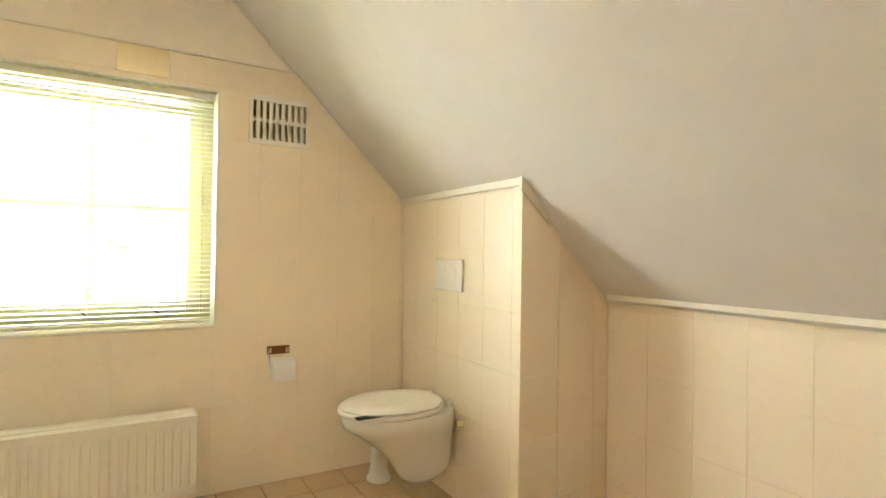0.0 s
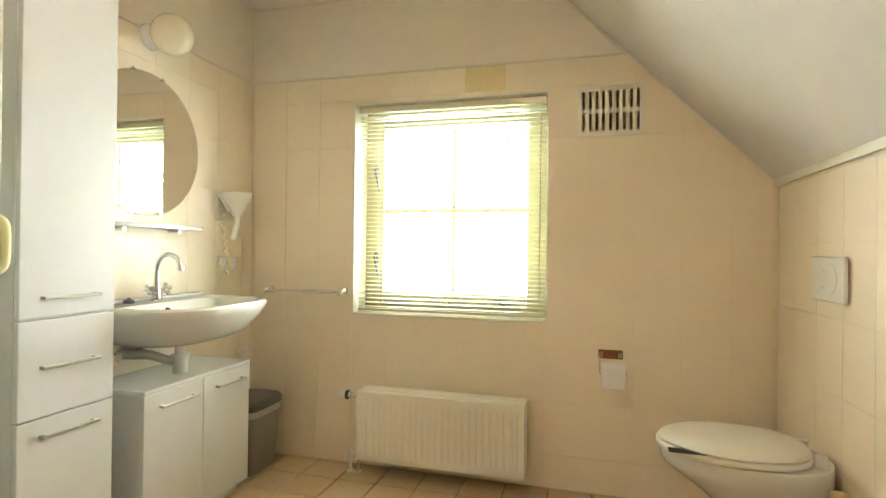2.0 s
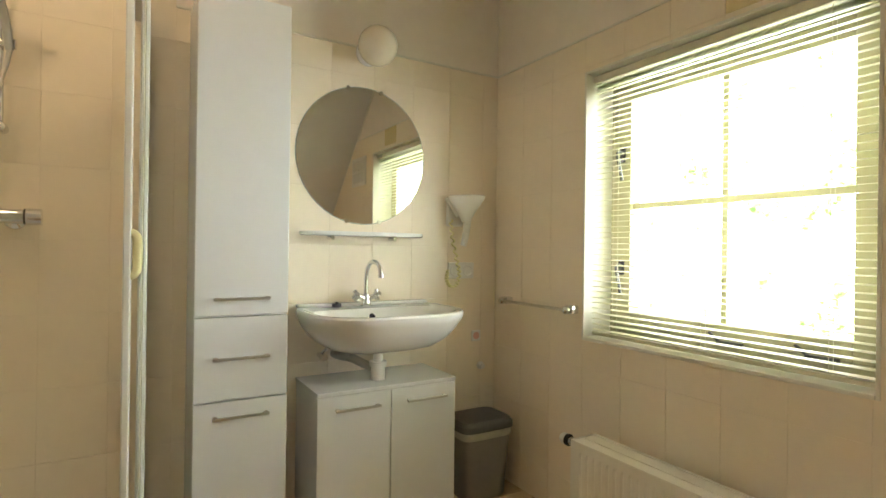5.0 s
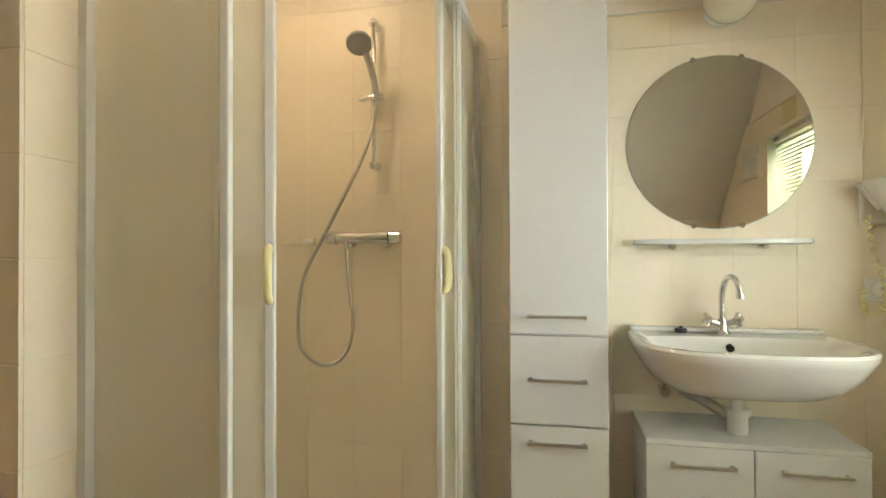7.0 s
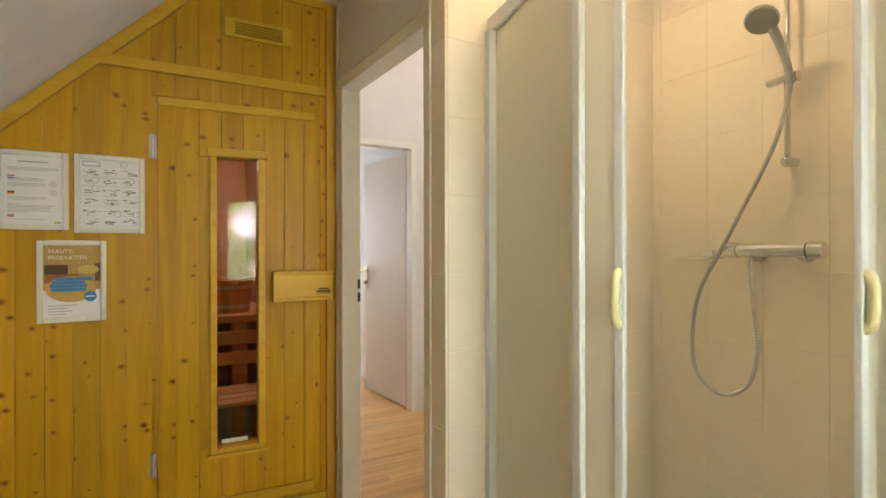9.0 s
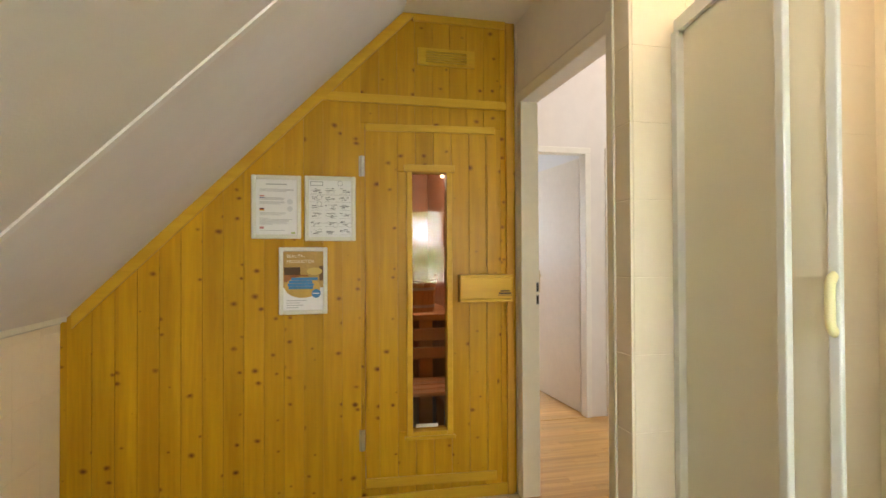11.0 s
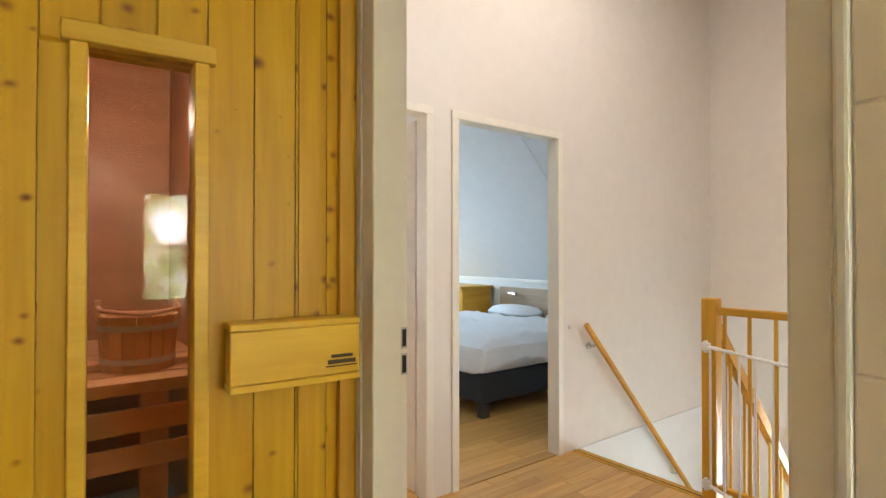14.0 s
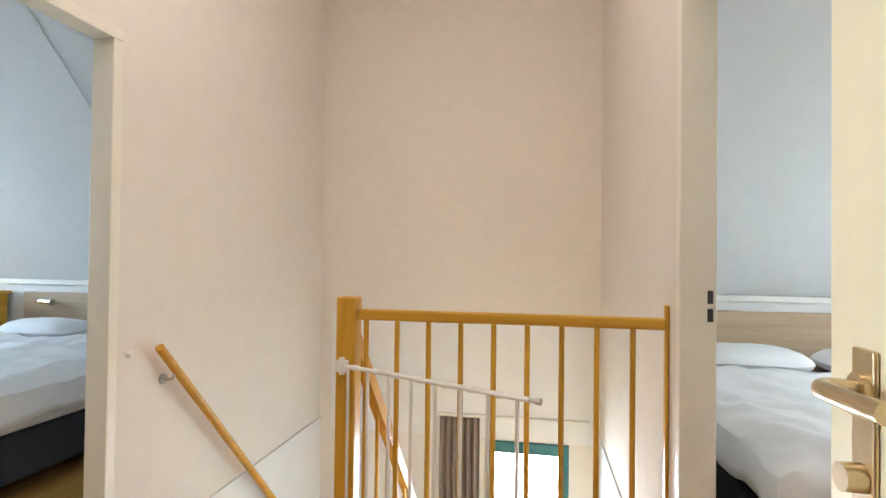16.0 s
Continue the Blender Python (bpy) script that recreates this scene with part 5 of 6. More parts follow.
lathe(b, [(0.012, 0.03), (0.03, 0.024), (0.046, 0.012), (0.049, 0.0), (0.044, -0.006), (0.01, -0.007)], Matrix.Translation((0.185, -2.008, 1.945)) @ Matrix.Rotation(radians(-38), 4, "Y") @ Matrix.Rotation(radians(12), 4, "X"))
part("spray_head", b, material("grey_spray_face", (0.36, 0.37, 0.37), 0.35), srail, "round grey spray head", True)
b = bm_new()
hose = smooth_path([(0.08, -2.104, 1.195), (0.085, -2.09, 1.05), (0.09, -2.073, 0.90), (0.10, -2.10, 0.785), (0.11, -2.177, 0.737), (0.115, -2.255, 0.775), (0.115, -2.29, 0.86), (0.115, -2.27, 1.065), (0.11, -2.166, 1.27), (0.10, -2.03, 1.537), (0.09, -1.985, 1.68), (0.085, -1.972, 1.755)], 30)
cnt = [0]
def rib(t):
    cnt[0] += 1
    return 0.0078 if cnt[0] % 2 else 0.0062
tube(b, hose, rib, 8)
part("hose", b, STEEL, srail, "ribbed metal shower hose")
soap = thing("soap_dish", "chrome wire soap dish beside the shower mixer", "soap dish")
b = bm_new()
for q in (0.035, 0.06, 0.085, 0.11):
    cyl(b, (q, -2.37, 1.205), (q, -2.235, 1.205), 0.003, seg=8)
for y in (-2.37, -2.235):
    cyl(b, (0.007, y, 1.205), (0.112, y, 1.205), 0.003, seg=8)
part("basket", b, CHROME, soap)
part("mount", box(bm_new(), 0.007, -2.315, 1.205, 0.03, -2.265, 1.232, 0.003), CHROME, soap)

BULB = glowing("warm_bulb", (1.0, 0.62, 0.25), 14.0)


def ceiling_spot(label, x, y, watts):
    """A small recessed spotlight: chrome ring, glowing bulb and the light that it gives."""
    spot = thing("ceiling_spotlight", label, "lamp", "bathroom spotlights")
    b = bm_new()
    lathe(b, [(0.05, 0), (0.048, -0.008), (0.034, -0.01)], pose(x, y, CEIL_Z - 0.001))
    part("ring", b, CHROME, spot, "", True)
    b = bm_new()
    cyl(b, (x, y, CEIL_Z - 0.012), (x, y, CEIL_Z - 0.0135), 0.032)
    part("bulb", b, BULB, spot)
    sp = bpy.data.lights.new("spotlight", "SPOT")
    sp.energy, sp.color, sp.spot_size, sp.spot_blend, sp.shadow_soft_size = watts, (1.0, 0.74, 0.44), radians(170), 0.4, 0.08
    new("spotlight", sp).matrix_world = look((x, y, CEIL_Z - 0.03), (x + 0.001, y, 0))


ceiling_spot("small warm ceiling spotlight above the shower", 0.62, -2.24, 22)
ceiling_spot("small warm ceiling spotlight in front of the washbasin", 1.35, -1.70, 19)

# ---------- sauna front ----------
DX0, DX1, DZ0, DZ1 = 1.105, 1.772, 0.10, 1.882
GX0, GX1, GZ0, GZ1 = 1.368, 1.540, 0.366, 1.646
wall_sauna = structure("wall_sauna_front", wall_with_holes("y", SAUNA_Y + 0.009, -0.109, 0.99, KNEE_X + 0.06, -0.25, 2.6, [(DX0, DX1, DZ0, DZ1)]), PINE, "knotty pine board wall of the sauna under the slope", "wall")
sb = basis((0, SAUNA_Y, 0), -X3, Z3, Y3)


def lath(name, x0, x1, z0, z1, d0, d1, mat, parent, bev=0.003, label=""):
    return part(name, box(bm_new(), x0, SAUNA_Y + d0, z0, x1, SAUNA_Y + d1, z1, bev), mat, parent, label)


def slope_lath(parent):
    b = bm_new()
    z_lo, z_hi, w = 0.99, 2.445, 0.068
    prism(b, [(ROOF - z_lo - 0.003, SAUNA_Y + 0.0145, z_lo), (ROOF - z_hi - 0.003, SAUNA_Y + 0.0145, z_hi), (ROOF - z_hi - 0.003 - w, SAUNA_Y + 0.0145, z_hi), (ROOF - z_lo - 0.003, SAUNA_Y + 0.0145, z_lo - w)], (0, 0.016, 0))
    part("slope_board", b, PALEPINE, parent)


slope_lath(wall_sauna)
lath("cross_board", 1.045, 1.975, 1.985, 2.028, 0.0145, 0.030, PALEPINE, wall_sauna)
lath("corner_board", 1.007, 1.045, 0.0, 2.44, 0.0145, 0.030, PINEZ, wall_sauna)
lath("top_board", 1.045, 1.53, 2.41, 2.448, 0.0145, 0.028, PALEPINE, wall_sauna)
lath("foot_board", 1.045, 3.03, 0.0, 0.06, 0.0145, 0.026, PALEPINE, wall_sauna)

sdoor = thing("sauna_door", "knotty pine sauna door with a narrow window", "door")
part("leaf", wall_with_holes("y", SAUNA_Y + 0.009, -0.056, DX0 + 0.003, DX1 - 0.003, DZ0 + 0.003, DZ1 - 0.003, [(GX0, GX1, GZ0, GZ1)]), PINE, sdoor)
pieces("board", sdoor, basis((0, SAUNA_Y - 0.0018, 0), -X3, Z3, Y3), [-DX1 + 0.004, -1.702, -1.612, -1.522, -1.432, -1.342, -1.252, -1.165, -1.158, -DX0 - 0.004], [DZ0 + 0.004, DZ1 - 0.004], [(-GX1, -GX0, GZ0, GZ1)], [], 0.0022, 0.0185, 0.0034, PINE)
lath("top_rail", 1.118, 1.768, 1.845, 1.880, 0.0172, 0.032, PALEPINE, sdoor)
lath("bottom_rail", 1.118, 1.768, 0.105, 0.150, 0.0172, 0.032, PALEPINE, sdoor)
for a in ((1.340, GX0, 0.345, GZ1), (GX1, 1.568, 0.345, GZ1)):
    lath("glazing_frame", *a, 0.0172, 0.036, PALEPINE, sdoor)
lath("glazing_frame", 1.328, 1.580, GZ1, 1.682, 0.0172, 0.040, PALEPINE, sdoor)
lath("glazing_frame", 1.328, 1.580, 0.328, 0.3445, 0.0172, 0.040, PALEPINE, sdoor)
lath("glazing_frame", GX0, GX1, 0.3455, GZ0, 0.0172, 0.034, PALEPINE, sdoor)
pane = lath("pane", GX0 - 0.002, GX1 + 0.002, GZ0 - 0.002, GZ1 + 0.002, -0.022, -0.016, SMOKED, sdoor, 0)
pane.visible_shadow = False
lath("label", 1.41, 1.52, 0.372, 0.39, -0.0155, -0.015, PAPER, sdoor, 0, "pale sticker at the foot of the glass")
for z in (1.622, 0.285):
    b = bm_new()
    cyl(b, (1.786, SAUNA_Y + 0.022, z), (1.786, SAUNA_Y + 0.022, z + 0.10), 0.008)
    box(b, 1.772, SAUNA_Y + 0.0165, z, 1.80, SAUNA_Y + 0.02, z + 0.10)
    part("hinge", b, STEEL, sdoor, "steel pin hinge")
pull = part("door_pull", box(bm_new(), 1.06, SAUNA_Y + 0.0172, 1.0182, 1.295, SAUNA_Y + 0.033, 1.1218), PALEPINE, sdoor, "pale pine box-shaped door pull with a dark mark")
lath("front", 1.045, 1.312, 1.018, 1.122, 0.075, 0.090, PALEPINE, pull)
lath("top", 1.045, 1.312, 1.1222, 1.137, 0.033, 0.092, PALEPINE, pull)
lath("bottom", 1.045, 1.312, 1.003, 1.0178, 0.033, 0.092, PALEPINE, pull)
lath("end", 1.296, 1.310, 1.0182, 1.1218, 0.033, 0.0748, PINEZ, pull)
BURN = material("burnt_mark", (0.06, 0.035, 0.015), 0.8)
for x0, x1, z0, z1 in ((1.055, 1.118, 1.040, 1.049), (1.062, 1.11, 1.053, 1.060), (1.052, 1.122, 1.034, 1.037)):
    lath("mark", x0, x1, z0, z1, 0.0902, 0.0906, BURN, pull, 0)
sdoor.matrix_world = Matrix.Translation((1.786, SAUNA_Y, 0)) @ Matrix.Rotation(radians(-4.4), 4, "Z") @ Matrix.Translation((-1.786, -SAUNA_Y, 0))
svent = thing("sauna_vent", "pale pine vent board with horizontal slots", "vent")
part("board", wall_with_holes("y", SAUNA_Y + 0.0147, 0.016, 1.213, 1.507, 2.192, 2.277, [(1.255, 1.465, 2.206 + 0.012 * k, 2.2125 + 0.012 * k) for k in range(5)]), PALEPINE, svent)
# Near-black sheet gives the sauna vent's slots their shade.
part("slot_shade", box(bm_new(), 1.24, SAUNA_Y + 0.0142, 2.2, 1.48, SAUNA_Y + 0.0146, 2.27), DARK, svent)


def poster(label, x0, x1, z0, z1, tilt):
    """A sheet behind a silver snap frame; returns the Empty and a function that puts a flat patch on the sheet (0..1 across, 0..1 down)."""
    p = thing("picture_frame", label, "picture frame", "posters on the sauna wall")
    w, h, f = x1 - x0, z1 - z0, 0.02
    part("sheet", box(bm_new(), -w / 2 + 0.01, 0, -h / 2 + 0.01, w / 2 - 0.01, 0.004, h / 2 - 0.01), PAPER, p, "printed sheet of paper")
    for a in ((-w / 2, -w / 2 + f, -h / 2, h / 2), (w / 2 - f, w / 2, -h / 2, h / 2), (-w / 2 + f, w / 2 - f, -h / 2, -h / 2 + f), (-w / 2 + f, w / 2 - f, h / 2 - f, h / 2)):
        part("moulding", box(bm_new(), a[0], 0.0, a[2], a[1], 0.016, a[3], 0.005), SILVER, p, "", True)
    iw, ih = w - 2 * f, h - 2 * f

    def patch(nm, u0, u1, v0, v1, mat, lift=0.0044):
        part(nm, box(bm_new(), iw / 2 - iw * u0, 0.004, ih / 2 - ih * v1, iw / 2 - iw * u1, lift, ih / 2 - ih * v0), mat, p)

    def disc(nm, u, v, r, mat, lift, sz=1.0):
        bmx = bm_new()
        cyl(bmx, (iw / 2 - iw * u, 0.004, ih / 2 - ih * v), (iw / 2 - iw * u, lift, ih / 2 - ih * v), r, seg=28)
        bmesh.ops.transform(bmx, matrix=Matrix.Translation((0, 0, (ih / 2 - ih * v) * (1 - sz))) @ Matrix.Diagonal((1, 1, sz, 1)), verts=bmx.verts)
        part(nm, bmx, mat, p)

    def words(s, u, v, size, mat):
        cu = bpy.data.curves.new("words", "FONT")
        cu.body, cu.size, cu.extrude = s, size, 0.0002
        tmp = new("words", cu)
        me = bpy.data.meshes.new_from_object(tmp.evaluated_get(bpy.context.evaluated_depsgraph_get()))
        bpy.data.objects.remove(tmp)
        me.materials.clear()
        me.materials.append(mat)
        o = new("lettering", me)
        o.matrix_world = Matrix.Translation((iw / 2 - iw * u, 0.0056, ih / 2 - ih * v)) @ basis((0, 0, 0), -X3, Z3, Y3)
        o.parent = p
    p.matrix_world = Matrix.Translation(((x0 + x1) / 2, SAUNA_Y + 0.0150, (z0 + z1) / 2)) @ Matrix.Rotation(radians(tilt), 4, "Y")
    return patch, disc, words


PALEINK = material("pale_grey_print", (0.45, 0.46, 0.50), 0.8)
BLUEP = material("blue_print", (0.06, 0.24, 0.55), 0.7, noise_scale=30, vary=0.2)
patch, disc, words = poster("silver-framed printed notice in four languages", 2.074, 2.299, 1.315, 1.615, 0)
patch("heading", 0.25, 0.75, 0.075, 0.095, PALEINK)
for v0, v1, u1 in ((0.17, 0.178, 0.92), (0.19, 0.198, 0.92), (0.21, 0.217, 0.75), (0.325, 0.332, 0.62), (0.34, 0.348, 0.7), (0.36, 0.368, 0.68), (0.40, 0.408, 0.7), (0.42, 0.428, 0.7), (0.44, 0.447, 0.6), (0.60, 0.607, 0.72), (0.62, 0.627, 0.72), (0.64, 0.647, 0.6), (0.70, 0.707, 0.3), (0.72, 0.727, 0.88), (0.74, 0.747, 0.8), (0.76, 0.767, 0.8), (0.78, 0.787, 0.75), (0.80, 0.807, 0.8), (0.82, 0.827, 0.4), (0.92, 0.927, 0.7)):
    patch("text_line", 0.09, u1, v0, v1, PALEINK)
for v0, cs in ((0.29, ((0.5, 0.05, 0.05), (0.8, 0.8, 0.8), (0.05, 0.1, 0.4))), (0.52, ((0.02, 0.02, 0.02), (0.5, 0.05, 0.03), (0.7, 0.5, 0.05)))):
    for k, c in enumerate(cs):
        patch("flag_stripe", 0.09, 0.20, v0 + 0.016 * k, v0 + 0.016 * (k + 1), material("flag_ink", c, 0.7))
patch("flag_stripe", 0.09, 0.19, 0.855, 0.895, material("pink_ink", (0.55, 0.25, 0.3), 0.7))
for v in (0.40, 0.53):
    disc("stamp", 0.83, v, 0.013, material("faint_print", (0.66, 0.68, 0.72), 0.8), 0.0045)
patch("badge", 0.86, 0.96, 0.955, 0.985, material("lime_ink", (0.45, 0.55, 0.2), 0.7))

patch, disc, words = poster("silver-framed instruction sheet with small drawings", 1.817, 2.058, 1.305, 1.617, 0)
patch("heading", 0.03, 0.33, 0.02, 0.10, PALEINK)
patch("heading_box", 0.05, 0.31, 0.035, 0.085, PAPER, 0.0048)
for r_ in range(6):
    for c_ in range(3):
        u, v = 0.04 + c_ * 0.335, 0.135 + r_ * 0.145
        random.seed(r_ * 7 + c_)
        for q in range(11):
            a, bq = random.uniform(0, 0.2), random.uniform(0.0, 0.075)
            patch("drawing_stroke", u + a, u + a + random.uniform(0.02, 0.10), v + bq, v + bq + random.uniform(0.004, 0.02), INK if q % 2 else PALEINK)
        patch("caption", u, u + 0.26, v + 0.10, v + 0.104, PALEINK)
for v in (0.255, 0.38, 0.755):
    patch("rule", 0.02, 0.98, v, v + 0.004, INK)
for u, v in ((0.24, 0.30), (0.24, 0.42), (0.62, 0.79), (0.95, 0.79), (0.73, 0.05)):
    disc("dial", u, v, 0.0125, PALEINK, 0.0045)
    disc("dial_face", u, v, 0.0105, PAPER, 0.0049)
patch, disc, words = poster("silver-framed poster with folded blue towels", 1.952, 2.176, 0.956, 1.275, 0)
TAN = material("tan_print", (0.50, 0.32, 0.10), 0.7, noise_scale=14, vary=0.2)
patch("photo", 0.0, 1.0, 0.0, 0.62, TAN)
patch("dark_shelf", 0.02, 0.42, 0.27, 0.40, material("dark_brown_print", (0.10, 0.05, 0.02), 0.7, noise_scale=25, vary=0.3), 0.0048)
patch("dark_wall", 0.9, 1.0, 0.25, 0.5, material("brown_print", (0.16, 0.08, 0.03), 0.7), 0.0048)
patch("bench_print", 0.02, 0.62, 0.40, 0.52, material("russet_print", (0.34, 0.13, 0.04), 0.7, noise_scale=25, vary=0.2), 0.0046)
disc("round_table", 0.48, 0.61, 0.082, material("ochre_print", (0.62, 0.40, 0.10), 0.7, noise_scale=20, vary=0.15), 0.0050, 0.62)
disc("bowl_print", 0.78, 0.34, 0.036, material("straw_print", (0.62, 0.46, 0.14), 0.7), 0.0051, 0.5)
for k, (u0, u1) in enumerate(((0.13, 0.74), (0.11, 0.76), (0.14, 0.72), (0.2, 0.86))):
    patch("towel_print", u0, u1, 0.645 - 0.05 * (k + 1), 0.642 - 0.05 * k, BLUEP, 0.0053)
disc("badge", 0.82, 0.72, 0.021, BLUEP, 0.0056)
patch("badge_text", 0.73, 0.9, 0.71, 0.725, PAPER, 0.0060)
CREAMINK = material("cream_print", (0.85, 0.78, 0.62), 0.7)
words("BEAUTY-", 0.08, 0.105, 0.021, CREAMINK)
words("PRODUCTEN", 0.08, 0.195, 0.021, CREAMINK)
for k in range(4):
    patch("text_line", 0.08, (0.58, 0.42, 0.5, 0.38)[k], 0.83 + 0.04 * k, 0.842 + 0.04 * k, PALEINK)

# sauna inside
# Blue-grey floor colour paints a bluish reflection in the sauna door glass.
structure("floor_sauna", box(bm_new(), 0.99, -5.8, -0.25, 3.1, SAUNA_Y - 0.001, -0.01), material("reflection_blue_tile", (0.33, 0.37, 0.45), 0.35, noise_scale=6, vary=0.12), "tiled sauna floor, blue-grey for the reflection in the door glass", "floor")
structure("wall_sauna_west", box(bm_new(), 1.0, -5.8, -0.01, 1.03, SAUNA_Y - 0.10, 2.36), SAUNAWOOD, "dark wooden inner wall of the sauna", "wall")
structure("wall_sauna_east", box(bm_new(), 3.02, -5.8, -0.01, 3.05, SAUNA_Y - 0.10, 1.0), SAUNAWOOD, "dark wooden inner wall of the sauna", "wall")
bench = thing("sauna_bench", "slatted wooden sauna bench with boarded front", "bench")
for k in range(9):
    part("seat_slat", box(bm_new(), 1.04, -5.76 + 0.13 * k, 0.800, 3.0, -5.648 + 0.13 * k, 0.826, 0.004), BENCHWOOD, bench)
for z0, z1 in ((0.782, 0.828), (0.648, 0.732), (0.522, 0.602)):
    part("front_board", box(bm_new(), 1.04, -4.605, z0, 3.0, -4.583, z1, 0.004), BENCHWOOD, bench)
for x in (1.28, 1.72, 2.2, 2.7):
    part("leg", box(bm_new(), x - 0.045, -4.640, -0.01, x + 0.045, -4.6055, 0.7995, 0.003), BENCHWOOD, bench)
step = thing("sauna_step", "slatted wooden step in front of the sauna bench", "bench")
for k in range(4):
    part("slat", box(bm_new(), 1.04, -4.57 + 0.105 * k, 0.378, 2.9, -4.478 + 0.105 * k, 0.402, 0.004), BENCHWOOD, step)
for x in (1.2, 1.72, 2.7):
    part("bearer", box(bm_new(), x - 0.025, -4.57, 0.30, x + 0.025, -4.165, 0.3775), SAUNAWOOD, step)
    for y in (-4.53, -4.2):
        part("leg", box(bm_new(), x - 0.022, y - 0.022, -0.009, x + 0.022, y + 0.022, 0.2995), SAUNAWOOD, step)
bucket = thing("sauna_bucket", "wooden sauna bucket with metal hoops on the bench", "bucket")
BKX, BKY, BKZ = 1.30, -4.86, 0.8262
rs = [(0.128, 0.0), (0.142, 0.21), (0.130, 0.21), (0.116, 0.02)]
n_stave = 18
for k in range(n_stave):
    b = bm_new()
    a0, a1 = 2 * math.pi * (k + 0.03) / n_stave, 2 * math.pi * (k + 0.97) / n_stave
    quad = [[b.verts.new((BKX + r * math.cos(a), BKY + r * math.sin(a), BKZ + h)) for r, h in rs] for a in (a0, a1)]
    for i in range(4):
        j = (i + 1) % 4
        b.faces.new((quad[0][i], quad[0][j], quad[1][j], quad[1][i]))
    b.faces.new(quad[0])
    b.faces.new(quad[1][::-1])
    part("stave", b, BENCHWOOD, bucket)
for z, r in ((0.03, 0.1305), (0.155, 0.139)):
    b = bm_new()
    lathe(b, [(r - 0.006, 0), (r + 0.001, 0), (r + 0.003, 0.022), (r - 0.004, 0.022)], pose(BKX, BKY, BKZ + z))
    part("hoop", b, STEEL, bucket, "dull metal hoop", True)
for s_ in (-1, 1):
    part("ear", box(bm_new(), BKX + s_ * 0.138 - 0.012, BKY - 0.02, BKZ + 0.19, BKX + s_ * 0.138 + 0.012, BKY + 0.02, BKZ + 0.27, 0.004), BENCHWOOD, bucket)
b = bm_new()
tube(b, smooth_path([(BKX - 0.138, BKY + 0.01, BKZ + 0.245), (BKX - 0.12, BKY + 0.10, BKZ + 0.235), (BKX, BKY + 0.155, BKZ + 0.225), (BKX + 0.12, BKY + 0.10, BKZ + 0.235), (BKX + 0.138, BKY + 0.01, BKZ + 0.245)]), 0.008, 10)
part("handle", b, SAUNAWOOD, bucket, "", True)
hook = thing("sauna_ladle_board", "dark wooden peg board with a ladle on the sauna wall", "wall rack")
part("board", box(bm_new(), 1.46, -5.7985, 1.13, 1.86, -5.775, 1.21, 0.006), SAUNAWOOD, hook)
for x in (1.52, 1.66, 1.80):
    b = bm_new()
    cyl(b, (x, -5.7745, 1.17), (x, -5.70, 1.19), 0.011, 0.014, 12)
    part("peg", b, SAUNAWOOD, hook, "", True)
slamp = thing("sauna_lamp", "small warm lamp on the sauna wall", "lamp")
part("plate", box(bm_new(), 1.031, -5.10, 1.82, 1.042, -5.04, 2.02, 0.003), SAUNAWOOD, slamp)
for z in (1.985, 1.86):
    b = bm_new()
    ball(b, (1.056, -5.07, z), 0.017)
    part("bulb", b, glowing("sauna_bulb", (1.0, 0.6, 0.3), 4.0), slamp, "small glowing bulb", True)
point_light("sauna_glow", (1.30, -4.72, 1.80), 30, (1.0, 0.80, 0.62), 0.05)


# ---------- landing and stairs ----------
RAILX = -1.142
bal = thing("balustrade", "varnished beech balustrade round the stairwell", "balustrade")
part("newel_post", box(bm_new(), RAILX - 0.037, -3.829, -0.25, RAILX + 0.037, -3.755, 1.046, 0.007), PINEZ, bal)
part("end_post", box(bm_new(), RAILX - 0.017, -2.692, -0.012, RAILX + 0.017, -2.659 - 0.022, 1.046, 0.004), PINEZ, bal)
part("handrail", box(bm_new(), RAILX - 0.022, -3.755, 0.964, RAILX + 0.022, -2.6925, 1.002, 0.006), PINEY, bal)
part("bottom_rail", box(bm_new(), RAILX - 0.018, -3.755, 0.06, RAILX + 0.018, -2.6925, 0.095, 0.005), PINEY, bal)
for k in range(9):
    b = bm_new()
    y = -3.725 + 0.1165 * k
    cyl(b, (RAILX, y, 0.095), (RAILX, y, 0.964), 0.0095, seg=12)
    part("baluster", b, PINEZ, bal, "", True)

srl = thing("stair_balustrade", "sloping beech handrail and spindles down the stair", "balustrade")
p0, p1 = Vector((RAILX - 0.04, -3.792, 0.90)), Vector((-2.85, -3.792, -0.88))
d = (p1 - p0).normalized()
nrm = Vector((-d.z, 0, d.x))
b = bm_new()
prism(b, [p0 + nrm * 0.03 + Vector((0, -0.02, 0)), p1 + nrm * 0.03 + Vector((0, -0.02, 0)), p1 - nrm * 0.03 + Vector((0, -0.02, 0)), p0 - nrm * 0.03 + Vector((0, -0.02, 0))], (0, 0.04, 0))
part("handrail", b, PINEX, srl)
b = bm_new()
q0, q1 = p0 - Vector((0, 0, 0.95)), p1 - Vector((0, 0, 0.95))
prism(b, [q0 + nrm * 0.11 + Vector((0, -0.018, 0)), q1 + nrm * 0.11 + Vector((0, -0.018, 0)), q1 - nrm * 0.11 + Vector((0, -0.018, 0)), q0 - nrm * 0.11 + Vector((0, -0.018, 0))], (0, 0.036, 0))
part("string", b, PINEX, srl)
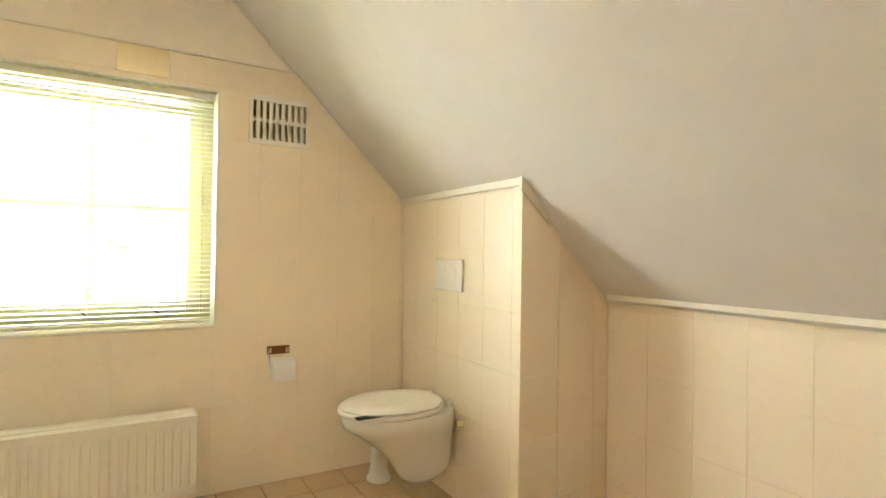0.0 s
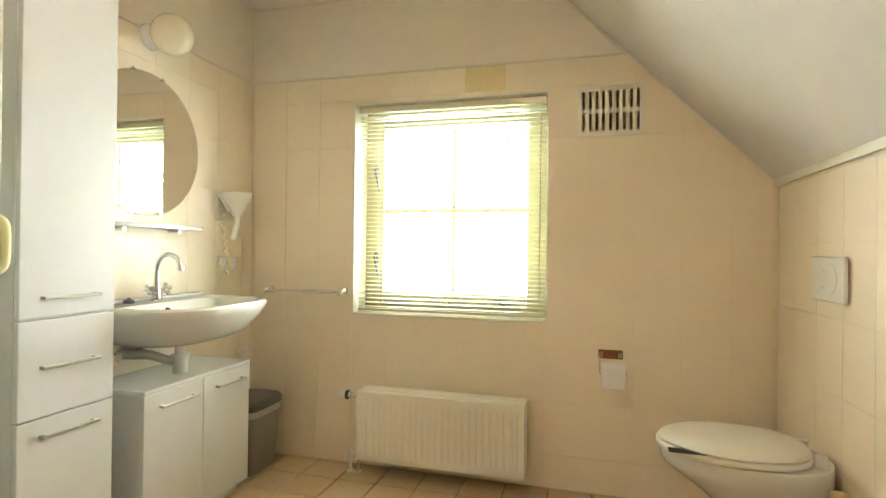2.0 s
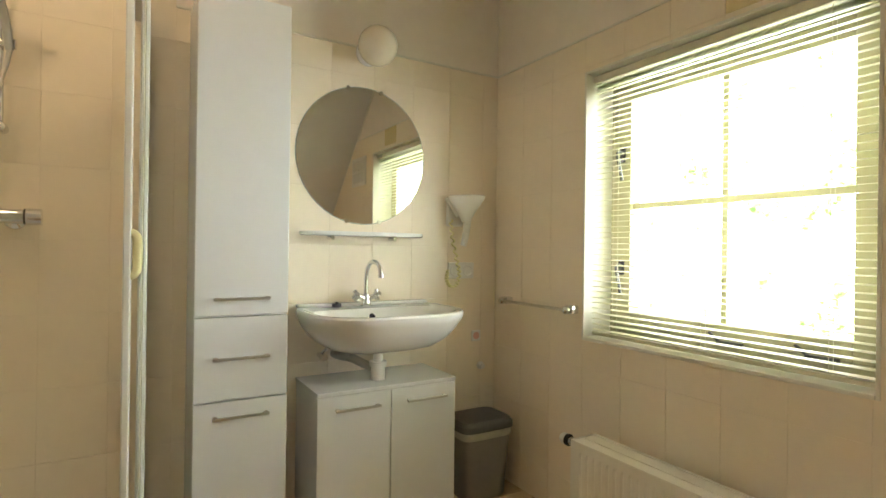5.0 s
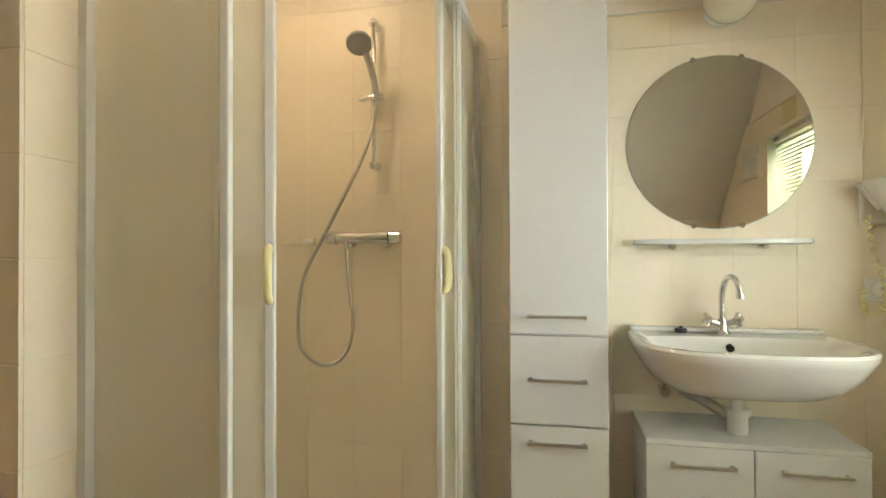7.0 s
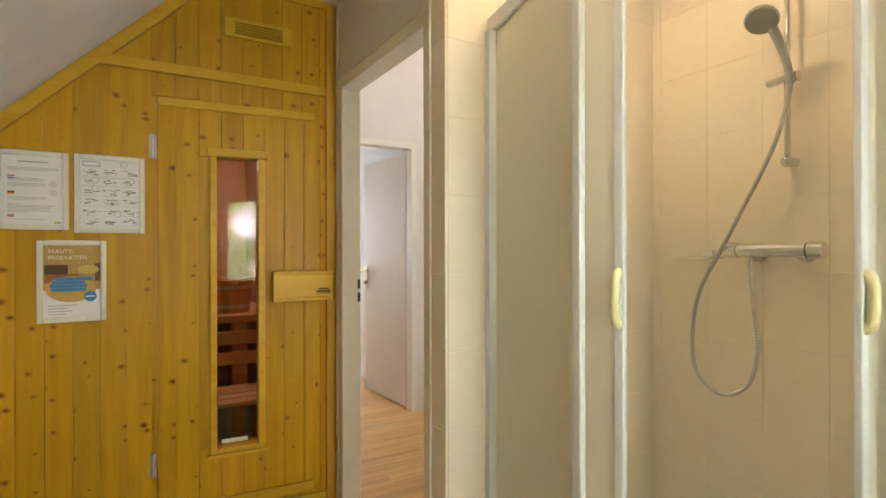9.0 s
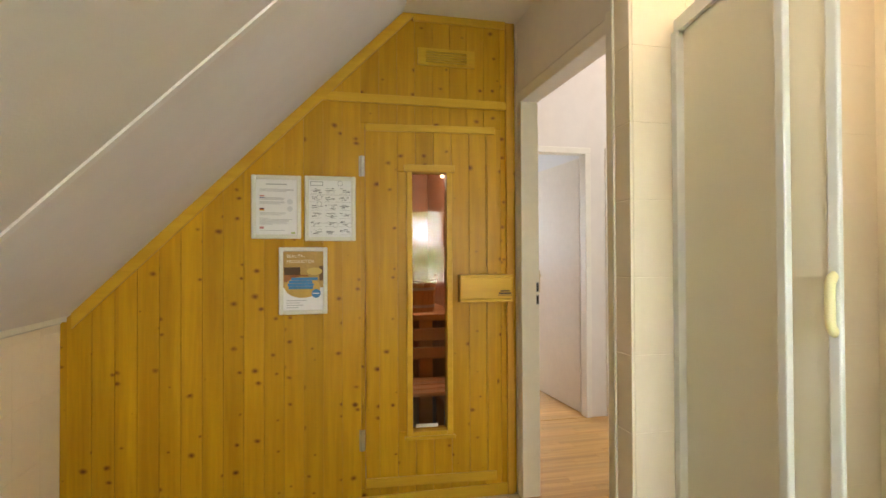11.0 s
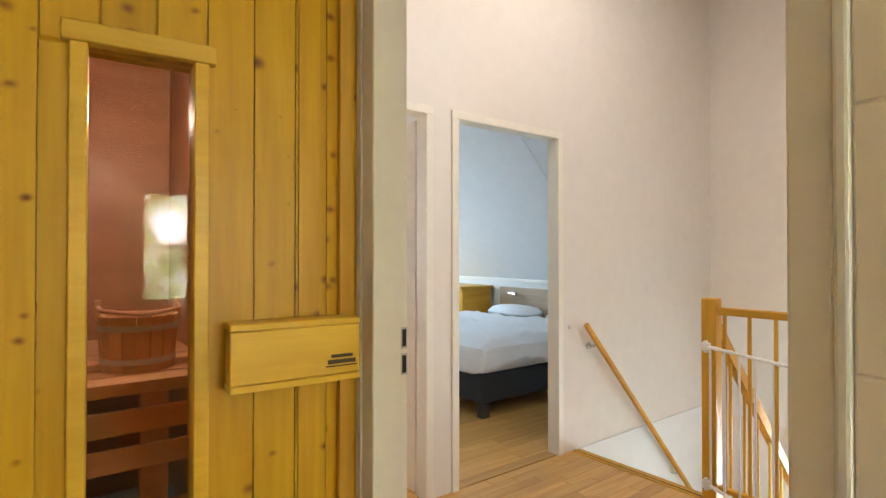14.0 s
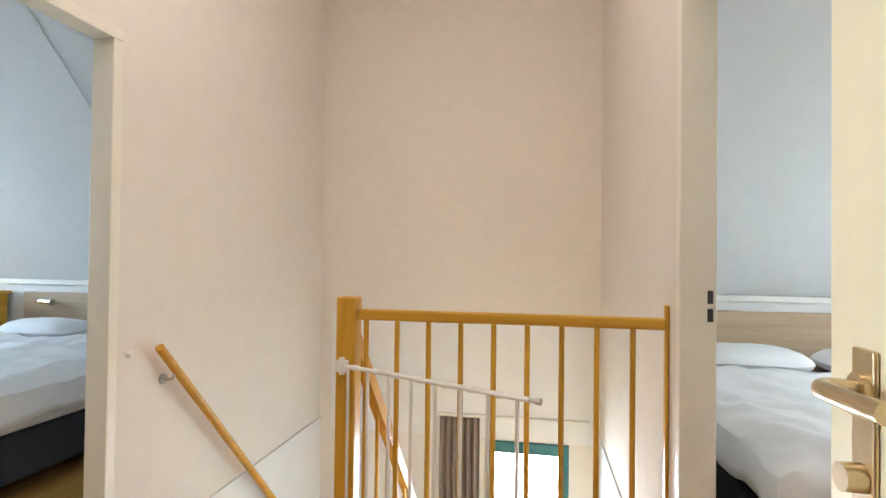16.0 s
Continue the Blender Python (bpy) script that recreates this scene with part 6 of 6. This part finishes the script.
for k in range(1, 10):
    c = p0 + (p1 - p0) * (k / 10)
    b = bm_new()
    cyl(b, c - Vector((0, 0, 0.92)), c - Vector((0, 0, 0.03)), 0.009, seg=10)
    part("spindle", b, PINEZ, srl, "", True)
stairs = thing("stairs", "straight beech stair going down from the landing", "stairs", kind="structure")
for k in range(13):
    x = -1.17 - 0.19 * k
    z = -0.205 * (k + 1)
    if x - 0.21 < -2.98:
        break
    part("tread", box(bm_new(), x - 0.215, -4.675, z - 0.035, x, -3.82, z, 0.006), PINEY, stairs)
    part("riser", box(bm_new(), x - 0.014, -4.675, z, x, -3.82, z + 0.17), WHITEWALL, stairs)
trim("trim_landing_edge", box(bm_new(), -1.195, -4.678, -0.03, -1.125, -3.832, 0.006, 0.004), PINEY, "beech nosing along the edge of the landing")
trim("trim_landing_groove", box(bm_new(), -1.150, -4.675, 0.0062, -1.142, -3.835, 0.0072), DARK, "dark groove in the stair nosing")
trim("trim_landing_front", box(bm_new(), -1.19, -3.75, -0.25, -1.172, -2.69, -0.013), WHITEWALL, "white board closing the edge of the landing floor")

grab = thing("wall_handrail", "round beech handrail on steel brackets along the stair", "handrail")
g0, g1 = Vector((-1.213, -4.63, 0.812)), Vector((-2.80, -4.63, -0.90))
b = bm_new()
cyl(b, g0, g1, 0.019, seg=18)
part("rail", b, PINEX, grab, "", True)
for t in (0.06, 0.70):
    c = g0 + (g1 - g0) * t
    b = bm_new()
    tube(b, smooth_path([c, c + Vector((0, -0.01, -0.045)), c + Vector((0, -0.05, -0.05))], 5), 0.006)
    cyl(b, c + Vector((0, -0.05, -0.05)), c + Vector((0, -0.0595, -0.05)), 0.022)
    part("bracket", b, STEEL, grab, "steel wall bracket", True)
stop = thing("door_stop", "small white wall-mounted door stop", "door stop")
b = bm_new()
lathe(b, [(0.013, 0), (0.013, 0.012), (0.008, 0.02)], pose(-1.11, -4.69, 0.80, -90, 0, 0))
part("button", b, PLASTIC, stop, "", True)

gate = thing("stair_gate", "white metal child safety gate, standing ajar at the stair head", "gate")
h, tip = Vector((-1.10, -3.80, 0.0)), Vector((-0.785, -3.13, 0.0))
gd = (tip - h)
for z, r in ((0.80, 0.008), (0.10, 0.008)):
    b = bm_new()
    cyl(b, h + Vector((0, 0, z)), tip + Vector((0, 0, z)), r, seg=12)
    for k in range(7):
        c = h + gd * (0.08 + 0.13 * k) + Vector((0, 0, z))
        cyl(b, c, c + gd.normalized() * 0.02, r * 1.35, seg=12)
    part("rail", b, PLASTIC, gate, "", True)
for k in range(8):
    c = h + gd * (0.04 + 0.13 * k)
    b = bm_new()
    cyl(b, c + Vector((0, 0, 0.10)), c + Vector((0, 0, 0.80)), 0.0058, seg=10)
    part("bar", b, PLASTIC, gate, "", True)
for z in (0.80, 0.10):
    b = bm_new()
    box(b, -1.106, -3.82, z - 0.022, -1.085, -3.775, z + 0.022, 0.006)
    cyl(b, (-1.096, -3.80, z - 0.03), (-1.096, -3.80, z + 0.03), 0.010)
    part("hinge", b, PLASTIC, gate, "white plastic hinge")
b = bm_new()
t2 = tip + Vector((0, 0, 0.80))
cyl(b, t2, t2 + gd.normalized() * 0.028, 0.006)
cyl(b, t2 + gd.normalized() * 0.022, t2 + gd.normalized() * 0.036, 0.0095)
part("bolt", b, STEEL, gate, "dark steel latch bolt", True)

# window and curtain at the foot of the stairwell
stw = thing("window_4", "teal painted window at the foot of the stairwell", "window", kind="structure")
for a, b_, c, d_ in ((-3.455, -3.40, -1.5, -0.08), (-2.94, -2.885, -1.5, -0.08), (-3.40, -2.94, -0.16, -0.08), (-3.40, -2.94, -1.5, -1.43)):
    part("window_frame", box(bm_new(), -3.06, a, c, -2.985, b_, d_, 0.004), TEAL, stw)
for y in (-3.17,):
    part("glazing_bar", box(bm_new(), -3.045, y - 0.008, -1.43, -3.02, y + 0.008, -0.16), TRIMPAINT, stw)
p_ = part("pane", box(bm_new(), -3.035, -3.40, -1.43, -3.03, -2.94, -0.16), GLASS, stw)
p_.visible_shadow = False
cur = thing("curtain", "taupe curtain hanging beside the stairwell window", "curtain")
b = bm_new()
cp = [(-2.975 + 0.018 * math.sin(k * 1.25), -3.776 + 0.28 * k / 30) for k in range(31)]
ribbon(b, cp, 0.004, -2.2, 0.075)
part("cloth", b, CURTAIN, cur, "", True)
part("curtain_rail", box(bm_new(), -2.992, -3.80, 0.0755, -2.965, -2.75, 0.095, 0.003), TRIMPAINT, cur)
trim("trim_stairwell_line", box(bm_new(), -3.0, -4.679, 0.001, -1.195, -4.677, 0.006), material("pale_grey_joint", (0.55, 0.53, 0.50), 0.7), "thin grey joint at landing level on the stair wall")


# ---------- bedrooms ----------
def bed(name, label, x0, x1, y0, y1, pillow_ys):
    """A box-spring bed with its head at x0: dark base on legs, mattress, rumpled white duvet, pillows."""
    t = thing(name, label, "bed")
    part("base", box(bm_new(), x0 + 0.02, y0 + 0.02, 0.11, x1 - 0.03, y1 - 0.03, 0.335, 0.02), BEDBASE, t, "charcoal upholstered bed base")
    for x in (x0 + 0.12, x1 - 0.08):
        for y in (y0 + 0.08, y1 - 0.07):
            b = bm_new()
            box(b, x - 0.036, y - 0.036, -0.012, x + 0.036, y + 0.036, 0.112, 0.006)
            part("leg", b, BLACKPLASTIC, t, "", True)
    part("mattress", box(bm_new(), x0 + 0.02, y0 + 0.03, 0.336, x1 - 0.04, y1 - 0.04, 0.50, 0.04), LINEN, t)
    b = bm_new()
    nx, ny, over = 56, 56, 0.175
    grid_ = []
    for i in range(nx + 1):
        row = []
        for j in range(ny + 1):
            u, v = i / nx, j / ny
            # unrolled cloth: it hangs over the foot and both sides
            fx = u * (x1 - x0 - 0.5 + over)
            fy = v * (y1 - y0 + 2 * over) - over
            xx, zz, yy = x0 + 0.5 + fx, 0.585, y0 + fy
            drop = 0.0
            if xx > x1:
                drop += xx - x1
                xx = x1 + 0.012 * math.sin(fy * 16)
            if fy < 0:
                drop = max(drop, -fy)
                yy = y0 - 0.012 - 0.012 * math.sin(fx * 14)
            if fy > y1 - y0:
                drop = max(drop, fy - (y1 - y0))
                yy = y1 + 0.012 + 0.014 * math.sin(fx * 13)
            w = noise.noise((xx * 3.1, yy * 3.1, 1.7)) * 0.035 + noise.noise((xx * 8, yy * 8, 4.2)) * 0.018 + 0.045 * abs(noise.noise((xx * 2.0 + yy * 1.2, yy * 6.5 - xx * 3.0, 9.1)))
            edge = min(1.0, min(abs(fy), abs(fy - (y1 - y0)), abs(x1 - (x0 + 0.5 + fx))) / 0.10)
            puff = 0.035 * edge if drop == 0 else 0.0
            row.append(b.verts.new((xx, yy, zz - 0.035 + puff + w * (0.4 + 0.6 * edge) - drop * (1 + 0.10 * math.sin(fx * 9 + fy * 7)))))
        grid_.append(row)
    for r0, r1 in zip(grid_, grid_[1:]):
        for k in range(ny):
            b.faces.new((r0[k], r0[k + 1], r1[k + 1], r1[k]))
    o = part("duvet", b, LINEN, t, "rumpled white duvet", True)
    so = o.modifiers.new("thickness", "SOLIDIFY")
    so.thickness = 0.012
    for y in pillow_ys:
        b = bm_new()
        rings_ = []
        for z, k in ((-0.055, 0.55), (-0.045, 0.8), (-0.02, 0.96), (0.0, 1.0), (0.02, 0.95), (0.045, 0.8), (0.062, 0.5), (0.066, 0.2)):
            rings_.append([(x0 + 0.27 + 0.22 * k * math.copysign(abs(math.cos(a)) ** 0.55, math.cos(a)), y + 0.33 * k * math.copysign(abs(math.sin(a)) ** 0.55, math.sin(a)), 0.60 + z * 1.25 + 0.012 * noise.noise((math.cos(a) * 2, math.sin(a) * 2, y))) for a in (2 * math.pi * q / 36 for q in range(36))])
        loft(b, rings_)
        part("pillow", b, LINEN, t, "plump white pillow", True)
    part("headboard", box(bm_new(), x0 - 0.045, y0 - 0.02, 0.11, x0 + 0.0, y1 + 0.02, 0.862, 0.004), HEADWOOD, t, "pale oak headboard")
    return t


bed("double_bed", "double bed with white duvet on a charcoal base", -3.06, -1.06, -7.37, -5.485, (-5.95, -6.85))
bed("double_bed", "double bed with white linen against a pale oak headboard", -3.06, -1.05, -2.36, -0.55, (-1.84, -1.12))
rl = thing("reading_lamp", "small chrome reading lamp on the headboard", "lamp")
b = bm_new()
cyl(b, (-3.06, -7.12, 0.79), (-3.0, -7.12, 0.79), 0.012)
cyl(b, (-3.0, -7.16, 0.79), (-3.0, -7.04, 0.785), 0.022, 0.028)
part("head", b, CHROME, rl, "", True)
chest = thing("pine_chest", "smooth varnished pine chest in the bedroom corner", "chest")
part("top", box(bm_new(), -3.10, -8.75, 0.835, -2.55, -7.55, 0.865, 0.004), PINEY, chest)
part("body", box(bm_new(), -3.08, -8.72, -0.012, -2.62, -7.58, 0.834), PINEZ, chest)
part("front_panel", box(bm_new(), -2.6195, -8.715, 0.03, -2.604, -7.585, 0.825, 0.003), PINEY, chest)
part("side_panel", box(bm_new(), -3.075, -7.5795, 0.03, -2.625, -7.566, 0.825, 0.003), PINEX, chest)
for y0, y1, nm in ((-9.4, -4.8, "trim_knee_bedroom_1"), (-2.58, 0.0, "trim_knee_bedroom_2")):
    trim(nm, box(bm_new(), -3.1195, y0 + 0.01, 0.925, -3.085, y1 - 0.01, 0.965, 0.003), TRIMPAINT, "white ledge along the top of the knee wall")
b = bm_new()
prism(b, [(-2.3, -5.78, 1.784), (-2.3, -5.755, 1.784), (-0.5, -5.755, 3.584), (-0.5, -5.78, 3.584)], (0.003, 0, -0.003))
trim("trim_slope_joint", b, CEIL, "thin batten over a joint in the sloping ceiling")
b = bm_new()
prism(b, [(3.0, -2.545, ROOF - 3.0), (3.0, -2.515, ROOF - 3.0), (1.60, -2.515, ROOF - 1.60), (1.60, -2.545, ROOF - 1.60)], (-0.005, 0, -0.005))
trim("trim_slope_seam", b, material("glossy_white_seam", (0.86, 0.86, 0.86), 0.25), "glossy white bead over a seam in the sloping ceiling")

# ---------- pieces of floors and walls ----------
tiled(wall_window, (0, -0.004, 0), X3, Z3, -Y3, 0.011, 2.585, [(wx0, wx1, wz0, wz1)], [lambda p: slope_keep(p[0], p[1])], 1.224, LEDGE, (lambda u, v: abs(u - 1.224) < 0.02 and v > 1.9, ODDTILE))
tiled(wall_sink, (0.004, 0, 0), Y3, Z3, X3, -1.5, -0.011, (), (), -0.3)
SHOWER_ROWS = ROWS[:-1] + [2.16, 2.41, CEIL_Z - 0.002]
pieces("tile", wall_sink, basis((0.004, 0, 0), Y3, Z3, X3), steps(-2.543, -1.5, 0.2, -0.3), SHOWER_ROWS, (), (), 0.0012, 0.0065, 0.0005, TILE)
pieces("tile", wall_wing, basis((0, -2.543, 0), -X3, Z3, Y3), steps(-1.0, -0.011, 0.2, -1.0), SHOWER_ROWS, (), (), 0.0012, 0.0065, 0.0005, TILE)
pieces("tile", wall_wing, basis((1.004, 0, 0), Y3, Z3, X3), [-2.627, -2.537], SHOWER_ROWS, (), (), 0.0025, 0.0065, 0.0012, TILE)
tiled(wall_cistern, (2.614, 0, 0), -Y3, Z3, -X3, 0.011, 1.06, (), (), 0.4, 1.402)
tiled(wall_cistern, (0, -1.056, 0), X3, Z3, -Y3, 2.603, KNEE_X + 0.043, (), [lambda p: slope_keep(p[0], p[1]) - 0.03], 2.603, 1.402)
tiled(wall_knee, (KNEE_X + 0.0545, 0, 0), -Y3, Z3, -X3, 1.069, -SAUNA_Y, (), (), 1.069, 0.956)
pieces("tile", bathroom_floor, basis((0, 0, -0.008), X3, Y3, Z3), steps(0.0, KNEE_X + 0.05, 0.2, 0.05), steps(SAUNA_Y, 0.0, 0.2, -0.01), [(-0.1, 0.992, -4.0, -2.548)], (), 0.006, 0.008, 0.002, FLOORTILE)
# Tiles carry the same painted reflection tint as the floor below.
SAUNATILE = material("reflection_grey_tile", (0.36, 0.38, 0.44), 0.35, noise_scale=6, vary=0.12, island=0.3)
pieces("tile", bpy.data.objects["floor_sauna"], basis((0, 0, -0.01), X3, Y3, Z3), steps(1.03, 3.0, 0.3), steps(-5.79, SAUNA_Y - 0.1, 0.3), (), (), 0.006, 0.008, 0.002, SAUNATILE)
pieces("board", wall_sauna, sb, steps(-KNEE_X - 0.02, -1.007, 0.09, -1.792), [0.0, 2.447], [(-DX1 - 0.004, -DX0 + 0.004, DZ0 - 0.004, DZ1 + 0.004)], [lambda p: ROOF - 0.006 + p[0] - p[1]], 0.0018, 0.014, 0.0032, PINE)


def planks(floor, x0, x1, y0, y1, seed, width=0.19, length=1.28):
    """Laminate planks along x, with staggered ends."""
    rnd = random.Random(seed)
    y = y0
    while y < y1 - 0.02:
        ye = min(y + width, y1)
        xs = [x0]
        x = x0 + rnd.uniform(0.25, 0.95) * length
        while x < x1 - 0.12:
            xs.append(x)
            x += length * rnd.uniform(0.85, 1.15)
        xs.append(x1)
        pieces("plank", floor, basis((0, 0, -0.012), X3, Y3, Z3), xs, [y, ye], (), (), 0.0014, 0.012, 0.0008, OAKX)
        y = ye


planks(landing_floor, -1.125, 0.985, -4.69, -2.68, 3, 0.067, 0.52)
planks(bed2_floor, -3.12, 0.985, -8.2, -4.70, 4)
planks(bed4_floor, -3.12, -0.1, -2.66, 0.0, 5)
